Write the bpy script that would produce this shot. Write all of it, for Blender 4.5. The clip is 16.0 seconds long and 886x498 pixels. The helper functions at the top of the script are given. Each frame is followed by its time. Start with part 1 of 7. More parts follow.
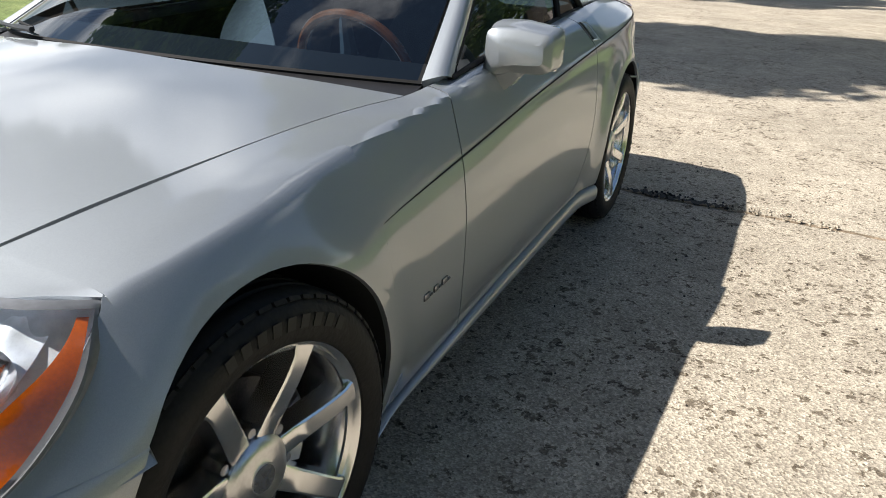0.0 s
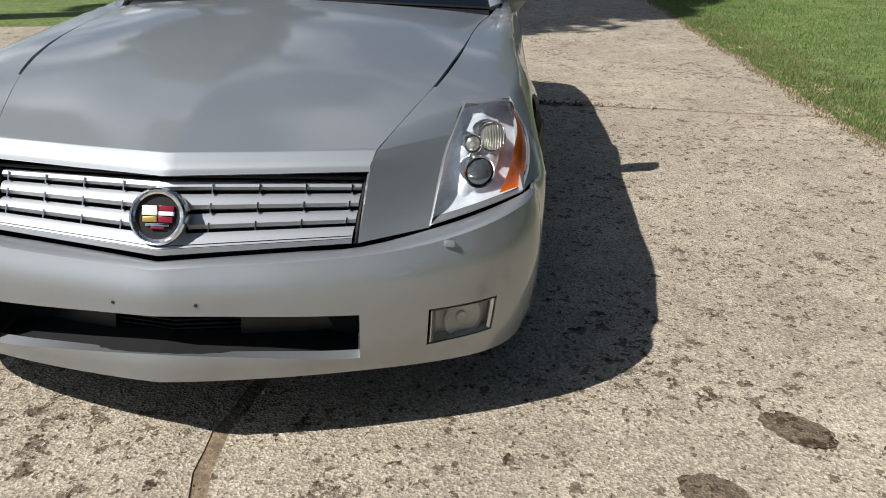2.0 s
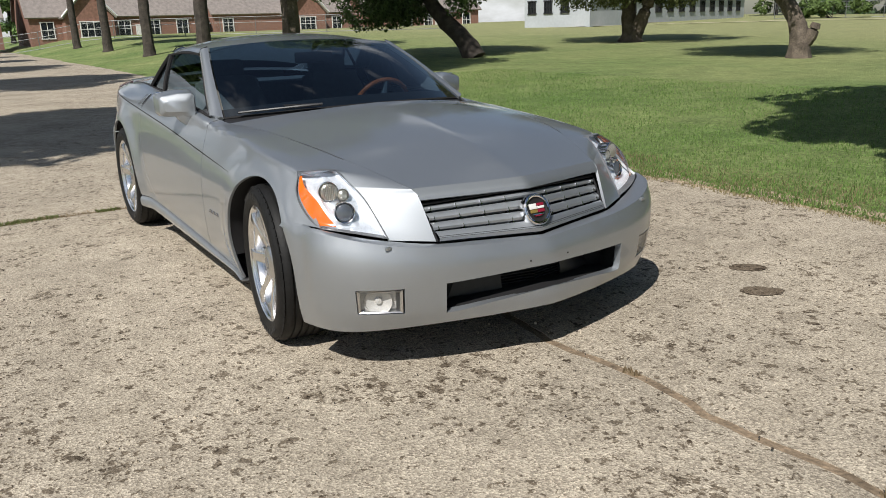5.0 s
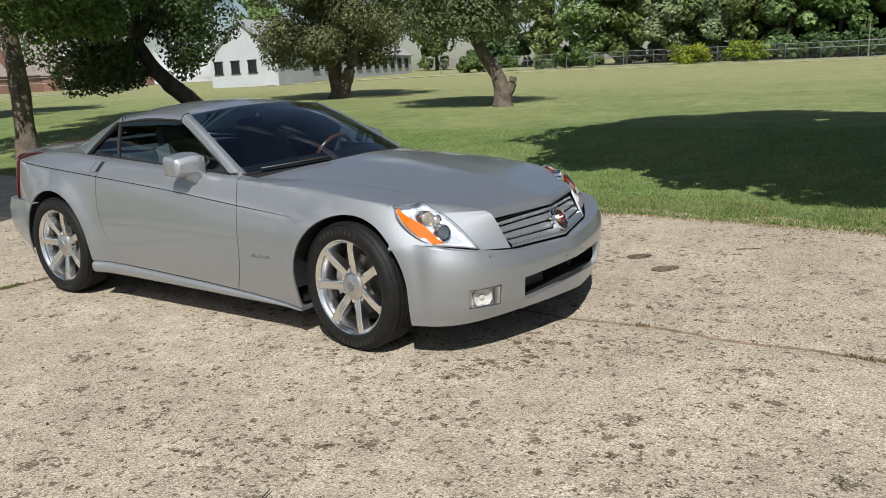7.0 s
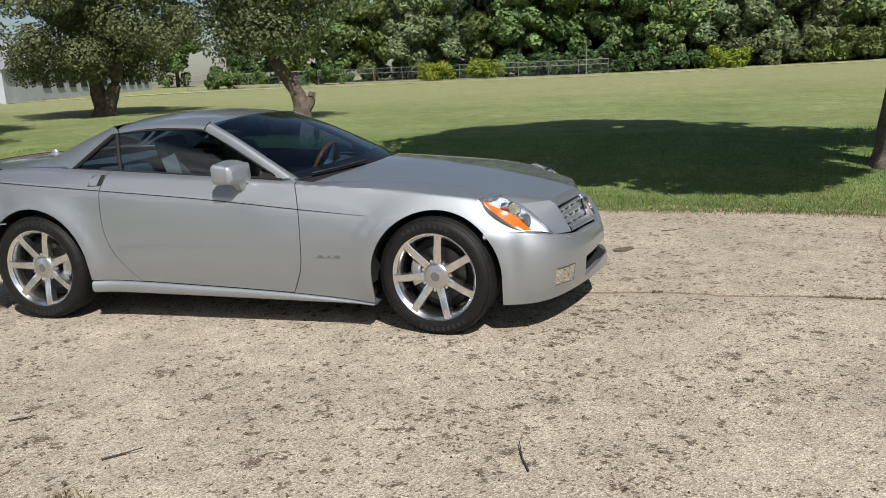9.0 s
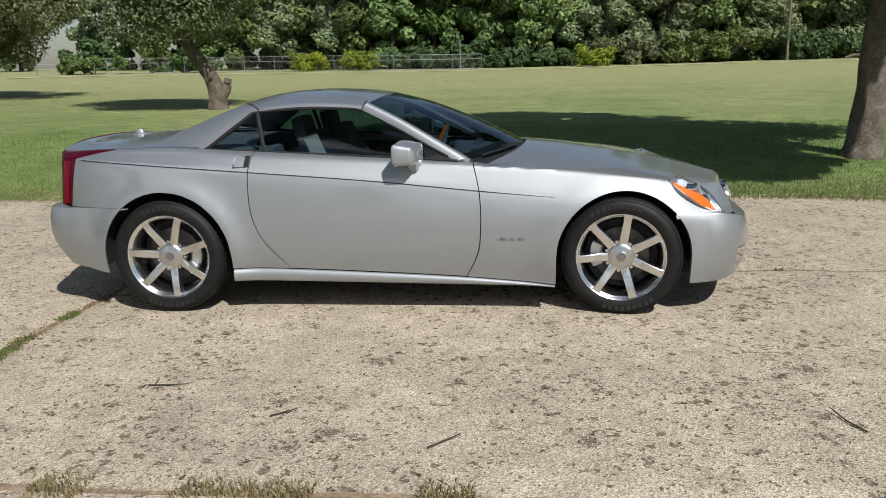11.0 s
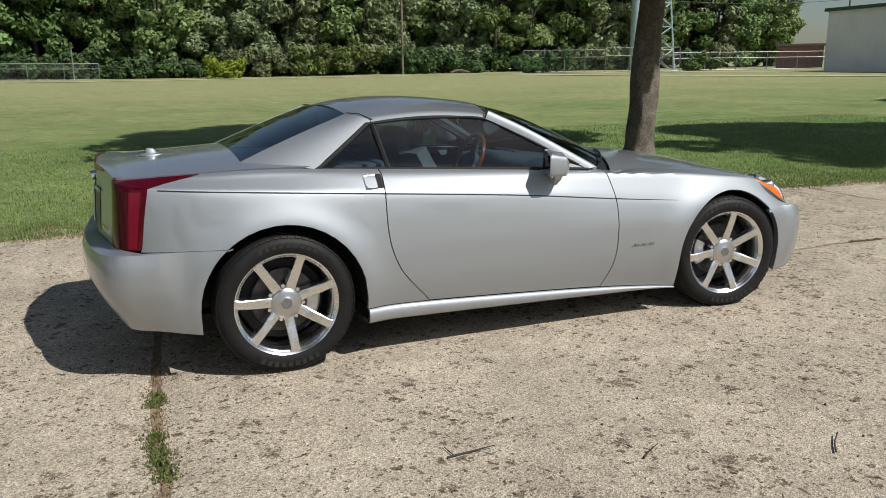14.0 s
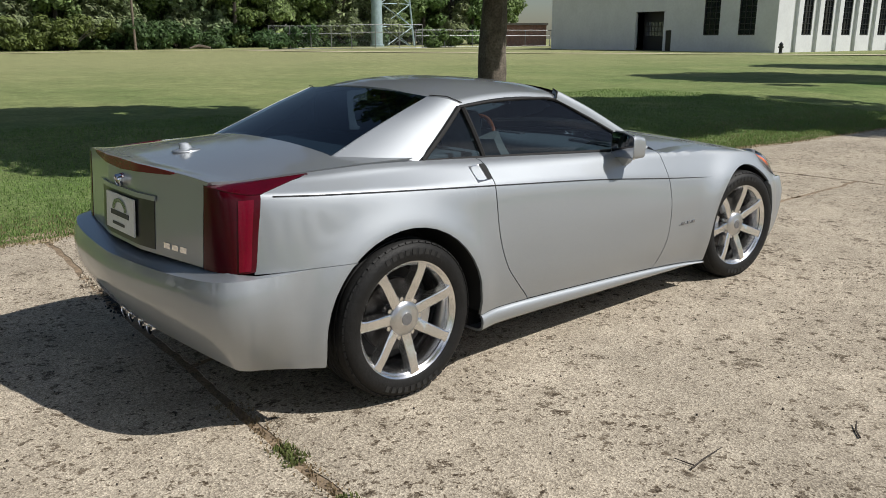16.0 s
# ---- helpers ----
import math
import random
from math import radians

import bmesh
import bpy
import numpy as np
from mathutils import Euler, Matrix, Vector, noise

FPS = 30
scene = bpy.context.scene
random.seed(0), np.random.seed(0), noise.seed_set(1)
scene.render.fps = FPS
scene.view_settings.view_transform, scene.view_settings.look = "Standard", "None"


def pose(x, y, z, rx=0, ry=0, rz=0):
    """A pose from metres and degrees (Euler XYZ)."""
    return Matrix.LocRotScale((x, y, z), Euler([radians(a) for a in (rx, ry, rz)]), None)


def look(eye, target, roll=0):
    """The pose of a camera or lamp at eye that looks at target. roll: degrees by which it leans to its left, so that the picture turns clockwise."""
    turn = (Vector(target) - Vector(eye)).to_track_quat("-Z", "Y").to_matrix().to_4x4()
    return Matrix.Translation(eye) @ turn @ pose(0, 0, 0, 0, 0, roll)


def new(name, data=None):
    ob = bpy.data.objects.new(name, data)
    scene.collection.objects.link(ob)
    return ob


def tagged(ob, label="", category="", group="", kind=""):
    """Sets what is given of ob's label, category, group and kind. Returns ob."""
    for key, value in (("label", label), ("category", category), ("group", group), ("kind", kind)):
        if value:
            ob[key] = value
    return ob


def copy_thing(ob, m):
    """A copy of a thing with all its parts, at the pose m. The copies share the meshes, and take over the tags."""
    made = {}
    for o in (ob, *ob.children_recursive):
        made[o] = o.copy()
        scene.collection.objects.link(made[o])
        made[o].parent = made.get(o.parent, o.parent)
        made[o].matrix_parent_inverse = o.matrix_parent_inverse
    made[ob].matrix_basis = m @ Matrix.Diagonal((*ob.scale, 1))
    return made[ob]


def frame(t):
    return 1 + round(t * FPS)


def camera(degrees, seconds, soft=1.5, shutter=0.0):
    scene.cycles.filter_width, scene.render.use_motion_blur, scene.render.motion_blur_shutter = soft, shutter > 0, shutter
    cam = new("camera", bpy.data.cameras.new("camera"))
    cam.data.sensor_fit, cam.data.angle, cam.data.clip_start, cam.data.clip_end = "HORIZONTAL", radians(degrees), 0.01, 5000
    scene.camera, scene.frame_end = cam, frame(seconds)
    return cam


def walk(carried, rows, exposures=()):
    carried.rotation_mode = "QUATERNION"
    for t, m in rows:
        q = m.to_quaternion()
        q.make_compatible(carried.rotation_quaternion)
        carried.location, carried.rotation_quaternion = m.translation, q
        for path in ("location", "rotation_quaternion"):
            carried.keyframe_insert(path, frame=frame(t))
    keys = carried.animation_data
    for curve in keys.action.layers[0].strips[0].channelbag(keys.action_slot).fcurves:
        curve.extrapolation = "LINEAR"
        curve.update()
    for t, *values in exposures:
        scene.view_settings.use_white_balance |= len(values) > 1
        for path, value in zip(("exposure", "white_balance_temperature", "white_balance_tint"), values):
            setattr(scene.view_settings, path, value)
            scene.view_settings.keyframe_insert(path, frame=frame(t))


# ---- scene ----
cam = camera(58.7, 16.0, soft=0.9)
PATH = [
    (0, (2.267, 1.56, 1.23), (0.557, 0.839, 0.484), 3.2),
    (0.5, (2.701, 1.511, 1.262), (0.905, 1.014, 0.535), 3.2),
    (1, (3.094, 1.34, 1.241), (1.272, 0.983, 0.499), 2.1),
    (1.5, (3.464, 1.058, 1.239), (1.638, 0.826, 0.458), 1.7),
    (2, (3.731, 0.724, 1.223), (1.894, 0.631, 0.438), 1.2),
    (2.5, (4.016, 0.344, 1.257), (2.168, 0.421, 0.497), 0.7),
    (3, (4.219, -0.045, 1.283), (2.369, 0.228, 0.573), 0.1),
    (3.5, (4.382, -0.489, 1.312), (2.557, -0.006, 0.651), -0.3),
    (4, (4.508, -0.932, 1.318), (2.735, -0.25, 0.693), -0.8),
    (4.2, (4.525, -1.123, 1.298), (2.775, -0.372, 0.688), -1.1),
    (6.3, (4.323, -3.225, 1.367), (3.004, -1.793, 0.906), -2.5),
    (6.5, (4.211, -3.374, 1.386), (2.948, -1.891, 0.931), -2.7),
    (7, (3.985, -3.821, 1.407), (2.872, -2.22, 0.963), -3.2),
    (7.5, (3.673, -4.164, 1.405), (2.721, -2.46, 0.971), -3.4),
    (8, (3.338, -4.511, 1.421), (2.548, -2.723, 0.996), -3.4),
    (8.2, (3.202, -4.615, 1.446), (2.472, -2.802, 1.022), -3.5),
    (10.3, (1.401, -5.305, 1.463), (1.076, -3.386, 1.001), -1.7),
    (10.5, (1.22, -5.318, 1.472), (0.929, -3.394, 1.007), -1.7),
    (11, (0.753, -5.295, 1.457), (0.561, -3.36, 0.989), -1.5),
    (11.5, (0.268, -5.282, 1.458), (0.2, -3.338, 0.995), -1.3),
    (12, (-0.211, -5.195, 1.45), (-0.135, -3.249, 0.994), -1.1),
    (12.5, (-0.704, -5.112, 1.463), (-0.471, -3.176, 1.015), -0.8),
    (13, (-1.172, -4.982, 1.456), (-0.77, -3.074, 1.009), -0.6),
    (13.5, (-1.61, -4.76, 1.443), (-1.037, -2.896, 0.995), -0.5),
    (14, (-2.024, -4.531, 1.462), (-1.287, -2.729, 1.007), -0.6),
    (14.5, (-2.366, -4.204, 1.456), (-1.476, -2.474, 0.99), -0.7),
    (15, (-2.727, -3.91, 1.469), (-1.695, -2.266, 0.988), -0.7),
    (15.5, (-2.987, -3.582, 1.453), (-1.826, -2.031, 0.955), -0.5),
    (16, (-3.271, -3.29, 1.47), (-1.997, -1.837, 0.956), -0.1),
]
walk(cam, [(t, look(e, g, r)) for t, e, g, r in PATH], exposures=((0, 0.68), (0.5, 0.46), (1, 0.34), (2.5, -0.08), (4, -0.12), (7, 0.02), (11, -0.05), (16, -0.15)))

# ---- light ----
SUN_EL, SUN_AZ = radians(48.7), radians(-55.2)          # towards the front right of the car
world = bpy.data.worlds.new("sky")
scene.world = world
world.use_nodes = True
wn = world.node_tree.nodes
wl = world.node_tree.links
sky = wn.new("ShaderNodeTexSky")
sky.sky_type = "NISHITA"
sky.sun_disc = False
sky.sun_elevation = SUN_EL
sky.sun_rotation = radians(145.2)
sky.air_density, sky.dust_density, sky.ozone_density = 1.0, 0.8, 2.0
bg = wn["Background"]
bg.inputs["Strength"].default_value = 0.066
# scattered fair-weather cloud all over the sky
wtc = wn.new("ShaderNodeTexCoord")
wmap = wn.new("ShaderNodeMapping")
wmap.inputs["Scale"].default_value = (1.6, 1.6, 4.0)
wnoise = wn.new("ShaderNodeTexNoise")
wnoise.inputs["Scale"].default_value = 1.7
wnoise.inputs["Detail"].default_value = 7.0
wnoise.inputs["Roughness"].default_value = 0.58
wramp = wn.new("ShaderNodeValToRGB")
wramp.color_ramp.elements[0].position = 0.56
wramp.color_ramp.elements[1].position = 0.77
wmix = wn.new("ShaderNodeMixRGB")
wmix.inputs[2].default_value = (17, 17.4, 18.0, 1)
wl.new(wtc.outputs["Generated"], wmap.inputs["Vector"])
wl.new(wmap.outputs["Vector"], wnoise.inputs["Vector"])
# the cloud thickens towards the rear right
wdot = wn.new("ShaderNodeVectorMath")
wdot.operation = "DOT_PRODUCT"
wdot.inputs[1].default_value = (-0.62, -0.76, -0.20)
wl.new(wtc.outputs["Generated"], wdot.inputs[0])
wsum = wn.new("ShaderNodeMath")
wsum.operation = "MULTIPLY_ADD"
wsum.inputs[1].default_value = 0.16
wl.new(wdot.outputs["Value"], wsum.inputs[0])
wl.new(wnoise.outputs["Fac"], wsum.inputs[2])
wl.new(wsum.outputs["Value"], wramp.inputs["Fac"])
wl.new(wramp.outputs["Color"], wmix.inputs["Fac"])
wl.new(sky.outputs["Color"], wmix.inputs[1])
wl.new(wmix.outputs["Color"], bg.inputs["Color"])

sun = new("sun", bpy.data.lights.new("sun", "SUN"))
sun.data.energy = 5.2
sun.data.angle = radians(0.55)
sun.data.color = (1.0, 0.96, 0.91)
sun.matrix_world = look((math.cos(SUN_EL) * math.cos(SUN_AZ) * 50, math.cos(SUN_EL) * math.sin(SUN_AZ) * 50, math.sin(SUN_EL) * 50), (0, 0, 0))


# ---- materials ----
def material(name, color, rough=0.5, metal=0.0, noise_scale=0.0, amount=0.25, bump=0.0, bump_scale=None, coat=0.0, spec=0.5, per_object=0.0):
    m = bpy.data.materials.new(name)
    m.use_nodes = True
    n, l = m.node_tree.nodes, m.node_tree.links
    p = n["Principled BSDF"]
    p.inputs["Base Color"].default_value = (*color, 1)
    p.inputs["Roughness"].default_value = rough
    p.inputs["Metallic"].default_value = metal
    p.inputs["Specular IOR Level"].default_value = spec
    if coat:
        p.inputs["Coat Weight"].default_value = coat
        p.inputs["Coat Roughness"].default_value = 0.03
    if noise_scale:
        tc = n.new("ShaderNodeTexCoord")
        last = None
        for k, sc in enumerate((noise_scale, noise_scale * 7.3)):
            t = n.new("ShaderNodeTexNoise")
            t.inputs["Scale"].default_value = sc
            t.inputs["Detail"].default_value = 6
            l.new(tc.outputs["Object"], t.inputs["Vector"])
            r = n.new("ShaderNodeMapRange")
            r.inputs["From Min"].default_value, r.inputs["From Max"].default_value = 0.3, 0.7
            r.inputs["To Min"].default_value, r.inputs["To Max"].default_value = 1 - amount * (0.8 if k else 1), 1 + amount * (0.8 if k else 1)
            l.new(t.outputs["Fac"], r.inputs["Value"])
            mul = n.new("ShaderNodeVectorMath")
            mul.operation = "SCALE"
            if last is None:
                mul.inputs[0].default_value = color
            else:
                l.new(last, mul.inputs[0])
            l.new(r.outputs["Result"], mul.inputs["Scale"])
            last = mul.outputs["Vector"]
            if k and bump:
                b = n.new("ShaderNodeBump")
                b.inputs["Strength"].default_value = bump
                b.inputs["Distance"].default_value = 0.01
                if bump_scale:
                    t2 = n.new("ShaderNodeTexNoise")
                    t2.inputs["Scale"].default_value = bump_scale
                    t2.inputs["Detail"].default_value = 5
                    l.new(tc.outputs["Object"], t2.inputs["Vector"])
                    t = t2
                l.new(t.outputs["Fac"], b.inputs["Height"])
                l.new(b.outputs["Normal"], p.inputs["Normal"])
        if per_object:
            oi = n.new("ShaderNodeObjectInfo")
            r = n.new("ShaderNodeMapRange")
            r.inputs["To Min"].default_value, r.inputs["To Max"].default_value = 1 - per_object, 1 + per_object
            l.new(oi.outputs["Random"], r.inputs["Value"])
            mul = n.new("ShaderNodeVectorMath")
            mul.operation = "SCALE"
            l.new(last, mul.inputs[0])
            l.new(r.outputs["Result"], mul.inputs["Scale"])
            last = mul.outputs["Vector"]
        l.new(last, p.inputs["Base Color"])
    return m


def paint_material():
    m = material("silver_paint", (0.375, 0.40, 0.425), 0.6, 0.93, coat=1.0)
    n, l = m.node_tree.nodes, m.node_tree.links
    p = n["Principled BSDF"]
    p.inputs["Coat IOR"].default_value = 1.7
    p.inputs["Coat Roughness"].default_value = 0.08
    tc = n.new("ShaderNodeTexCoord")
    v = n.new("ShaderNodeTexVoronoi")
    v.inputs["Scale"].default_value = 900
    l.new(tc.outputs["Object"], v.inputs["Vector"])
    r = n.new("ShaderNodeMapRange")
    r.inputs["To Min"].default_value, r.inputs["To Max"].default_value = 0.93, 1.07
    l.new(v.outputs["Color"], r.inputs["Value"])
    mul = n.new("ShaderNodeVectorMath")
    mul.operation = "SCALE"
    mul.inputs[0].default_value = (0.375, 0.40, 0.425)
    l.new(r.outputs["Result"], mul.inputs["Scale"])
    l.new(mul.outputs["Vector"], p.inputs["Base Color"])
    # thin dust film dulls the lacquer unevenly
    d = n.new("ShaderNodeTexNoise")
    d.inputs["Scale"].default_value = 3.0
    d.inputs["Detail"].default_value = 6
    l.new(tc.outputs["Object"], d.inputs["Vector"])
    rr = n.new("ShaderNodeMapRange")
    rr.inputs["To Min"].default_value, rr.inputs["To Max"].default_value = 0.58, 0.65
    l.new(d.outputs["Fac"], rr.inputs["Value"])
    l.new(rr.outputs["Result"], p.inputs["Roughness"])
    return m


def glass_material(name, tint, ior=1.5):
    m = bpy.data.materials.new(name)
    m.use_nodes = True
    n, l = m.node_tree.nodes, m.node_tree.links
    n.remove(n["Principled BSDF"])
    tr = n.new("ShaderNodeBsdfTransparent")
    tr.inputs["Color"].default_value = (*tint, 1)
    gl = n.new("ShaderNodeBsdfGlossy")
    gl.inputs["Roughness"].default_value = 0.01
    fr = n.new("ShaderNodeFresnel")
    fr.inputs["IOR"].default_value = ior
    mx = n.new("ShaderNodeMixShader")
    l.new(fr.outputs["Fac"], mx.inputs["Fac"])
    l.new(tr.outputs["BSDF"], mx.inputs[1])
    l.new(gl.outputs["BSDF"], mx.inputs[2])
    l.new(mx.outputs["Shader"], n["Material Output"].inputs["Surface"])
    return m


def concrete_material(name, color):
    m = bpy.data.materials.new(name)
    m.use_nodes = True
    n, l = m.node_tree.nodes, m.node_tree.links
    p = n["Principled BSDF"]
    p.inputs["Roughness"].default_value = 0.92
    p.inputs["Specular IOR Level"].default_value = 0.25
    tc = n.new("ShaderNodeTexCoord")

    def tex(kind, scale, detail=5):
        t = n.new(kind)
        t.inputs["Scale"].default_value = scale
        if kind == "ShaderNodeTexNoise":
            t.inputs["Detail"].default_value = detail
            t.inputs["Roughness"].default_value = 0.62
        l.new(tc.outputs["Object"], t.inputs["Vector"])
        return t

    def ramp(sock, a, b, ca, cb):
        r = n.new("ShaderNodeValToRGB")
        r.color_ramp.elements[0].position, r.color_ramp.elements[1].position = a, b
        r.color_ramp.elements[0].color, r.color_ramp.elements[1].color = (*ca, 1), (*cb, 1)
        l.new(sock, r.inputs["Fac"])
        return r.outputs["Color"]

    def mix(kind, fac, a, b):
        x = n.new("ShaderNodeMixRGB")
        x.blend_type = kind
        x.inputs["Fac"].default_value = fac
        l.new(a, x.inputs[1])
        l.new(b, x.inputs[2])
        return x.outputs["Color"]

    base = ramp(tex("ShaderNodeTexNoise", 0.9).outputs["Fac"], 0.3, 0.7, [c * 0.82 for c in color], [c * 1.14 for c in color])
    mid = ramp(tex("ShaderNodeTexNoise", 6.0, 8).outputs["Fac"], 0.33, 0.66, (0.84, 0.83, 0.81), (1.09, 1.09, 1.08))
    col = mix("MULTIPLY", 1.0, base, mid)
    # exposed pebbles of mixed colour
    v = tex("ShaderNodeTexVoronoi", 130)
    sep = n.new("ShaderNodeSeparateColor")
    l.new(v.outputs["Color"], sep.inputs["Color"])
    peb = ramp(sep.outputs["Red"], 0.0, 1.0, (0.42, 0.38, 0.34), (1.5, 1.48, 1.42))
    col = mix("MULTIPLY", 0.62, col, peb)
    v3 = tex("ShaderNodeTexVoronoi", 210)
    sep3 = n.new("ShaderNodeSeparateColor")
    l.new(v3.outputs["Color"], sep3.inputs["Color"])
    fine = ramp(sep3.outputs["Green"], 0.0, 1.0, (0.66, 0.65, 0.63), (1.24, 1.23, 1.2))
    col = mix("MULTIPLY", 0.75, col, fine)
    # dark pits where aggregate broke out: ragged spots, only in some cells, of uneven size
    warp = n.new("ShaderNodeTexNoise")
    warp.inputs["Scale"].default_value = 26
    warp.inputs["Detail"].default_value = 6
    l.new(tc.outputs["Object"], warp.inputs["Vector"])
    wsc = n.new("ShaderNodeVectorMath")
    wsc.operation = "SCALE"
    wsc.inputs["Scale"].default_value = 0.09
    l.new(warp.outputs["Color"], wsc.inputs[0])
    wadd = n.new("ShaderNodeVectorMath")
    wadd.operation = "ADD"
    l.new(tc.outputs["Object"], wadd.inputs[0])
    l.new(wsc.outputs["Vector"], wadd.inputs[1])
    patch = tex("ShaderNodeTexNoise", 1.3, 5).outputs["Fac"]
    ragged = tex("ShaderNodeTexNoise", 75, 4).outputs["Fac"]
    for sc, share, size, deep in ((6.0, 0.64, 0.40, 0.8), (14.0, 0.61, 0.42, 0.8), (36.0, 0.56, 0.44, 0.85)):
        v4 = n.new("ShaderNodeTexVoronoi")
        v4.inputs["Scale"].default_value = sc
        l.new(wadd.outputs["Vector"], v4.inputs["Vector"])
        s4 = n.new("ShaderNodeSeparateColor")
        l.new(v4.outputs["Color"], s4.inputs["Color"])
        more = n.new("ShaderNodeMath")
        more.operation = "MULTIPLY_ADD"
        l.new(patch, more.inputs[0])
        more.inputs[1].default_value = 1.3
        l.new(s4.outputs["Blue"], more.inputs[2])
        lim = n.new("ShaderNodeMapRange")
        lim.inputs["From Min"].default_value, lim.inputs["From Max"].default_value = share + 0.60, share + 0.95
        lim.inputs["To Max"].default_value = size
        l.new(more.outputs["Value"], lim.inputs["Value"])
        dif = n.new("ShaderNodeMath")
        dif.operation = "SUBTRACT"
        l.new(lim.outputs["Result"], dif.inputs[0])
        rag = n.new("ShaderNodeMath")
        rag.operation = "MULTIPLY_ADD"
        l.new(ragged, rag.inputs[0])
        rag.inputs[1].default_value = 0.75
        l.new(v4.outputs["Distance"], rag.inputs[2])
        off = n.new("ShaderNodeMath")
        off.operation = "SUBTRACT"
        l.new(rag.outputs["Value"], off.inputs[0])
        off.inputs[1].default_value = 0.375
        l.new(off.outputs["Value"], dif.inputs[1])
        pit = ramp(dif.outputs["Value"], 0.0, 0.08, (1, 1, 1), (0.27, 0.235, 0.20))
        col = mix("MULTIPLY", deep, col, pit)
    pit2 = ramp(tex("ShaderNodeTexNoise", 26.0, 6).outputs["Fac"], 0.63, 0.68, (1, 1, 1), (0.40, 0.36, 0.32))
    col = mix("MULTIPLY", 0.7, col, pit2)
    stain = ramp(tex("ShaderNodeTexNoise", 2.3, 9).outputs["Fac"], 0.60, 0.78, (1, 1, 1), (0.55, 0.53, 0.5))
    col = mix("MULTIPLY", 0.7, col, stain)
    l.new(col, p.inputs["Base Color"])
    add = n.new("ShaderNodeMath")
    add.operation = "ADD"
    l.new(v.outputs["Distance"], add.inputs[0])
    l.new(tex("ShaderNodeTexNoise", 28, 9).outputs["Fac"], add.inputs[1])
    b = n.new("ShaderNodeBump")
    b.inputs["Strength"].default_value = 0.5
    b.inputs["Distance"].default_value = 0.006
    l.new(add.outputs["Value"], b.inputs["Height"])
    l.new(b.outputs["Normal"], p.inputs["Normal"])
    return m


def leaf_material(name, color, vary=0.35):
    m = bpy.data.materials.new(name)
    m.use_nodes = True
    n, l = m.node_tree.nodes, m.node_tree.links
    p = n["Principled BSDF"]
    p.inputs["Roughness"].default_value = 0.6
    p.inputs["Specular IOR Level"].default_value = 0.3
    g = n.new("ShaderNodeNewGeometry")
    oi = n.new("ShaderNodeObjectInfo")
    hs = n.new("ShaderNodeHueSaturation")
    hs.inputs["Color"].default_value = (*color, 1)
    r = n.new("ShaderNodeMapRange")
    r.inputs["To Min"].default_value, r.inputs["To Max"].default_value = 1 - vary, 1 + vary
    l.new(g.outputs["Random Per Island"], r.inputs["Value"])
    l.new(r.outputs["Result"], hs.inputs["Value"])
    r2 = n.new("ShaderNodeMapRange")
    r2.inputs["To Min"].default_value, r2.inputs["To Max"].default_value = 0.475, 0.525
    l.new(oi.outputs["Random"], r2.inputs["Value"])
    l.new(r2.outputs["Result"], hs.inputs["Hue"])
    l.new(hs.outputs["Color"], p.inputs["Base Color"])
    t = n.new("ShaderNodeBsdfTranslucent")
    l.new(hs.outputs["Color"], t.inputs["Color"])
    mx = n.new("ShaderNodeMixShader")
    mx.inputs["Fac"].default_value = 0.3
    l.new(p.outputs["BSDF"], mx.inputs[1])
    l.new(t.outputs["BSDF"], mx.inputs[2])
    l.new(mx.outputs["Shader"], n["Material Output"].inputs["Surface"])
    return m


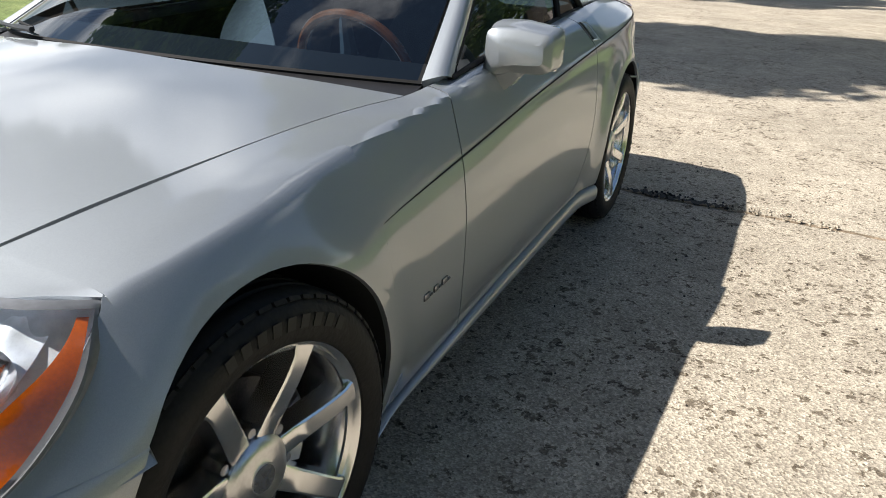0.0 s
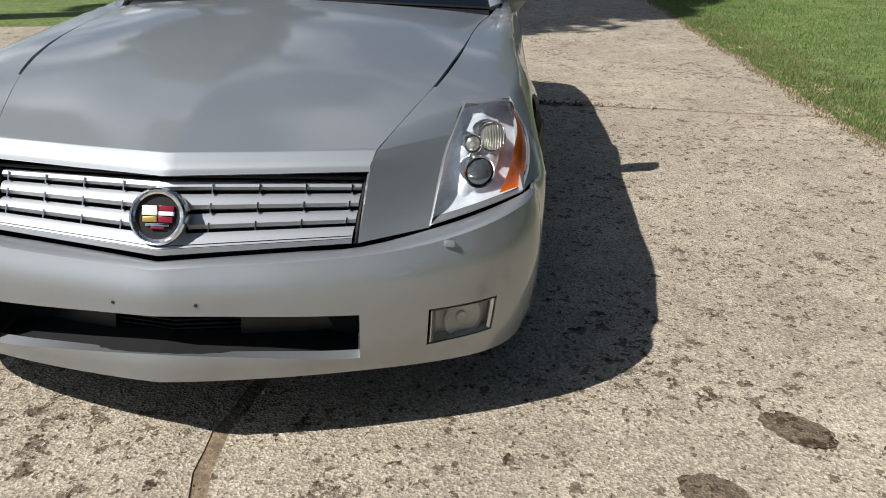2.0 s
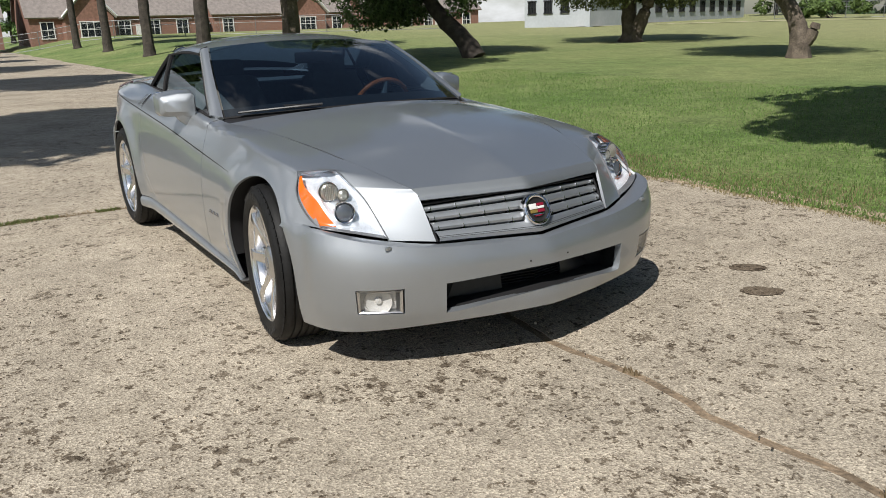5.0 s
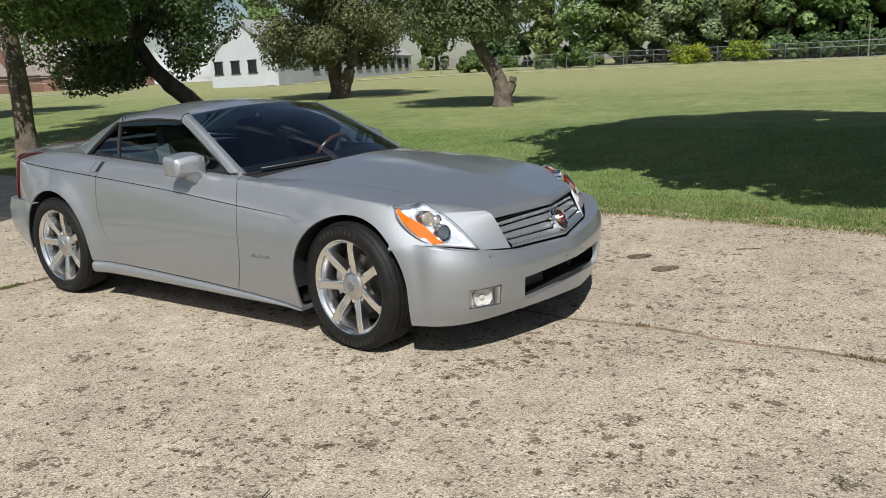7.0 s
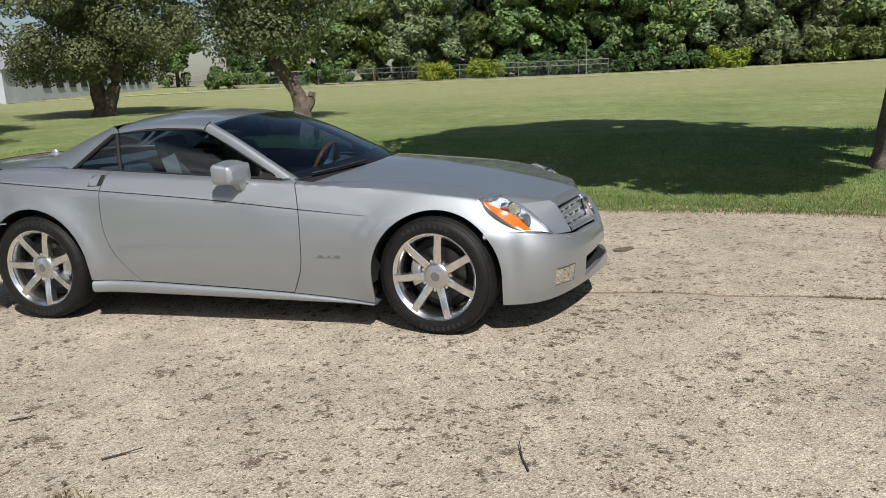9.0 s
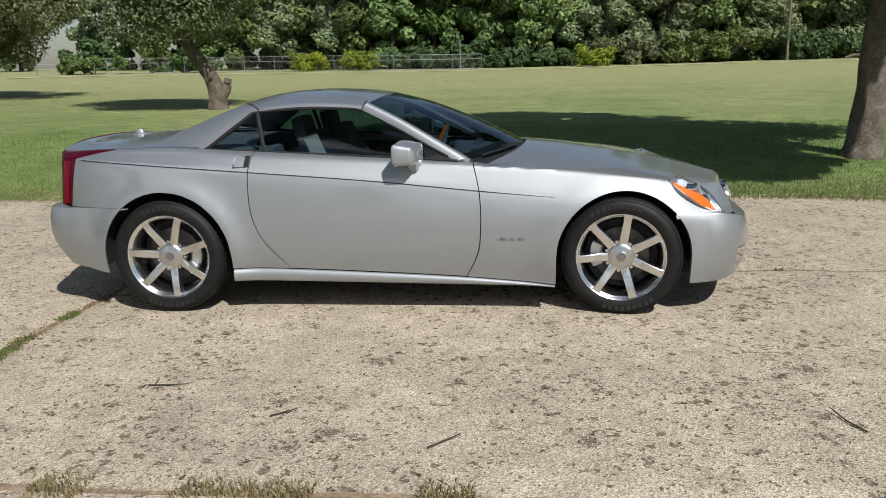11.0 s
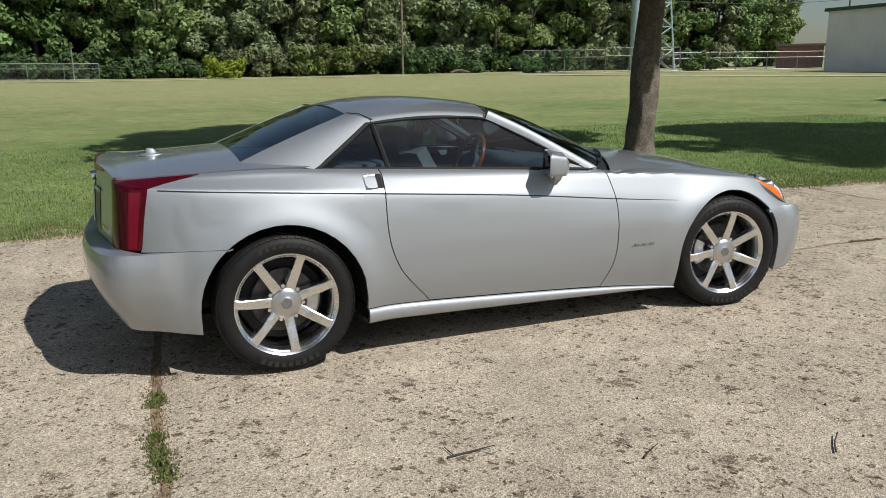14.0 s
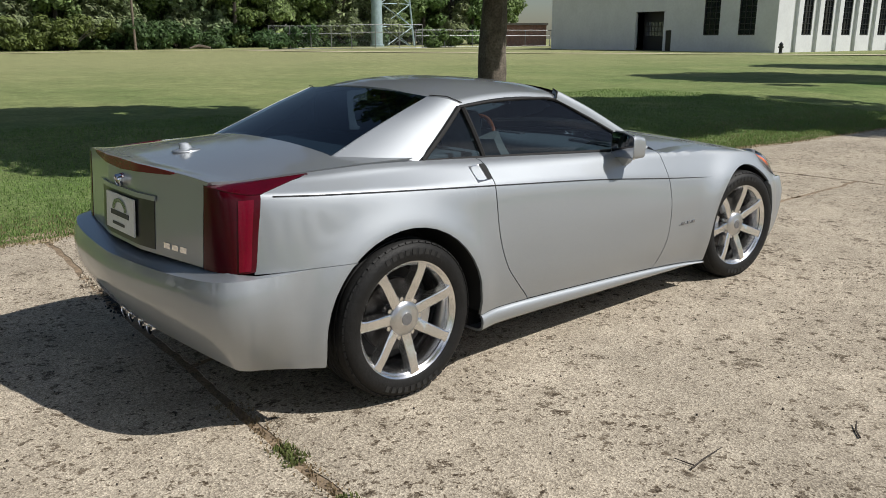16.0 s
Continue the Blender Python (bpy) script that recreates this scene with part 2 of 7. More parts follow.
def lawn_material():
    m = bpy.data.materials.new("mown_grass")
    m.use_nodes = True
    n, l = m.node_tree.nodes, m.node_tree.links
    p = n["Principled BSDF"]
    p.inputs["Roughness"].default_value = 0.9
    p.inputs["Specular IOR Level"].default_value = 0.15
    tc = n.new("ShaderNodeTexCoord")

    def noise_tex(scale, detail=6):
        t = n.new("ShaderNodeTexNoise")
        t.inputs["Scale"].default_value = scale
        t.inputs["Detail"].default_value = detail
        t.inputs["Roughness"].default_value = 0.65
        l.new(tc.outputs["Object"], t.inputs["Vector"])
        return t.outputs["Fac"]

    r = n.new("ShaderNodeValToRGB")
    r.color_ramp.elements[0].position, r.color_ramp.elements[1].position = 0.35, 0.68
    r.color_ramp.elements[0].color, r.color_ramp.elements[1].color = (0.125, 0.20, 0.060, 1), (0.27, 0.305, 0.125, 1)
    l.new(noise_tex(0.22), r.inputs["Fac"])
    dry = n.new("ShaderNodeMixRGB")
    dry.inputs[2].default_value = (0.33, 0.325, 0.165, 1)
    sep = n.new("ShaderNodeSeparateXYZ")
    l.new(tc.outputs["Object"], sep.inputs["Vector"])
    wob = n.new("ShaderNodeMath")
    wob.operation = "MULTIPLY_ADD"
    wob.inputs[1].default_value = 14.0
    l.new(noise_tex(0.12), wob.inputs[0])
    l.new(sep.outputs["Y"], wob.inputs[2])
    field = n.new("ShaderNodeMapRange")
    field.inputs["From Min"].default_value, field.inputs["From Max"].default_value = 12.0, 42.0
    field.inputs["To Max"].default_value = 0.75
    l.new(wob.outputs["Value"], field.inputs["Value"])
    l.new(field.outputs["Result"], dry.inputs["Fac"])
    l.new(r.outputs["Color"], dry.inputs[1])
    last = dry.outputs["Color"]
    for sc, lo, hi in ((2.5, 0.78, 1.2), (22, 0.6, 1.35), (160, 0.55, 1.4)):
        q = n.new("ShaderNodeMapRange")
        q.inputs["From Min"].default_value, q.inputs["From Max"].default_value = 0.32, 0.68
        q.inputs["To Min"].default_value, q.inputs["To Max"].default_value = lo, hi
        l.new(noise_tex(sc), q.inputs["Value"])
        mul = n.new("ShaderNodeVectorMath")
        mul.operation = "SCALE"
        l.new(last, mul.inputs[0])
        l.new(q.outputs["Result"], mul.inputs["Scale"])
        last = mul.outputs["Vector"]
    l.new(last, p.inputs["Base Color"])
    b = n.new("ShaderNodeBump")
    b.inputs["Strength"].default_value = 0.8
    b.inputs["Distance"].default_value = 0.03
    l.new(noise_tex(60, 8), b.inputs["Height"])
    l.new(b.outputs["Normal"], p.inputs["Normal"])
    return m


PAINT = paint_material()
BLACK = material("black_plastic", (0.018, 0.018, 0.02), 0.45, 0, 30, 0.2)
# black for seals and rubber, also for pieces that stand for shade
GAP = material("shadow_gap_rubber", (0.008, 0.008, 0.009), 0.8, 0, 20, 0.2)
TRIM = material("satin_black_trim", (0.02, 0.02, 0.022), 0.3, 0, 20, 0.15)
CHROME = material("chrome", (0.82, 0.82, 0.83), 0.09, 1.0, 8, 0.06)
SATIN = material("satin_silver", (0.62, 0.62, 0.63), 0.28, 1.0, 15, 0.08)
ALLOY = material("polished_alloy", (0.80, 0.80, 0.80), 0.22, 1.0, 12, 0.05)
RUBBER = material("tyre_rubber", (0.009, 0.009, 0.009), 0.6, 0, 18, 0.3, 0.2, 90, spec=0.28)
RUBBER_MARK = material("raised_tyre_mark", (0.013, 0.013, 0.013), 0.7, 0, 18, 0.3)
IRON = material("brake_iron", (0.085, 0.08, 0.078), 0.5, 0.8, 30, 0.3)
AMBER = material("amber_lens", (0.80, 0.16, 0.012), 0.12, 0, 25, 0.1, coat=1.0)
RED = material("red_lens", (0.055, 0.001, 0.006), 0.16, 0, 14, 0.1, spec=0.25)
RED_BRIGHT = material("bright_red_lens", (0.14, 0.002, 0.014), 0.16, 0, 14, 0.1, spec=0.25)
LAMP_IN = material("lamp_reflector", (0.84, 0.89, 0.95), 0.28, 0.45, 10, 0.1)
LAMP_DARK = material("grey_lamp_bezel", (0.13, 0.135, 0.145), 0.35, 0, 12, 0.15)
LAMP_EYE = material("projector_glass", (0.13, 0.145, 0.165), 0.05, 0.3, 12, 0.1, coat=1.0)
FOG_IN = material("fog_lamp_bowl", (0.58, 0.57, 0.54), 0.4, 0.15, 30, 0.1)
LAMP_GREY = material("lamp_housing", (0.25, 0.26, 0.28), 0.25, 0.7, 12, 0.2)
BULB = material("frosted_bulb_glass", (0.70, 0.68, 0.60), 0.28, 0.8, 40, 0.1)
LENS = glass_material("clear_lens", (0.95, 0.96, 0.97), 1.22)
WINDSHIELD = glass_material("windshield_glass", (0.21, 0.33, 0.45), 1.85)
SIDEGLASS = glass_material("tinted_glass", (0.26, 0.37, 0.43), 1.65)
REARGLASS = glass_material("dark_rear_glass", (0.09, 0.15, 0.21), 1.7)
LEATHER = material("grey_leather", (0.17, 0.17, 0.16), 0.55, 0, 30, 0.12, 0.2, 220)
DASH = material("dark_dashboard", (0.095, 0.115, 0.13), 0.6, 0, 40, 0.15, 0.15, 300)
WOOD = material("wood_rim", (0.30, 0.085, 0.025), 0.25, 0, 30, 0.3, coat=1.0)
MIRROR = material("mirror_silver", (0.9, 0.9, 0.9), 0.02, 1.0)
WHITE = material("white_plate", (0.75, 0.75, 0.73), 0.45, 0, 12, 0.06)
DARKMARK = material("dark_print", (0.04, 0.04, 0.045), 0.5, 0, 12, 0.1)
SHIELD_RED = material("enamel_red", (0.24, 0.015, 0.035), 0.2, 0, 30, 0.1)
SHIELD_GOLD = material("enamel_gold", (0.60, 0.42, 0.12), 0.3, 0.7, 30, 0.1)
CONCRETE = concrete_material("weathered_concrete", (0.445, 0.400, 0.335))
SOIL = material("dry_soil", (0.235, 0.175, 0.115), 0.95, 0, 8, 0.4, 0.8, 60)
DAMP = material("damp_dark_soil", (0.028, 0.025, 0.022), 0.9, 0, 14, 0.4, 0.8, 60)
SOIL_PALE = material("pale_dry_soil", (0.33, 0.265, 0.18), 0.95, 0, 9, 0.4, 0.8, 60)
OIL = concrete_material("damp_stain", (0.17, 0.138, 0.105))
LAWN = lawn_material()
BLADE = leaf_material("grass_blade", (0.17, 0.255, 0.07), 0.4)
WEED = leaf_material("dull_weed_blade", (0.135, 0.18, 0.06), 0.4)
DRY = leaf_material("dry_grass_blade", (0.27, 0.225, 0.125), 0.35)
BARK = material("grey_brown_bark", (0.115, 0.093, 0.072), 0.95, 0, 5, 0.45, 1.0, 26)
BARK_BROWN = material("ridged_brown_bark", (0.125, 0.106, 0.084), 0.95, 0, 5, 0.45, 1.0, 26)
BARK_DARK = material("dark_bark", (0.055, 0.046, 0.038), 0.95, 0, 5, 0.4, 1.0, 26)
LEAF = leaf_material("green_leaf", (0.115, 0.17, 0.05), 0.5)
LEAF_PALE = leaf_material("grey_green_leaf", (0.14, 0.172, 0.078), 0.5)
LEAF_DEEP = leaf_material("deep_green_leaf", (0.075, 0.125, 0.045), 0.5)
LEAF_WOOD = leaf_material("woodland_leaf", (0.19, 0.27, 0.098), 0.6)
LEAF_WOOD_GREY = leaf_material("grey_woodland_leaf", (0.21, 0.26, 0.13), 0.6)
LEAF_LIME = leaf_material("yellow_green_leaf", (0.21, 0.28, 0.03))
WHITEWALL = material("white_plaster", (0.63, 0.645, 0.655), 0.8, 0, 0.7, 0.05, 0.2, 12)
ROOF_GREEN = material("dark_green_trim", (0.03, 0.07, 0.05), 0.5, 0, 3, 0.2)
GLASS_DARK = material("dark_window_glass", (0.012, 0.016, 0.02), 0.08, 0, 3, 0.3)
HOUSE_PAINT = material("pale_house_paint", (0.42, 0.45, 0.475), 0.8, 0, 0.7, 0.06, 0.2, 12)
BRICK = material("red_brick", (0.25, 0.135, 0.10), 0.85, 0, 4, 0.22, 0.4, 40)
SHINGLE = material("brown_shingle", (0.25, 0.22, 0.20), 0.9, 0, 3, 0.2, 0.4, 30)
ROOF_GREY = material("pale_grey_roof", (0.34, 0.35, 0.36), 0.7, 0, 3, 0.1)
WHITE_TRIM = material("white_trim", (0.72, 0.72, 0.70), 0.6, 0, 5, 0.08)
GALV = material("galvanised_steel", (0.27, 0.28, 0.28), 0.5, 0.8, 6, 0.15)
TEAL = material("pale_teal_steel", (0.33, 0.43, 0.45), 0.5, 0.2, 1.5, 0.15)
SAND = material("pale_sand_track", (0.52, 0.46, 0.32), 0.95, 0, 2, 0.2, 0.3, 30)
WOODPOLE = material("weathered_pole", (0.16, 0.13, 0.10), 0.9, 0, 4, 0.3)


# ---- mesh helpers ----
def mesh_object(name, bm, mat, smooth=True):
    me = bpy.data.meshes.new(name)
    bm.normal_update()
    bm.to_mesh(me)
    bm.free()
    for mm in (mat if isinstance(mat, (list, tuple)) else [mat]):
        me.materials.append(mm)
    if smooth:
        me.shade_smooth()
        me.set_sharp_from_angle(angle=radians(32))
    return new(name, me)


def part(name, bm, mat, parent, label="", smooth=True):
    ob = mesh_object(name, bm, mat, smooth)
    ob.parent = parent
    return tagged(ob, label)


def thing(name, label, category, group="", kind="", at=(0, 0, 0)):
    ob = new(name)
    ob.empty_display_size = 0.1
    ob.location = at
    return tagged(ob, label, category, group, kind)


def grid(fn, nu, nv, flip=False, skip=None, us=None, vs=None):
    bm = bmesh.new()
    us = us or [i / nu for i in range(nu + 1)]
    vs = vs or [j / nv for j in range(nv + 1)]
    v = [[bm.verts.new(fn(a, b)) for b in vs] for a in us]
    for i in range(len(us) - 1):
        for j in range(len(vs) - 1):
            if skip and skip(i, j):
                continue
            q = [v[i][j], v[i + 1][j], v[i + 1][j + 1], v[i][j + 1]]
            bm.faces.new(q[::-1] if flip else q)
    bmesh.ops.remove_doubles(bm, verts=bm.verts, dist=1e-5)
    return bm


def thick(bm, t):
    """Gives a sheet depth, away from the side that its normals show."""
    bm.normal_update()
    bmesh.ops.solidify(bm, geom=bm.faces[:], thickness=t)
    bm.normal_update()
    return bm


def mirrored(bm):
    for v in bm.verts:
        v.co.y = -v.co.y
    bmesh.ops.reverse_faces(bm, faces=bm.faces[:])
    return bm


def box(bm, c, s, rz=0.0, bevel=0.0, m=None):
    r = bmesh.ops.create_cube(bm, size=1.0)
    mat = Matrix.Translation(c) @ Matrix.Rotation(rz, 4, "Z") @ Matrix.Diagonal((*s, 1))
    if m is not None:
        mat = m @ mat
    bmesh.ops.transform(bm, matrix=mat, verts=r["verts"])
    if bevel:
        e = list({e for v in r["verts"] for e in v.link_edges})
        bmesh.ops.bevel(bm, geom=e, offset=bevel, segments=2, affect="EDGES", profile=0.6)
    return bm


def tube(bm, pts, radii, n=10, cap=True):
    """A round bar through the points."""
    rings = []
    pts = [Vector(p) for p in pts]
    up = Vector((0, 0, 1))
    for i, p in enumerate(pts):
        d = (pts[min(i + 1, len(pts) - 1)] - pts[max(i - 1, 0)]).normalized()
        a = d.cross(up if abs(d.z) < 0.95 else Vector((1, 0, 0))).normalized()
        b = d.cross(a)
        r = radii[i] if isinstance(radii, (list, tuple)) else radii
        rings.append([bm.verts.new(p + (a * math.cos(2 * math.pi * k / n) + b * math.sin(2 * math.pi * k / n)) * r) for k in range(n)])
    for i in range(len(rings) - 1):
        for k in range(n):
            bm.faces.new((rings[i][k], rings[i + 1][k], rings[i + 1][(k + 1) % n], rings[i][(k + 1) % n]))
    if cap:
        bm.faces.new(rings[0])
        bm.faces.new(rings[-1][::-1])
    return bm


def lathe(bm, profile, n=48, axis="Y", centre=(0, 0, 0), closed=False):
    """Turns a profile of (radius, along) round an axis."""
    c = Vector(centre)
    rings = []
    for k in range(n):
        a = 2 * math.pi * k / n
        ring = []
        for r, h in profile:
            if axis == "Y":
                p = Vector((r * math.cos(a), h, r * math.sin(a)))
            elif axis == "X":
                p = Vector((h, r * math.cos(a), r * math.sin(a)))
            else:
                p = Vector((r * math.cos(a), r * math.sin(a), h))
            ring.append(bm.verts.new(c + p))
        rings.append(ring)
    m = len(profile)
    for k in range(n):
        a, b = rings[k], rings[(k + 1) % n]
        for j in range(m if closed else m - 1):
            bm.faces.new((a[j], b[j], b[(j + 1) % m], a[(j + 1) % m]))
    bmesh.ops.remove_doubles(bm, verts=bm.verts, dist=1e-6)
    bmesh.ops.recalc_face_normals(bm, faces=bm.faces[:])
    return bm


def smooth01(a, b, x):
    t = max(0.0, min(1.0, (x - a) / (b - a)))
    return t * t * (3 - 2 * t)


def lerp(a, b, t):
    return a + (b - a) * t


def curve(pts, t):
    """Catmull-Rom through points, t from 0 to 1 by knot."""
    n = len(pts) - 1
    s = min(max(t, 0.0), 1.0) * n
    i = min(int(s), n - 1)
    f = s - i
    p = [pts[min(max(k, 0), n)] for k in (i - 1, i, i + 1, i + 2)]
    if i == 0:
        p[0] = [2 * a - b for a, b in zip(pts[0], pts[1])]
    if i == n - 1:
        p[3] = [2 * a - b for a, b in zip(pts[n], pts[n - 1])]
    return [0.5 * (2 * b + (c - a) * f + (2 * a - 5 * b + 4 * c - d) * f * f + (3 * b - a - 3 * c + d) * f ** 3) for a, b, c, d in zip(*p)]


def table(rows, x):
    """Smooth values of a table whose first column is x, rising."""
    i = 0
    while i < len(rows) - 2 and x > rows[i + 1][0]:
        i += 1
    a, b = rows[i], rows[i + 1]
    t = (x - a[0]) / (b[0] - a[0])
    t = max(-0.3, min(1.3, t))
    before, after = rows[max(i - 1, 0)], rows[min(i + 2, len(rows) - 1)]
    h = b[0] - a[0]
    out = []
    for k in range(1, len(a)):
        m0 = (b[k] - before[k]) / max(b[0] - before[0], 1e-6) * h
        m1 = (after[k] - a[k]) / max(after[0] - a[0], 1e-6) * h
        t2, t3 = t * t, t * t * t
        out.append((2 * t3 - 3 * t2 + 1) * a[k] + (t3 - 2 * t2 + t) * m0 + (-2 * t3 + 3 * t2) * b[k] + (t3 - t2) * m1)
    return out


# ---- ground ----
def edge_left(x):
    """The lawn's edge along the driveway, on the car's left."""
    return table([(-120, 6.5), (-30, 4.4), (-15, 3.6), (-8, 3.28), (-2, 3.12), (1, 3.10), (3.4, 2.92), (5, 2.6), (7, 2.25), (11, 1.95), (30, 1.6), (90, 1.2)], x)[0]


def edge_right(x):
    """The grass's edge on the car's right: a paved apron opens out beside the car."""
    return table([(-120, -2.4), (-30, -2.2), (-14, -2.4), (-8, -2.6), (-6, -3.1), (-4.8, -4.4), (-3.0, -9.0), (6, -11.0), (12, -9), (18, -5), (40, -4.2), (90, -4)], x)[0]


def ground_z(x, y):
    e = edge_left(x)
    if y >= 0:
        k = smooth01(e - 0.10, e + 0.06, y)
        far = 0.20 * smooth01(e, e + 5, y) + 0.0027 * max(0.0, y - 6) + 0.0135 * max(0.0, -x - 5) * smooth01(3, 14, y) + 0.004 * max(0.0, x - 6) * smooth01(3, 20, y)
    else:
        e = edge_right(x)
        k = smooth01(e + 0.10, e - 0.06, y) if y > e - 0.06 else 1.0
        far = 0.04 * smooth01(e, e - 4, y)
        if y > e + 0.1:
            k = 0.0
    r = math.hypot(x, y)
    lim = min(far, 1.6)
    return lerp(-0.09, 0.012 + lim + 0.012 * noise.noise((x * 0.6, y * 0.6, 3.0)), k)


def ground_sheet():
    bm = bmesh.new()
    xs = [-900, -500, -300, -200, -150, -120, -95, -80, -68, -58, -50, -43, -37, -32, -28, -24, -21, -18, -16] + [-14 + 0.5 * i for i in range(65)] + [20, 22, 25, 29, 34, 40, 48, 56, 66, 80, 100, 130, 180, 260, 400, 600, 900]
    ys = [-900, -500, -250, -120, -60, -35, -22, -15, -12, -10.5, -9.5, -8, -6.5, -5.2, -4.6, -4.2, -3.8, -3.4, -3.1, -2.9, -2.6, -2, 0, 1, 1.4]
    ys += [1.5 + 0.06 * i for i in range(45)] + [4.4, 4.8, 5.3, 6, 7, 8, 9.2, 10.5, 12, 14, 16, 18.5, 21, 24, 28, 33, 39, 46, 54, 62, 70, 78, 90, 110, 150, 220, 350, 550, 900]
    v = [[bm.verts.new((x, y, ground_z(x, y))) for y in ys] for x in xs]
    for i in range(len(xs) - 1):
        for j in range(len(ys) - 1):
            bm.faces.new((v[i][j], v[i + 1][j], v[i + 1][j + 1], v[i][j + 1]))
    return tagged(mesh_object("ground", bm, LAWN), "mown green lawn with dry yellowish patches", "lawn", kind="structure")


ground_sheet()

driveway = thing("driveway", "weathered tan concrete driveway with cracked joints", "driveway", kind="structure")


def soil_bed():
    """The dirt that shows in the joints."""
    bm = bmesh.new()
    box(bm, (0, 0.05, -0.0535), (44, 6.0, 0.08))
    return part("joint_soil", bm, SOIL, driveway, "dry brown soil in the joints", False)


soil_bed()


def wander(k, s, amp=0.03):
    return amp * (noise.noise((s * 1.3, k * 7.1, 0.5)) + 0.6 * noise.noise((s * 5.1, k * 3.7, 2.5)) + 0.35 * noise.noise((s * 17.0, k * 5.3, 4.5)))


def joint_rear(y):
    return table([(-3.0, -2.0), (-0.5, -1.955), (1.4, -1.835), (2.8, -1.72), (4.0, -1.62)], y)[0] + wander(1, y)


def joint_long(x):
    return 0.10 + 0.02 * math.sin(x) + wander(2, x, 0.05) + 0.012 * noise.noise((x * 38, 2, 2))


def joint_front(y):
    return 5.55 + wander(3, y, 0.05)


def joint_side(x):
    return -2.88 + wander(4, x, 0.03)


def slab(xa, xb, ya, yb, nx, ny, name="slab"):
    """One cast slab; its edges follow the joints, given as functions or numbers."""
    def f(u, w):
        x = lerp(xa(0) if callable(xa) else xa, xb(0) if callable(xb) else xb, u)
        y0 = ya(x) if callable(ya) else ya
        y1 = yb(x) if callable(yb) else yb
        y = lerp(y0, y1, w)
        if callable(xa) or callable(xb):
            x = lerp(xa(y) if callable(xa) else xa, xb(y) if callable(xb) else xb, u)
        z = 0.003 * noise.noise((x * 0.9, y * 0.9, 0))
        e = min(u * nx, (1 - u) * nx, w * ny, (1 - w) * ny)
        if e < 0.5:
            z -= 0.010
        return Vector((x, y, z))
    us = [0, 0.25 / nx] + [i / nx for i in range(1, nx)] + [1 - 0.25 / nx, 1]
    vs = [0, 0.25 / ny] + [i / ny for i in range(1, ny)] + [1 - 0.25 / ny, 1]
    bm = grid(f, nx, ny, us=us, vs=vs)
    thick(bm, 0.10)
    return part(name, bm, CONCRETE, driveway)


def shift(fn, d):
    return lambda s: fn(s) + d


g = 0.022
slab(shift(joint_rear, g), shift(joint_front, -g), shift(joint_long, g), lambda x: edge_left(x) + 0.02 + wander(6, x, 0.05), 90, 40)
slab(shift(joint_rear, g), shift(joint_front, -g), shift(joint_side, g), shift(joint_long, -g), 90, 40)
slab(-14.0, shift(joint_rear, -g), lambda x: max(joint_side(x) + g, edge_right(x) - 0.02), lambda x: edge_left(x) + 0.02 + wander(6, x, 0.05), 90, 60)
slab(shift(joint_front, g), 15.0, -2.9, lambda x: edge_left(x) + 0.02 + wander(6, x, 0.05), 50, 40)
slab(-60.0, -14.04, lambda x: edge_right(x) - 0.02, lambda x: edge_left(x) + 0.02 + wander(6, x, 0.05), 120, 20)
slab(-130.0, -60.04, lambda x: edge_right(x) - 0.02, lambda x: edge_left(x) + 0.02, 60, 10)
slab(15.04, 70.0, -3.6, lambda x: edge_left(x) + 0.02 + wander(6, x, 0.05), 60, 16)
slab(-5.0, 15.0, lambda x: edge_right(x) + 0.02, shift(joint_side, -g), 60, 40, "apron_slab")


def crack(name, pts, width, seed, mat=SOIL, lift=0.0035):
    """A thin wandering crack laid open in the concrete."""
    rnd = random.Random(seed)
    bm = bmesh.new()
    n = len(pts) * 10
    rows = []
    for i in range(n + 1):
        p = Vector((*curve(pts, i / n), 0))
        q = Vector((*curve(pts, min(1, i / n + 0.01)), 0)) - Vector((*curve(pts, max(0, i / n - 0.01)), 0))
        q = Vector((-q.y, q.x, 0)).normalized()
        w = width * (0.25 + rnd.random()) * min(1, 4 * i / n + 0.1, 4 * (1 - i / n) + 0.1)
        p += q * rnd.uniform(-0.6, 0.6) * width
        z = lift + 0.003 * noise.noise((p.x * 0.9, p.y * 0.9, 0))
        rows.append((bm.verts.new((p.x + q.x * w, p.y + q.y * w, z)), bm.verts.new((p.x - q.x * w, p.y - q.y * w, z))))
    for a, b in zip(rows, rows[1:]):
        bm.faces.new((a[0], a[1], b[1], b[0]))
    bmesh.ops.recalc_face_normals(bm, faces=bm.faces[:])
    return part(name, bm, mat, driveway, smooth=False)


crack("crack", [(4.30, 0.04), (4.10, -0.75), (4.3, -1.6), (3.9, -2.6)], 0.005, 1)
crack("crack", [(4.28, 0.15), (4.5, 0.8), (4.2, 1.6), (4.4, 2.5)], 0.005, 2)
crack("broken_joint", [(-1.875, 0.85), (-1.855, 1.0), (-1.84, 1.2), (-1.825, 1.43)], 0.045, 9, DAMP)
crack("crack", [(-4.2, -2.6), (-4.6, -1.0), (-4.3, 1.0), (-4.7, 3.0)], 0.005, 5)


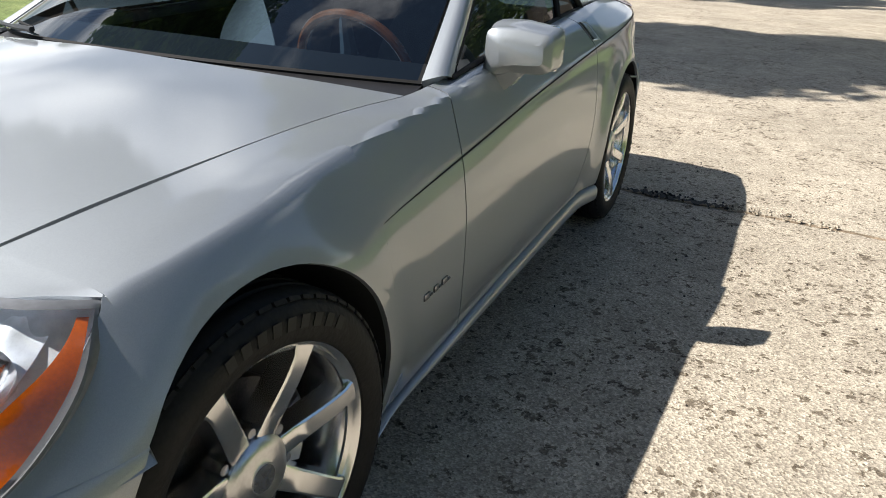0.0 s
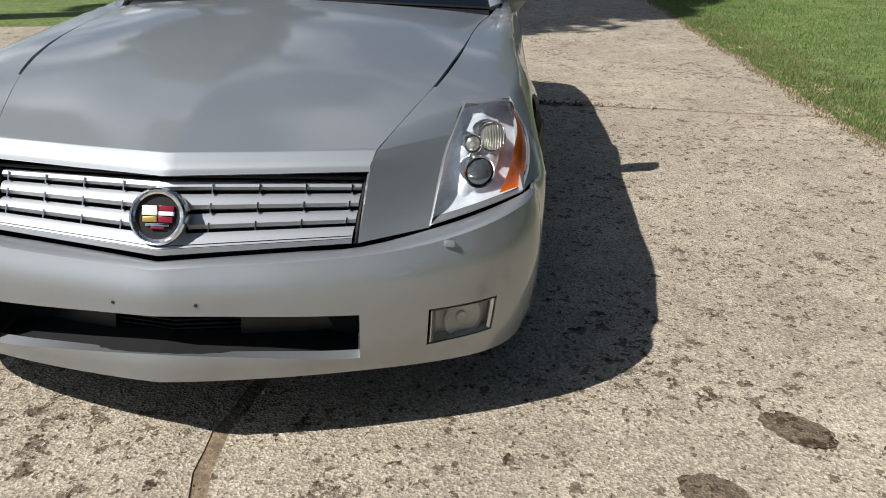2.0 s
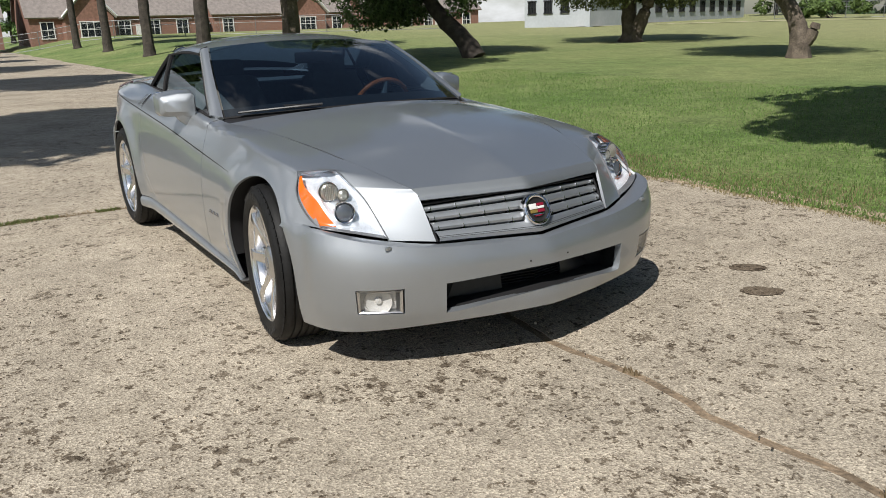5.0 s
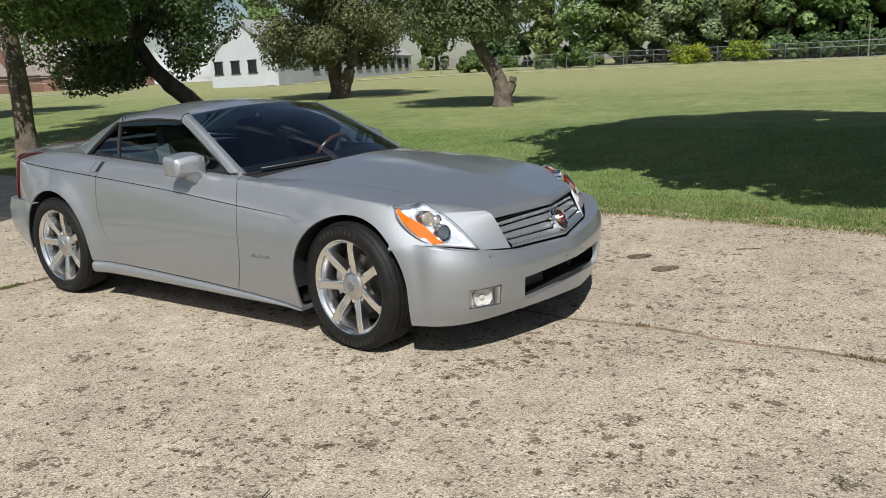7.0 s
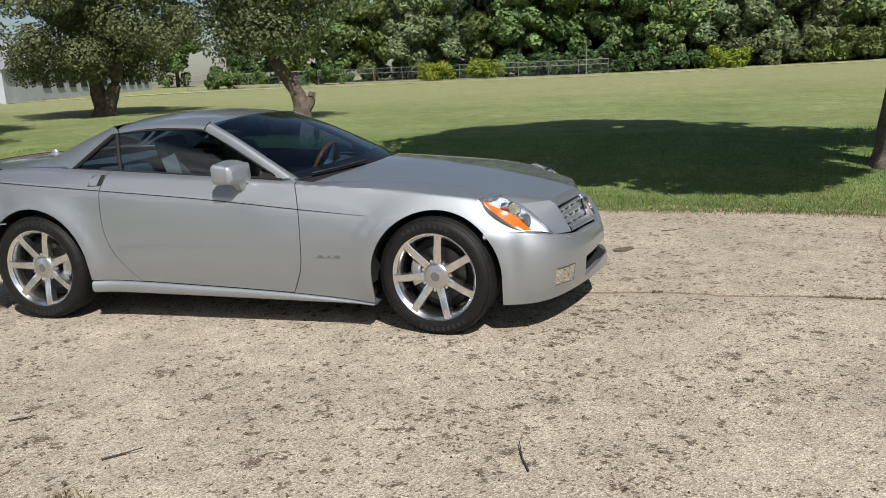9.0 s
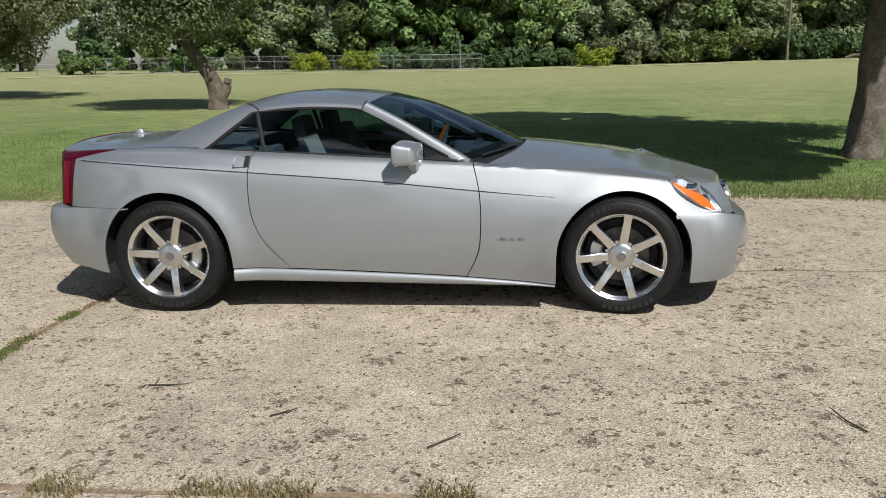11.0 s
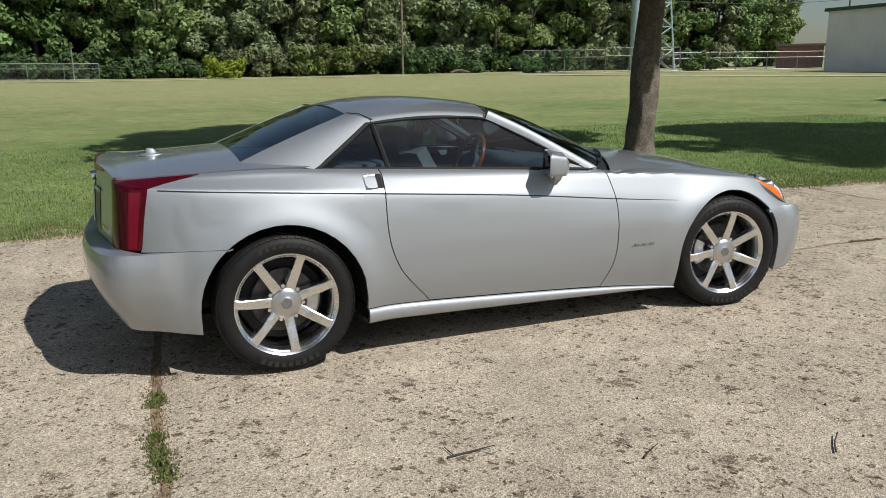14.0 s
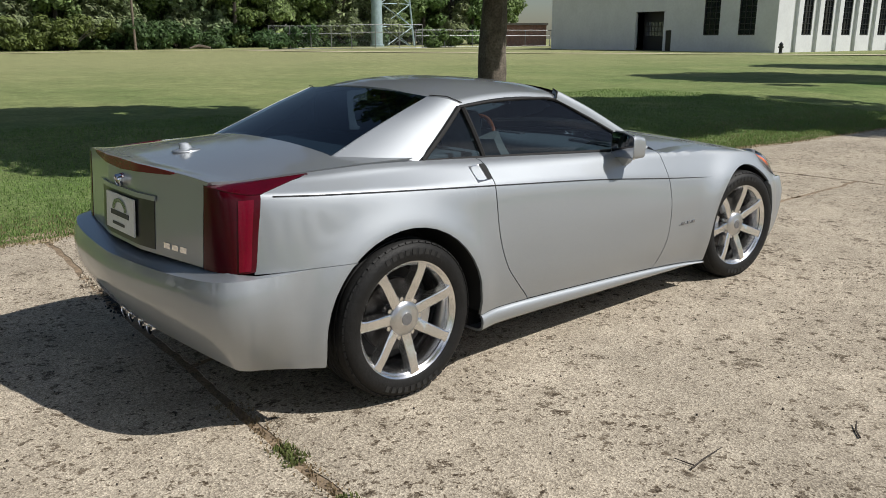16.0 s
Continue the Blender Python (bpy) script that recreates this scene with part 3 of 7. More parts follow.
def stain(x, y, rx, ry, rot, seed):
    """A damp dark footprint-sized stain."""
    bm = bmesh.new()
    c = bm.verts.new((x, y, 0.0065))
    ring = []
    for k in range(64):
        a = 2 * math.pi * k / 64
        r = 1 + 0.16 * noise.noise((math.cos(a) * 1.5, math.sin(a) * 1.5, seed)) + 0.14 * noise.noise((math.cos(a) * 5, math.sin(a) * 5, seed))
        px, py = rx * r * math.cos(a), ry * r * math.sin(a)
        X, Y = x + px * math.cos(rot) - py * math.sin(rot), y + px * math.sin(rot) + py * math.cos(rot)
        ring.append(bm.verts.new((X, Y, 0.0042 + 0.003 * noise.noise((X * 0.9, Y * 0.9, 0)))))
    for k in range(64):
        bm.faces.new((c, ring[k], ring[(k + 1) % 64]))
    return part("stain", bm, OIL, driveway, "dark damp stain", smooth=False)


stain(1.976, 1.572, 0.098, 0.064, 0.9, 1.0)
stain(2.262, 1.30, 0.105, 0.066, 0.9, 2.0)


def blades(name, label, spots, seed, mat, hmin, hmax, lean=0.5, kind="stuff", width=0.004):
    """Grass blades, a bent sliver each, at spots of (x, y, z, size)."""
    rnd = random.Random(seed)
    vs, fs = [], []
    for x, y, z, k in spots:
        h = rnd.uniform(hmin, hmax) * k
        a = rnd.uniform(0, 6.283)
        d = rnd.uniform(0.1, lean) * h
        w = width * rnd.uniform(0.7, 1.4)
        dx, dy = math.cos(a), math.sin(a)
        b = rnd.uniform(0, 6.283)
        wx, wy = math.cos(b) * w, math.sin(b) * w
        i = len(vs)
        vs += [(x - wx, y - wy, z - 0.006), (x + wx, y + wy, z - 0.006), (x + dx * d * 0.35 + wx * 0.7, y + dy * d * 0.35 + wy * 0.7, z + h * 0.6), (x + dx * d * 0.35 - wx * 0.7, y + dy * d * 0.35 - wy * 0.7, z + h * 0.6), (x + dx * d, y + dy * d, z + h)]
        fs += [(i, i + 1, i + 2, i + 3), (i + 3, i + 2, i + 4)]
    me = bpy.data.meshes.new(name)
    me.from_pydata(vs, [], fs)
    me.materials.append(mat)
    ob = new(name, me)
    return tagged(ob, label, "grass", kind=kind)


def lawn_spots(n, x0, x1, y1, seed, power=2.0, size=1.0, out=0.03):
    rnd = random.Random(seed)
    spots = []
    while len(spots) < n:
        x = rnd.uniform(x0, x1)
        e = edge_left(x) + wander(6, x, 0.05)
        y = e - out * rnd.random() + (y1 - e) * rnd.random() ** power
        if noise.noise((x * 0.8, y * 0.8, 9)) < -0.62:
            continue
        spots.append((x, y, max(ground_z(x, y), 0.0), size * (0.75 + 0.5 * noise.noise((x * 2, y * 2, 4)))))
    return spots


def soil_edge():
    """Bare crumbled soil where lawn and concrete meet."""
    bm = bmesh.new()
    rows = []
    for i in range(361):
        x = lerp(-12, 14, i / 360)
        e = edge_left(x) + wander(6, x, 0.05)
        w = 0.08 + 0.22 * max(0.0, noise.noise((x * 1.7, 2, 8)) + 0.35) + 0.06 * noise.noise((x * 9, 2, 8))
        rows.append([bm.verts.new((x, y, (-0.006 if k == 0 else max(0.002, ground_z(x, y)) + 0.004 + 0.003 * noise.noise((x * 9, y * 9, 1))))) for k, y in enumerate((e - 0.08 - 0.14 * abs(noise.noise((x * 4, 1, 1))) - 0.05 * abs(noise.noise((x * 15, 1, 1))), e + 0.02, e + w * 0.6, e + w))])
    for a, b in zip(rows, rows[1:]):
        for k in range(3):
            bm.faces.new((a[k], b[k], b[k + 1], a[k + 1]))
    bmesh.ops.recalc_face_normals(bm, faces=bm.faces[:])
    return tagged(mesh_object("soil_edge", bm, SOIL_PALE), "bare brown soil strip along the lawn's edge", "soil", kind="structure")


soil_edge()
blades("lawn_grass", "short mown green grass along the driveway", lawn_spots(150000, -11, 14, 9.5, 1, 2.0), 2, BLADE, 0.018, 0.046, 0.9)
blades("edge_grass", "ragged dry grass on the lawn's edge", lawn_spots(34000, -11, 13, 3.9, 3, 1.7, 0.9, 0.16), 4, DRY, 0.012, 0.045)


def joint_weeds(fn, a, b, n, seed, along_y, spread=0.03, where=None):
    rnd = random.Random(seed)
    out = []
    while len(out) < n:
        s = rnd.uniform(a, b)
        if noise.noise((s * 2.3, seed, 1)) < (0.05 if where is None else where):
            continue
        q = fn(s) + rnd.gauss(0, spread)
        x, y = (q, s) if along_y else (s, q)
        out.append((x, y, -0.008, rnd.uniform(0.5, 1.3)))
    return out


blades("joint_weed", "green weeds growing in the rear joint", joint_weeds(joint_rear, -2.6, -0.45, 900, 5, True, 0.026, 0.0), 6, WEED, 0.005, 0.020, 1.1)
blades("joint_weed", "dry brown weeds in the rear joint", joint_weeds(joint_rear, -2.7, -0.4, 900, 15, True, 0.034, -0.3), 16, DRY, 0.004, 0.014, 1.3)
blades("joint_weed", "sparse weeds in the long joint", joint_weeds(joint_long, 2.5, 5.4, 260, 7, False, 0.012, 0.15), 8, DRY, 0.006, 0.016, 0.9)
blades("joint_weed", "dry weeds along the apron joint", joint_weeds(joint_side, -4.8, 0.6, 4200, 9, False, 0.05, -0.1), 10, DRY, 0.010, 0.035, 1.2)
blades("joint_weed", "green weeds along the apron joint", joint_weeds(joint_side, -5.8, -0.9, 2200, 11, False, 0.09, 0.0), 12, WEED, 0.012, 0.05, 0.9)


def twig(x, y, rot, length, fork):
    bm = bmesh.new()
    d, n = Vector((math.cos(rot), math.sin(rot), 0)), Vector((-math.sin(rot), math.cos(rot), 0))
    p = Vector((x, y, 0.008))
    tube(bm, [p, p + d * length * 0.5 + n * 0.008, p + d * length + Vector((0, 0, 0.01))], [0.004, 0.0035, 0.002], 6)
    if fork:
        tube(bm, [p + d * length * 0.15, p + d * length * 0.1 + n * length * 0.4], [0.003, 0.0015], 6)
    return tagged(mesh_object("twig", bm, BARK_DARK), "thin dry twig lying on the concrete", "twig", "twigs on the drive")


twig(-0.98, -2.0, 0.0, 0.20, True)
twig(0.40, -2.55, 0.7, 0.16, False)
twig(2.1, -2.35, 1.9, 0.22, False)
twig(-0.3, -2.3, 0.5, 0.12, False)
twig(2.55, 2.0, 0.4, 0.22, False)

# pale sandy track across the far field
def track(name, pts, w, label):
    def f(u, v):
        p = curve(pts, u)
        q = curve(pts, min(1, u + 0.01))
        o = curve(pts, max(0, u - 0.01))
        d = Vector((q[0] - o[0], q[1] - o[1], 0)).normalized()
        c = Vector((p[0], p[1], 0)) + Vector((-d.y, d.x, 0)) * (v - 0.5) * w * (0.75 + 0.5 * noise.noise((p[0] * 0.1, p[1] * 0.1, 7)))
        c.z = ground_z(c.x, c.y) + 0.05
        return c
    return tagged(mesh_object(name, grid(f, 80, 2), SAND), label, "track", kind="structure")


track("path", [(-46, 40), (-41, 55), (-33, 63), (-10, 67), (10, 69), (30, 68.5), (45, 62), (54, 52), (55, 38)], 1.6, "pale sandy track across the far field")
track("path_branch", [(33, 66), (36, 52), (42, 38), (47, 27), (52, 18), (60, 12)], 2.0, "pale gravel path leading to the white building")


# ---- trees ----
def leaf_mesh(name, clumps, count, size, mat, seed):
    """Leaves scattered in clumps of (x, y, z, radius); each leaf is a small bent quad."""
    rs = np.random.RandomState(seed)
    c = np.array(clumps, dtype=float)
    wgt = c[:, 3] ** 2
    pick = rs.choice(len(c), count, p=wgt / wgt.sum())
    d = rs.normal(size=(count, 3))
    d /= np.linalg.norm(d, axis=1)[:, None]
    rad = c[pick, 3] * (0.45 + 0.55 * rs.rand(count) ** 0.5)
    pos = c[pick, :3] + d * rad[:, None] * np.array([1, 1, 0.8])
    up = d * 0.9 + np.array([0, 0, 0.45]) + rs.normal(size=(count, 3)) * 0.45
    up /= np.linalg.norm(up, axis=1)[:, None]
    a = np.cross(up, rs.normal(size=(count, 3)))
    a /= np.linalg.norm(a, axis=1)[:, None] + 1e-9
    b = np.cross(up, a)
    s = size * (0.6 + 0.8 * rs.rand(count))[:, None]
    mid = -up * s * 0.18
    v = np.stack([pos - a * s, pos + b * s * 0.55 + mid, pos + a * s, pos - b * s * 0.55 + mid], 1).reshape(-1, 3)
    f = np.arange(count * 4).reshape(-1, 4)
    me = bpy.data.meshes.new(name)
    me.from_pydata(v.tolist(), [], f.tolist())
    me.materials.append(mat)
    return me


def bark_tube(bm, pts, radii, n=14, seed=0.0):
    """A trunk or limb with ridged, uneven bark."""
    k0 = len(bm.verts)
    m = 6
    P, R = [], []
    for i in range(len(pts) - 1):
        for j in range(m):
            P.append(curve(pts, (i + j / m) / (len(pts) - 1)))
            R.append(lerp(radii[i], radii[i + 1], j / m))
    P.append(pts[-1])
    R.append(radii[-1])
    tube(bm, P, R, n)
    bm.verts.ensure_lookup_table()
    for v in bm.verts[k0:]:
        i = min((v.index if v.index >= 0 else 0), 0)
        f = noise.noise((v.co.x * 9 + seed, v.co.y * 9, v.co.z * 1.6)) + 0.5 * noise.noise((v.co.x * 22 + seed, v.co.y * 22, v.co.z * 4))
        j = min(range(len(P)), key=lambda q: abs(P[q][2] - v.co.z) + 0.2 * (abs(P[q][0] - v.co.x) + abs(P[q][1] - v.co.y)))
        o = v.co - Vector(P[j])
        v.co += o * 0.16 * f
    return bm


def tree(name, label, x, y, paths, clumps, count, size, leaf, bark, seed, group="park trees", n=14):
    """paths: limbs as (points, radii), the first is the trunk; all relative to the foot."""
    t = thing(name, label, "tree", group, at=(x, y, ground_z(x, y) - 0.03))
    bm = bmesh.new()
    for k, (pts, radii) in enumerate(paths):
        bark_tube(bm, pts, radii, n if k == 0 else 8, seed + k)
    part("trunk", bm, bark, t)
    if count:
        me = leaf_mesh("crown", clumps, count, size, leaf, seed)
        c = new("crown", me)
        c.parent = t
    return t


def crown(cx, cy, z0, z1, r, n, seed, low=0.35, rc=(0.5, 1.0)):
    """Clumps filling an uneven crown."""
    rnd = random.Random(seed)
    out = []
    while len(out) < n:
        h = rnd.random()
        prof = math.sin(math.pi * min(1, 0.12 + 0.88 * h)) ** 0.6 * (1 - 0.25 * h)
        a = rnd.uniform(0, 6.283)
        q = r * prof * (rnd.random() ** 0.4) * (0.75 + 0.4 * noise.noise((math.cos(a) * 2, math.sin(a) * 2, seed + h * 3)))
        out.append((cx + q * math.cos(a), cy + q * math.sin(a), lerp(z0, z1, h), rnd.uniform(*rc)))
    return out


def limbs(top, r0, targets, seed):
    """Limbs from the trunk's top to the middle of the crown."""
    rnd = random.Random(seed)
    out = []
    for tx, ty, tz in targets:
        mid = (lerp(top[0], tx, 0.45) + rnd.uniform(-0.2, 0.2), lerp(top[1], ty, 0.45) + rnd.uniform(-0.2, 0.2), lerp(top[2], tz, 0.6))
        out.append(([top, mid, (tx, ty, tz)], [r0, r0 * 0.6, r0 * 0.2]))
    return out


def ring_targets(r, z, n, seed):
    rnd = random.Random(seed)
    return [(r * rnd.uniform(0.6, 1) * math.cos(6.283 * k / n + seed), r * rnd.uniform(0.6, 1) * math.sin(6.283 * k / n + seed), z + rnd.uniform(-0.8, 1.0)) for k in range(n)]


# the stout tree that shades the lawn in front of the car
tree("shade_tree", "tall tree with a stout ridged brown trunk", 5.12, 5.22,
     [([(0, 0, 0), (0.02, 0.0, 0.35), (0.10, 0.03, 1.6), (0.22, 0.05, 3.4)], [0.27, 0.20, 0.185, 0.175])] + limbs((0.22, 0.05, 3.3), 0.13, [(x - 0.9, y - 1.0, z) for x, y, z in ring_targets(2.6, 6.0, 6, 2)], 3),
     crown(-0.8, -1.1, 2.95, 10.2, 4.5, 150, 21), 36000, 0.14, LEAF, BARK_BROWN, 21, n=30)
# two-trunked tree with hanging dead twigs
tb = [([(0, 0, 0), (0.0, 0, 0.35), (-0.25, 0.12, 1.3), (-0.45, 0.3, 2.6)], [0.52, 0.36, 0.26, 0.2]), ([(0.12, 0.12, 0.25), (0.5, 0.35, 1.4), (0.75, 0.5, 2.6)], [0.3, 0.24, 0.18])]
tree("forked_tree", "broad forked tree with dense grey-green leaves", -19.0, 22.1, tb + limbs((-0.4, 0.3, 2.5), 0.16, ring_targets(3.0, 4.6, 6, 5), 6),
     crown(0, 0, 1.8, 9.0, 5.4, 170, 31), 90000, 0.068, LEAF_PALE, BARK, 31)
# leaning tree with a broken limb
tree("leaning_tree", "crooked leaning tree with a broken limb stub", -7.5, 16.1,
     [([(0, 0, 0), (0.0, 0, 0.35), (-0.12, -0.02, 0.9), (-0.62, -0.15, 1.75), (-0.95, -0.2, 2.6)], [0.30, 0.24, 0.2, 0.17, 0.14]),
      ([(0.02, 0.02, 0.3), (0.22, 0.12, 0.6), (0.30, 0.16, 0.85)], [0.19, 0.15, 0.10])] + limbs((-0.9, -0.2, 2.5), 0.10, ring_targets(2.2, 4.2, 5, 8), 9),
     crown(-0.9, -0.2, 2.3, 7.0, 3.1, 110, 41), 56000, 0.052, LEAF_PALE, BARK, 41)
# dark leaning tree behind the car's roof
tree("leaning_tree", "dark tree with a strongly leaning trunk", -15.3, 11.9,
     [([(0, 0, 0), (-0.32, -0.18, 0.55), (-1.05, -0.65, 1.4), (-1.6, -1.0, 2.5)], [0.34, 0.27, 0.22, 0.18])] + limbs((-1.5, -0.95, 2.4), 0.13, ring_targets(2.4, 4.4, 5, 11), 12),
     crown(-1.7, -1.0, 1.45, 8.0, 4.2, 140, 51), 72000, 0.062, LEAF_DEEP, BARK_DARK, 51)
tree("park_tree", "upright tree with a mottled grey trunk", -12.6, 5.0,
     [([(0, 0, 0), (0.0, 0.0, 0.5), (0.03, 0.02, 1.6), (0.0, 0.0, 3.0)], [0.28, 0.205, 0.18, 0.16])] + limbs((0, 0, 2.9), 0.11, ring_targets(2.4, 5.0, 6, 14), 15),
     crown(0, 0, 2.75, 9.0, 3.9, 110, 61), 48000, 0.07, LEAF, BARK, 61)
# avenue trees along the drive; most stand out of view and throw the shade on it
AVENUE = [(-17.6, -7.6), (-31.5, -7.8), (-45.5, -7.8), (-59.0, -7.8), (-26, 7.0), (-37, 7.5), (-49, 7.8), (-62, 8), (15.8, -2.7), (27.3, 1.8), (38.3, 3.3)]
first = tree("avenue_tree", "leafy avenue tree beside the driveway", *AVENUE[0],
             [([(0, 0, 0), (0.0, 0.0, 0.5), (0.05, 0.0, 3.7), (0.0, 0.05, 7.6)], [0.36, 0.27, 0.23, 0.2])] + limbs((0, 0.05, 7.4), 0.13, ring_targets(2.8, 10.2, 6, 17), 18),
             crown(0, 0, 7.8, 14.6, 5.0, 130, 71), 24000, 0.16, LEAF, BARK_DARK, 71, "avenue trees")
for k, (x, y) in enumerate(AVENUE[1:]):
    copy_thing(first, pose(x, y, ground_z(x, y) - 0.03, 0, 0, 47 * k) @ Matrix.Scale(1, 4))
# one beside the apron shades the drive behind the car
copy_thing(first, pose(-3.5, -7.6, ground_z(-3.5, -7.6) - 0.03, 0, 0, 90) @ Matrix.Scale(1, 4))

# the wood along the far side of the field
def wood():
    rnd = random.Random(5)
    kinds = []
    for k in range(4):
        hgt = (15, 18, 13, 16)[k]
        t = tree("wood_tree", "tall dark-green tree in the wood's edge", -36 + 4 * k, 86 + 2 * k,
                 [([(0, 0, 0), (0.1, 0.0, hgt * 0.25), (0.0, 0.1, hgt * 0.6)], [0.32, 0.24, 0.12])] + limbs((0.05, 0.05, hgt * 0.35), 0.12, ring_targets(2.6, hgt * 0.55, 5, 20 + k), 30 + k),
                 crown(0, 0, 1.2 if k % 2 else 2.2, hgt, 4.3, 62, 80 + k, rc=(0.7, 1.5)), 9000, 0.29, (LEAF_WOOD, LEAF, LEAF_WOOD_GREY, LEAF_WOOD)[k], BARK_DARK, 80 + k, "wood's edge", 8)
        kinds.append(t)
    x = -20.0
    while x < 92:
        for row in range(3):
            y = 85 + row * 5.5 + rnd.uniform(-2, 2) - (0.10 * max(0, x - 40))
            if x > 60 and row == 0:
                continue
            copy_thing(kinds[rnd.randrange(4)], pose(x + rnd.uniform(-2, 2), y, 0.3, 0, 0, rnd.uniform(0, 360)))
        x += 4.2
    # thinner trees to the left of the wood, sky between them
    for x, y in ((-46, 96), (-58, 104), (-72, 92), (-30, 100), (-85, 80), (-95, 62), (-100, 45), (-104, 25), (-110, 8), (-66, 98)):
        copy_thing(kinds[rnd.randrange(4)], pose(x, y, 0.8, 0, 0, rnd.uniform(0, 360)))
    # behind the white building and further round
    for x, y in ((74, 44), (82, 36), (90, 28), (86, 52), (100, 20), (96, 40), (78, 60), (104, 8), (110, -6)):
        copy_thing(kinds[rnd.randrange(4)], pose(x, y, 0.4, 0, 0, rnd.uniform(0, 360)))
    # street-side trees behind the camera, unseen, added to close the reflected horizon
    for x, y in ((-54, -66), (-34, -72), (-16, -84), (-4, -88), (8, -86), (20, -90), (34, -84), (56, -70), (72, -44), (84, -12)):
        copy_thing(kinds[rnd.randrange(4)], pose(x, y, 0.0, 0, 0, rnd.uniform(0, 360)))


wood()


def undergrowth(name, label, x0, x1, y0, y1, h, count, size, leaf, seed):
    """Leaf clumps added to close and darken the wood's foot."""
    rnd = random.Random(seed)
    cl = []
    for _ in range(count // 60):
        x = rnd.uniform(x0, x1)
        y = rnd.uniform(y0, y1) - 0.10 * max(0, x - 40)
        top = h * (0.55 + 0.45 * noise.noise((x * 0.23, y * 0.2, seed)))
        cl.append((x, y, 0.3 + rnd.random() * top, rnd.uniform(0.5, 1.1)))
    return tagged(new(name, leaf_mesh(name, cl, count, size, leaf, seed)), label, "shrubs", kind="stuff")


# added dark leaves stand for the shade between and behind the trunks
undergrowth("undergrowth", "dark leaf strip added to close gaps under the wood's edge", -24, 62, 83, 87, 3.6, 30000, 0.26, LEAF_DEEP, 91)
undergrowth("undergrowth", "dark leaf backing added behind the wood's gaps", -60, 96, 96, 101, 9.0, 26000, 0.55, LEAF_DEEP, 92)


def bush(name, label, x, y, w, d, h, count, size, leaf, seed, group=""):
    rnd = random.Random(seed)
    cl = [(rnd.uniform(-w, w) * 0.85, rnd.uniform(-d, d) * 0.85, rnd.uniform(0.15, 0.85) * h * (1 - 0.2 * rnd.random()), rnd.uniform(0.25, 0.5) * h * 0.7) for _ in range(26)]
    t = thing(name, label, "bush", group, at=(x, y, ground_z(x, y)))
    bm = bmesh.new()
    for k in range(5):
        tube(bm, [(0.1 * k - 0.2, 0, 0), (rnd.uniform(-w, w) * 0.6, rnd.uniform(-d, d) * 0.5, h * 0.7)], [0.04, 0.015], 6)
    part("stem", bm, BARK_DARK, t)
    c = new("foliage", leaf_mesh("foliage", cl, count, size, leaf, seed))
    c.parent = t
    return t


bush("yellow_bush", "rounded yellow-green bush by the fence", -20.6, 75.5, 1.9, 1.0, 2.2, 1700, 0.16, LEAF_LIME, 1, "bushes by the fence")
bush("yellow_bush", "bright yellow-green bush by the fence", -15.6, 77.0, 1.9, 1.0, 2.4, 1700, 0.16, LEAF_LIME, 2, "bushes by the fence")
bush("yellow_bush", "yellow-green bush at the wood's foot", 8.2, 75.5, 1.8, 1.0, 2.2, 1500, 0.18, LEAF_LIME, 3, "bushes by the fence")
bush("vine_thicket", "wide thicket of climbing vines", 21.0, 79.5, 6.0, 1.5, 3.6, 4200, 0.22, LEAF, 4)
bush("vine_thicket", "thicket of climbing vines", 12.0, 80.5, 3.5, 1.4, 3.0, 2400, 0.22, LEAF_PALE, 5)
bush("vine_thicket", "low thicket by the field fence", -33.0, 74.5, 4.0, 1.2, 2.2, 2200, 0.2, LEAF, 6)
bush("vine_thicket", "low thicket by the field fence", -41.0, 71.0, 4.0, 1.2, 2.0, 2200, 0.2, LEAF, 7)
bush("vine_thicket", "vines on the ball-field fence", 40.0, 70.0, 3.6, 1.0, 2.6, 2200, 0.2, LEAF_DEEP, 8)
bush("vine_thicket", "green bushes beside the ball-field fence", 58.0, 66.5, 3.0, 1.4, 2.4, 2000, 0.2, LEAF, 9)
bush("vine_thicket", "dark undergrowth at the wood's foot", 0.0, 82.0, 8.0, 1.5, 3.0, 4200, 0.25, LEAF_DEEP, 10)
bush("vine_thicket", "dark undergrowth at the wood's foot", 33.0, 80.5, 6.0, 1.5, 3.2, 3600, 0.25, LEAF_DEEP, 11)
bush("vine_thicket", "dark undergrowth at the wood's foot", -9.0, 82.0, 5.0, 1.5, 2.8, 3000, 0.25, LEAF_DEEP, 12)


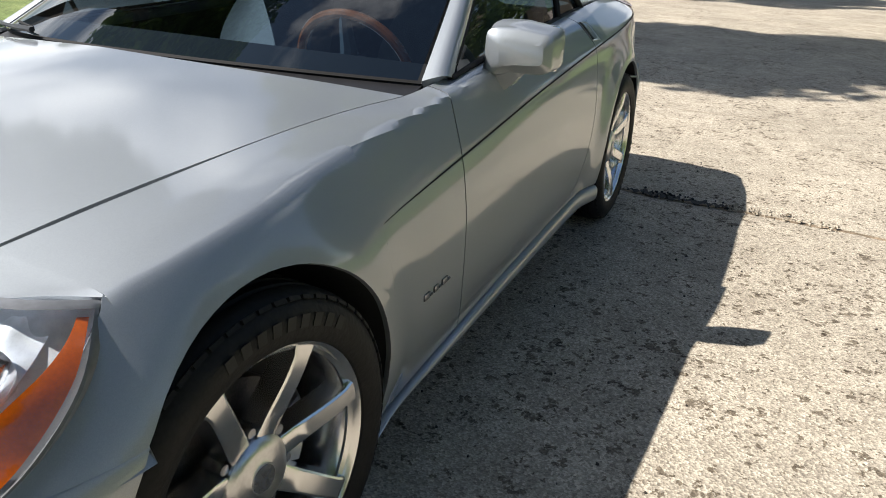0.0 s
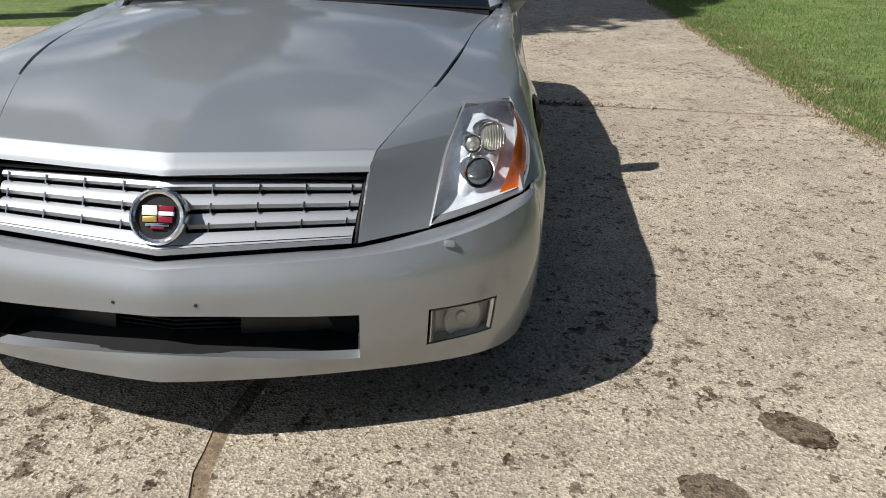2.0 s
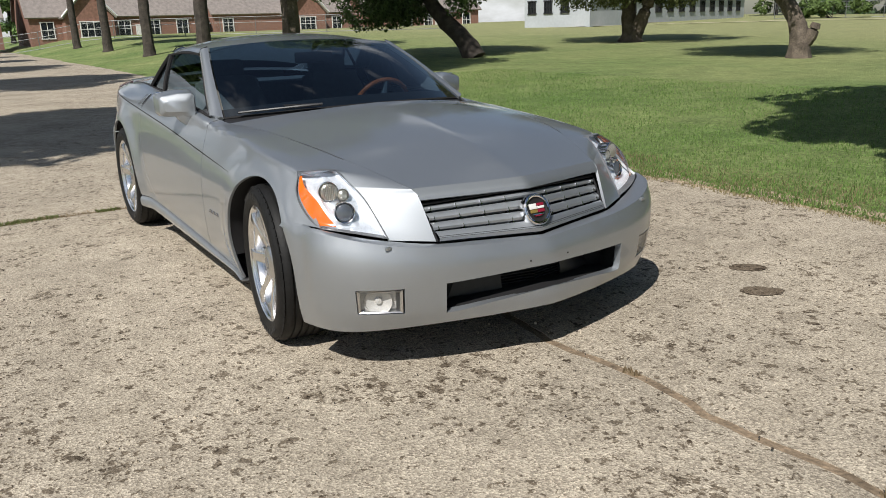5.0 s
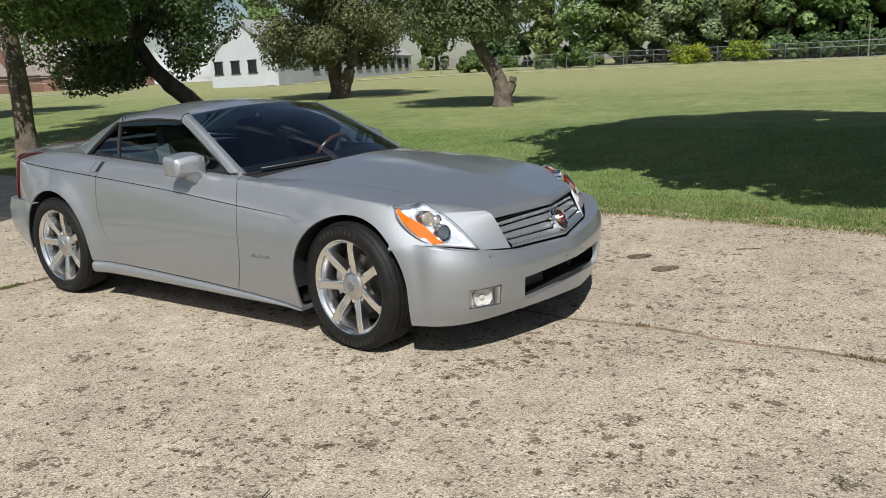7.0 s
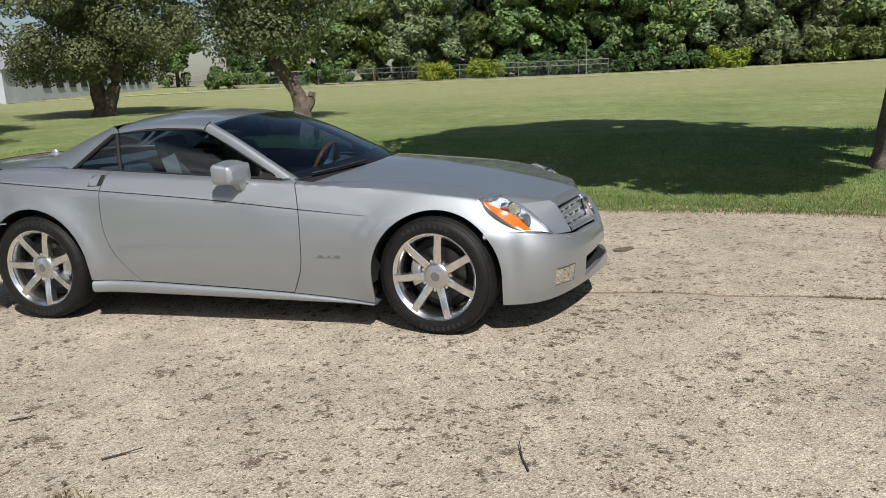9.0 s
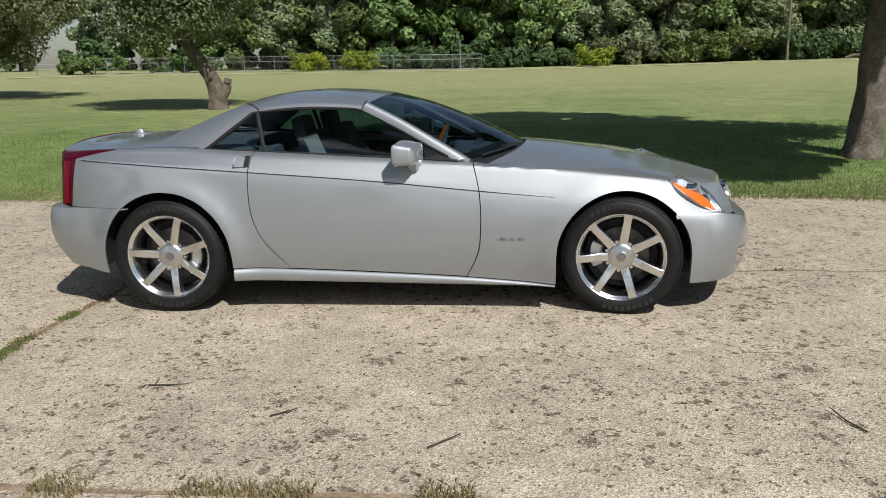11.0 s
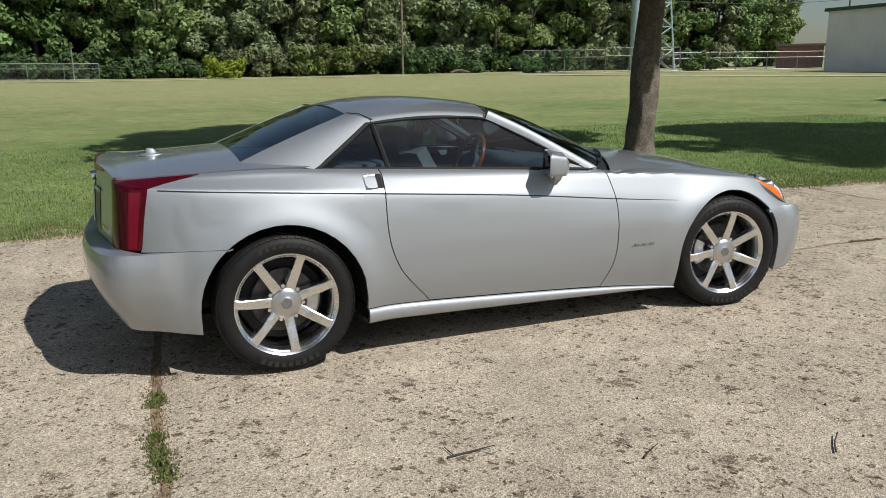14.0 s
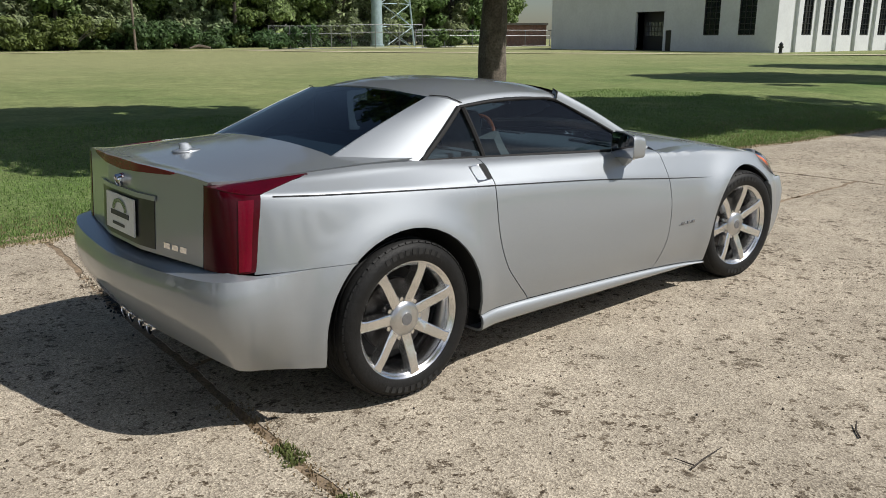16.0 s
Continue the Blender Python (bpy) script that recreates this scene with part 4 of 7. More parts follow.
# ---- fences and poles ----
def chain_fence(name, label, a, b, h, step, rail=True, wire=0.25, r=0.03):
    """Posts, rails and a coarse woven mesh of real wires."""
    a, b = Vector((*a, 0)), Vector((*b, 0))
    n = max(1, round((b - a).length / step))
    t = thing(name, label, "fence", at=(a.x, a.y, 0))
    L = (b - a).length
    d = (b - a) / L

    def P(s, z):
        p = a + d * s
        return Vector((p.x - a.x, p.y - a.y, ground_z(p.x, p.y) + z))
    for i in range(n + 1):
        bm = bmesh.new()
        tube(bm, [P(L * i / n, 0), P(L * i / n, h + 0.05)], r, 6)
        part("post", bm, GALV, t)
    bm = bmesh.new()
    bm.free()
    for z in ((h, h * 0.68, 0.06) if rail else (h,)):
        bm = bmesh.new()
        tube(bm, [P(L * i / n, z) for i in range(n + 1)], r * 0.75, 5)
        part("rail", bm, GALV, t)
    bm = bmesh.new()
    s = -h
    while s < L:
        for sg in (1, -1):
            p, q = (s, s + h) if sg > 0 else (s + h, s)
            z0, z1 = 0.0, h
            if p < 0:
                z0, p = -p * 1.0, 0.0
            if q < 0:
                z1, q = h + q, 0.0
            if p > L:
                z0, p = p - L, L
            if q > L:
                z1, q = h - (q - L), L
            if abs(p - q) > 0.02:
                u, w = P(p, z0), P(q, z1)
                o = Vector((-d.y, d.x, 0)) * 0.006
                k = Vector((0, 0, 0.005))
                vv = [bm.verts.new(c) for c in (u - k, w - k, w + k, u + k)]
                bm.faces.new(vv)
        s += wire
    m = part("wire_mesh", bm, GALV, t, smooth=False)
    m["kind"] = "stuff"
    return t


chain_fence("field_fence", "low grey chain-link fence along the field", (-46, 69.5), (-34, 74.0), 1.5, 3)
chain_fence("field_fence", "low grey chain-link fence along the field", (-33, 74.0), (-3, 78.0), 1.5, 3)
chain_fence("street_fence", "grey chain-link fence before the brick houses", (-74, 10), (-57, 40), 1.5, 3.2)
chain_fence("street_fence", "grey chain-link fence before the brick houses", (-78, -12), (-74, 10), 1.5, 3.2)
chain_fence("ball_field_fence", "tall chain-link ball-field fence with a mid rail", (45.9, 67.3), (53.1, 64.3), 2.45, 2.6, True, 0.22, 0.045)
chain_fence("ball_field_fence", "chain-link ball-field fence along the wood", (38.0, 70.5), (45.9, 67.3), 2.3, 2.0, True, 0.3, 0.045)
chain_fence("far_fence", "far chain-link fence beside the brick shed", (53.5, 66), (80, 62), 1.9, 4, True, 0.4, 0.04)


def pole(name, label, x, y, h, r0, r1, mat, arms=()):
    t = thing(name, label, "pole", at=(x, y, ground_z(x, y) - 0.02))
    bm = bmesh.new()
    tube(bm, [(0, 0, 0), (0, 0, h * 0.5), (0, 0, h)], [r0, lerp(r0, r1, 0.5), r1], 20)
    part("shaft", bm, mat, t)
    bm = bmesh.new()
    lathe(bm, [(r0 * 1.25, 0), (r0 * 1.25, 0.25), (r0 * 1.02, 0.28)], 20, "Z")
    part("base_flange", bm, mat, t)
    for z, w in arms:
        bm = bmesh.new()
        tube(bm, [(-w, 0, z), (w, 0, z)], 0.07, 6)
        part("crossarm", bm, mat, t)
    return t


pole("steel_pole", "thick pale teal steel power pole", 58.7, 80.0, 30, 0.72, 0.5, TEAL, ((22, 3.0),))
pole("utility_pole", "thin grey wooden utility pole", 27.6, 79.0, 11, 0.13, 0.10, WOODPOLE, ((10, 1.0),))
pole("utility_pole", "distant wooden utility pole with a crossarm", 92.0, 78.0, 11, 0.14, 0.11, WOODPOLE, ((9.6, 1.2),))
pole("thin_post", "slim grey post at the wood's edge", -5.2, 77.8, 3.0, 0.07, 0.06, GALV)


def lattice_tower(x, y, h, w):
    t = thing("lattice_tower", "steel lattice power tower behind the wood's edge", "tower", at=(x, y, 0.2))
    legs = [(sx, sy) for sx in (-1, 1) for sy in (-1, 1)]
    for sx, sy in legs:
        bm = bmesh.new()
        tube(bm, [(sx * w, sy * w, 0), (sx * w * 0.35, sy * w * 0.35, h)], [0.13, 0.09], 6)
        part("leg", bm, TEAL, t)
    bm = bmesh.new()
    n = 9
    for i in range(n):
        za, zb = h * i / n, h * (i + 1) / n
        wa, wb = lerp(w, w * 0.35, i / n), lerp(w, w * 0.35, (i + 1) / n)
        for (ax, ay), (bx, by) in (((-1, -1), (1, -1)), ((1, -1), (1, 1)), ((1, 1), (-1, 1)), ((-1, 1), (-1, -1))):
            tube(bm, [(ax * wa, ay * wa, za), (bx * wb, by * wb, zb)], 0.05, 5)
            tube(bm, [(bx * wa, by * wa, za), (ax * wb, ay * wb, zb)], 0.05, 5)
            tube(bm, [(ax * wb, ay * wb, zb), (bx * wb, by * wb, zb)], 0.05, 5)
    part("bracing", bm, TEAL, t)
    return t


lattice_tower(63, 84, 26, 2.8)


def wire(a, b, sag, label):
    bm = bmesh.new()
    pts = [Vector(a).lerp(Vector(b), i / 12) - Vector((0, 0, sag * 4 * (i / 12) * (1 - i / 12))) for i in range(13)]
    tube(bm, pts, 0.035, 5)
    return tagged(mesh_object("power_line", bm, BLACK), label, "cable", "power lines")


wire((58.7, 80, 9.2), (92, 78, 9.6), 0.6, "thin black overhead power line")
wire((27.6, 79, 10.2), (58.7, 80, 9.8), 0.6, "thin black overhead power line")


def log(x, y):
    bm = bmesh.new()
    z = ground_z(x, y)
    bark_tube(bm, [(-1.1, 0, z + 0.12), (0, 0.2, z + 0.35), (1.2, 0, z + 0.14)], [0.08, 0.15, 0.12], 10, 3)
    o = mesh_object("fallen_branch", bm, BARK)
    o.location = (x, y, 0)
    return tagged(o, "bare fallen branch at the wood's edge", "branch")


log(33.5, 77.0)


# ---- buildings ----
def wall_with_openings(bm, p0, p1, z0, z1, depth, holes):
    """A wall between two plan points with rectangular openings (s0, s1, z0, z1) through it."""
    a, b = Vector((*p0, 0)), Vector((*p1, 0))
    d = (b - a).normalized()
    L = (b - a).length
    nrm = Vector((-d.y, d.x, 0))
    ss = sorted({0.0, L, *[h[0] for h in holes], *[h[1] for h in holes]})
    zz = sorted({z0, z1, *[h[2] for h in holes], *[h[3] for h in holes]})
    for i in range(len(ss) - 1):
        for j in range(len(zz) - 1):
            sm, zm = (ss[i] + ss[i + 1]) / 2, (zz[j] + zz[j + 1]) / 2
            if any(h[0] < sm < h[1] and h[2] < zm < h[3] for h in holes):
                continue
            c = a + d * sm + nrm * depth / 2
            box(bm, (c.x, c.y, zm), (ss[i + 1] - ss[i], depth, zz[j + 1] - zz[j]), math.atan2(d.y, d.x))
    bmesh.ops.remove_doubles(bm, verts=bm.verts, dist=0.001)
    return bm


def window(parent, p0, p1, s0, s1, z0, z1, nx, nz, frame_mat, name="window", inset=0.12):
    """A window in a wall's opening: frame, bars and a pane."""
    a, b = Vector((*p0, 0)), Vector((*p1, 0))
    d = (b - a).normalized()
    nrm = Vector((-d.y, d.x, 0))
    rz = math.atan2(d.y, d.x)
    c = a + d * (s0 + s1) / 2 + nrm * inset
    bm = bmesh.new()
    w, h = s1 - s0, z1 - z0
    fr = 0.07
    for s in (s0 + fr / 2, s1 - fr / 2):
        q = a + d * s + nrm * inset
        box(bm, (q.x, q.y, (z0 + z1) / 2), (fr, 0.1, h), rz)
    for z in (z0 + fr / 2, z1 - fr / 2):
        box(bm, (c.x, c.y, z), (w, 0.1, fr), rz)
    for i in range(1, nx):
        q = a + d * (s0 + w * i / nx) + nrm * inset
        box(bm, (q.x, q.y, (z0 + z1) / 2), (0.045, 0.06, h), rz)
    for j in range(1, nz):
        box(bm, (c.x, c.y, z0 + h * j / nz), (w, 0.06, 0.045), rz)
    win = part(name, bm, frame_mat, parent, smooth=False)
    bm = bmesh.new()
    q = c + nrm * 0.04
    box(bm, (q.x, q.y, (z0 + z1) / 2), (w - 0.02, 0.02, h - 0.02), rz)
    part("pane", bm, GLASS_DARK, win, smooth=False)
    return win


def white_hall():
    """The white hall with tall windows and a dark loading door."""
    t = thing("white_hall", "large white hall with tall dark windows and a loading door", "building")
    z0, zt = 0.25, 5.75
    A, B, C = (57.9, 50.2), (55.6, 26.1), (92.0, 21.5)
    bm = bmesh.new()
    fl = (Vector(B) - Vector(A)).length
    door = (10.6, 13.7, z0, 3.75)
    small = (13.95, 14.55, z0, 2.2)
    wins = [(17.7, 19.2, 1.75, 4.8), (20.9, 22.4, 1.75, 4.8)]
    wall_with_openings(bm, A, B, z0, zt, 0.3, [door, small] + wins)
    part("front_wall", bm, WHITEWALL, t, smooth=False)
    bm = bmesh.new()
    side = [(3.2 + 2.75 * k, 4.5 + 2.75 * k, 1.75, 4.8) for k in range(11)]
    wall_with_openings(bm, B, C, z0, zt, 0.3, side)
    part("side_wall", bm, WHITEWALL, t, smooth=False)
    d = (Vector((*C, 0)) - Vector((*B, 0))).normalized()
    for k in range(12):
        bm = bmesh.new()
        s = 2.45 + 2.75 * k
        q = Vector((*B, 0)) + d * s
        box(bm, (q.x + d.y * 0.12, q.y - d.x * 0.12, (z0 + zt) / 2), (0.45, 0.24, zt - z0), math.atan2(d.y, d.x))
        part("pilaster", bm, WHITEWALL, t, smooth=False)
    for w in wins:
        window(t, A, B, *w, 3, 7, TRIM)
    for w in side:
        window(t, B, C, *w, 3, 7, TRIM)
    dv = (Vector((*B, 0)) - Vector((*A, 0))).normalized()
    nv = Vector((-dv.y, dv.x, 0))
    rz = math.atan2(dv.y, dv.x)
    q = Vector((*A, 0)) + dv * 12.15 + nv * 1.2
    bm = bmesh.new()
    box(bm, (q.x, q.y, 2.0), (3.1, 0.06, 3.5), rz)
    dr = part("loading_door", bm, BLACK, t, "dark open loading door", smooth=False)
    for j in range(3):
        for i in range(6):
            bm = bmesh.new()
            p = Vector((*A, 0)) + dv * (10.95 + 0.36 * i) + nv * 1.15
            box(bm, (p.x, p.y, 1.9 + 0.42 * j), (0.27, 0.05, 0.3), rz)
            part("door_pane", bm, LAMP_GREY, dr, smooth=False)
    bm = bmesh.new()
    p = Vector((*A, 0)) + dv * 14.25 + nv * 0.1
    box(bm, (p.x, p.y, 1.2), (0.58, 0.08, 1.95), rz)
    part("side_door", bm, TRIM, t, "narrow dark door", smooth=False)
    # roof slab with a dark green edge, and a lower pitched top
    bm = bmesh.new()
    D = (94, 48)
    ring = [Vector((*p, 0)) for p in (A, B, C, D)]
    for za, zb, grow in ((zt, zt + 0.28, 0.35),):
        cen = sum(ring, Vector()) / 4
        lo = [bm.verts.new(((p - cen) * (1 + grow / 20) + cen) + Vector((0, 0, za))) for p in ring]
        hi = [bm.verts.new(((p - cen) * (1 + grow / 20) + cen) + Vector((0, 0, zb))) for p in ring]
        bm.faces.new(lo[::-1])
        bm.faces.new(hi)
        for k in range(4):
            bm.faces.new((lo[k], lo[(k + 1) % 4], hi[(k + 1) % 4], hi[k]))
    bmesh.ops.recalc_face_normals(bm, faces=bm.faces[:])
    part("roof", bm, ROOF_GREEN, t, "flat roof with a dark green edge", smooth=False)
    bm = bmesh.new()
    for p, q in ((C, D), (D, A)):
        wall_with_openings(bm, p, q, z0, zt, 0.3, [])
    part("rear_wall", bm, WHITEWALL, t, smooth=False)
    return t


white_hall()


def gabled(parent, x0, x1, y0, y1, z0, ze, zr, along_y, wall_mat, roof_mat, over=0.35):
    """Four walls, two gables and a pitched roof with thickness."""
    bm = bmesh.new()
    if along_y:
        xm = (x0 + x1) / 2
        pts = [(x0, y0), (x1, y0), (x1, y1), (x0, y1)]
        lo = [bm.verts.new((x, y, z0)) for x, y in pts]
        hi = [bm.verts.new((x, y, ze)) for x, y in pts]
        ra, rb = bm.verts.new((xm, y0, zr)), bm.verts.new((xm, y1, zr))
    else:
        ym = (y0 + y1) / 2
        pts = [(x0, y1), (x0, y0), (x1, y0), (x1, y1)]
        lo = [bm.verts.new((x, y, z0)) for x, y in pts]
        hi = [bm.verts.new((x, y, ze)) for x, y in pts]
        ra, rb = bm.verts.new((x0, ym, zr)), bm.verts.new((x1, ym, zr))
    for k in range(4):
        bm.faces.new((lo[k], lo[(k + 1) % 4], hi[(k + 1) % 4], hi[k]))
    bm.faces.new((hi[0], hi[1], ra))
    bm.faces.new((hi[2], hi[3], rb))
    bmesh.ops.recalc_face_normals(bm, faces=bm.faces[:])
    wl_ = part("wall", bm, wall_mat, parent, smooth=False)
    bm = bmesh.new()
    if along_y:
        xm = (x0 + x1) / 2
        k = (zr - ze) / (xm - x0)
        for sx, xe in ((-1, x0 - over), (1, x1 + over)):
            zz = ze - over * k
            q = [bm.verts.new(c) for c in ((xm, y0 - over, zr + 0.06), (xm, y1 + over, zr + 0.06), (xe, y1 + over, zz + 0.06), (xe, y0 - over, zz + 0.06))]
            bm.faces.new(q)
    else:
        ym = (y0 + y1) / 2
        k = (zr - ze) / (ym - y0)
        for sy, ye in ((-1, y0 - over), (1, y1 + over)):
            zz = ze - over * k
            q = [bm.verts.new(c) for c in ((x0 - over, ym, zr + 0.06), (x1 + over, ym, zr + 0.06), (x1 + over, ye, zz + 0.06), (x0 - over, ye, zz + 0.06))]
            bm.faces.new(q)
    bmesh.ops.recalc_face_normals(bm, faces=bm.faces[:])
    for f in bm.faces:
        if f.normal.z < 0:
            f.normal_flip()
    thick(bm, 0.15)
    part("roof", bm, roof_mat, parent, smooth=False)
    return wl_


def facade_window(parent, x, y, z, w, h, nx, nz, frame_mat=WHITE_TRIM, m=None):
    """A window on a wall that faces +x: frame, sill, bars and pane."""
    bm = bmesh.new()
    for yy in (y - w / 2, y + w / 2):
        box(bm, (x + 0.04, yy, z), (0.10, 0.09, h + 0.09))
    for zz in (z - h / 2, z + h / 2):
        box(bm, (x + 0.04, y, zz), (0.12, w + 0.2, 0.09))
    if m is not None:
        bmesh.ops.transform(bm, matrix=m, verts=bm.verts)
    win = part("window", bm, frame_mat, parent, smooth=False)
    bars = [((x + 0.035, y - w / 2 + w * i / nx, z), (0.05, 0.05, h)) for i in range(1, nx)] + [((x + 0.03, y, z - h / 2 + h * j / nz), (0.05, w, 0.05)) for j in range(1, nz)]
    for c, s in bars:
        bm = bmesh.new()
        box(bm, c, s)
        if m is not None:
            bmesh.ops.transform(bm, matrix=m, verts=bm.verts)
        part("glazing_bar", bm, frame_mat, win, smooth=False)
    bm = bmesh.new()
    box(bm, (x + 0.012, y, z), (0.02, w, h))
    if m is not None:
        bmesh.ops.transform(bm, matrix=m, verts=bm.verts)
    part("pane", bm, GLASS_DARK, win, smooth=False)
    return win


def white_house():
    t = thing("white_house", "long low white house with a gabled end and barred windows", "house", at=(-45.7, 42.9, 0))
    t.rotation_euler = (0, 0, radians(19.6))
    gabled(t, -4.6, 1.5, 0.0, 6.4, 0.5, 3.6, 6.3, True, HOUSE_PAINT, ROOF_GREY, 0.3)
    gabled(t, -4.6, 0.0, 6.42, 43.0, 0.5, 3.55, 5.0, True, HOUSE_PAINT, ROOF_GREY, 0.25)
    end = Matrix.Rotation(radians(-90), 4, "Z")
    for y in (-3.85, -2.3, -0.75):
        facade_window(t, 0.0, y, 2.5, 0.66, 1.0, 4, 2, TRIM, end)
    for k in range(12):
        facade_window(t, 0.0, 8.2 + 2.95 * k, 2.5, 1.3, 1.15, 4, 2, TRIM)
    bm = bmesh.new()
    box(bm, (-2.3, 24.6, 0.75), (4.9, 36.2, 0.5))
    part("plinth", bm, CONCRETE, t, smooth=False)
    return t


white_house()


def brick_house(y, wing):
    t = thing("brick_house", "single-storey red brick house with brown shingle roof", "house", "brick houses behind the street")
    x = -86
    gabled(t, x - 13, x, y, y + 17, 0.3, 3.5, 9.0, True, BRICK, SHINGLE)
    gabled(t, x - 2, x + 2.2, y + wing, y + wing + 4.6, 0.3, 3.4, 5.9, False, BRICK, SHINGLE, 0.3)
    bm = bmesh.new()
    for sg in (0, 1):
        ya = y + wing - 0.3 + sg * 5.2
        tube(bm, [(x + 2.55, ya, 3.25), (x + 2.55, y + wing + 2.3, 6.05)], 0.10, 4)
    part("bargeboard", bm, WHITE_TRIM, t, smooth=False)
    facade_window(t, x + 2.2, y + wing + 2.3, 2.0, 1.9, 1.5, 3, 2)
    for k in (1.6, 9.0, 12.0, 15.0):
        if not wing - 1.2 < k < wing + 5.6:
            facade_window(t, x, y + k, 2.0, 1.2, 1.6, 2, 2)
    bm = bmesh.new()
    box(bm, (x - 6.5, y + 5, 9.0), (0.7, 0.9, 1.6))
    part("chimney", bm, BRICK, t, smooth=False)
    bm = bmesh.new()
    box(bm, (x + 0.05, y + 10.6, 1.35), (0.1, 1.0, 2.1))
    part("door", bm, WHITE_TRIM, t, smooth=False)
    return t


brick_house(-12, 9)
brick_house(7.5, 3)
brick_house(26, 8)
brick_house(45, 2)


def brick_shed():
    t = thing("brick_shed", "small flat-roofed red brick shed", "shed")
    bm = bmesh.new()
    box(bm, (74.5, 69.0, 1.7), (5.5, 5.0, 3.0), 0.75)
    part("wall", bm, BRICK, t, smooth=False)
    bm = bmesh.new()
    box(bm, (74.5, 69.0, 3.32), (5.9, 5.4, 0.24), 0.75)
    part("roof", bm, SHINGLE, t, smooth=False)
    bm = bmesh.new()
    box(bm, (72.6, 67.3, 1.3), (0.1, 1.0, 2.1), 0.75)
    part("door", bm, TRIM, t, smooth=False)
    return t


brick_shed()


def hydrant(x, y):
    z = ground_z(x, y)
    t = thing("hydrant", "small dark fire hydrant before the white hall", "hydrant", at=(x, y, z))
    bm = bmesh.new()
    lathe(bm, [(0.0, 0.0), (0.17, 0.0), (0.17, 0.06), (0.11, 0.08), (0.11, 0.55), (0.15, 0.58), (0.15, 0.63), (0.10, 0.72), (0.03, 0.80), (0.0, 0.81)], 16, "Z")
    part("barrel", bm, TRIM, t)
    for sg in (-1, 1):
        bm = bmesh.new()
        tube(bm, [(0, sg * 0.09, 0.45), (0, sg * 0.2, 0.45)], 0.055, 10)
        part("nozzle", bm, TRIM, t)
    return t


hydrant(53.5, 24.6)


# ---- the car: x forward, y to its left, the origin on the ground midway between the axles ----
car = thing("car", "silver two-seat hardtop convertible parked on the concrete", "car")
AXLE, WHEEL_Z, HALF_TRACK = 1.3425, 0.338, 0.780
SIDES = (1, -1)


def both(name, make, mat, label="", t=0.012, parent=None):
    """The same panel on both sides."""
    out = []
    for sg in SIDES:
        bm = make()
        if t:
            thick(bm, t)
        if sg < 0:
            mirrored(bm)
        out.append(part(name, bm, mat, parent or car, label))
    return out


def hood_edge(x):
    return table([(0.40, 0.745), (0.575, 0.724), (0.75, 0.694), (1.16, 0.652), (1.38, 0.620), (1.57, 0.583), (1.75, 0.530), (1.95, 0.466), (2.07, 0.440)], x)[0]


LIP = 2.022                                         # where the hood turns down to its front lip


def top_z(x, y):
    """The hood's surface: crowned, with a keel that runs to the nose."""
    s = x + 0.196 * abs(y)
    zc = table([(0.3, 0.965), (0.8, 0.926), (1.12, 0.892), (1.52, 0.826), (1.80, 0.762), (LIP, 0.702)], min(s, LIP))[0] - 0.78 * max(0.0, s - LIP)
    keel = 0.003 * max(0.0, 1 - abs(y) / 0.22) * smooth01(1.2, 1.9, x)
    return zc - 0.075 * (1 - smooth01(0.5, 1.8, x)) * (y / 0.735) ** 2 + keel


SIDE = [(-2.05, 0.62, 0.968, 0.655, 0.958, 0.700, 0.735, 0.730, 0.71), (-1.90, 0.655, 0.972, 0.70, 0.958, 0.765, 0.812, 0.815, 0.79),
        (-1.70, 0.685, 0.976, 0.735, 0.952, 0.815, 0.858, 0.86, 0.83), (-1.34, 0.70, 0.978, 0.755, 0.945, 0.848, 0.893, 0.90, 0.87),
        (-0.80, 0.715, 0.950, 0.782, 0.924, 0.857, 0.884, 0.880, 0.84), (0.0, 0.752, 0.905, 0.808, 0.882, 0.864, 0.887, 0.881, 0.84),
        (0.50, 0.748, 0.878, 0.810, 0.860, 0.866, 0.892, 0.885, 0.845), (0.95, 0.660, 0.865, 0.808, 0.832, 0.874, 0.896, 0.890, 0.85),
        (1.34, 0.585, 0.830, 0.805, 0.794, 0.882, 0.902, 0.898, 0.88), (1.62, 0.530, 0.785, 0.780, 0.757, 0.858, 0.888, 0.888, 0.87), (1.9, 0.474, 0.72, 0.70, 0.69, 0.79, 0.842, 0.850, 0.83)]


def crease_z(x):
    return table([(-2.1, 0.934), (-1.435, 0.890), (-0.79, 0.842), (-0.083, 0.786), (0.53, 0.723), (0.964, 0.684), (1.4, 0.648), (1.95, 0.606)], x)[0]


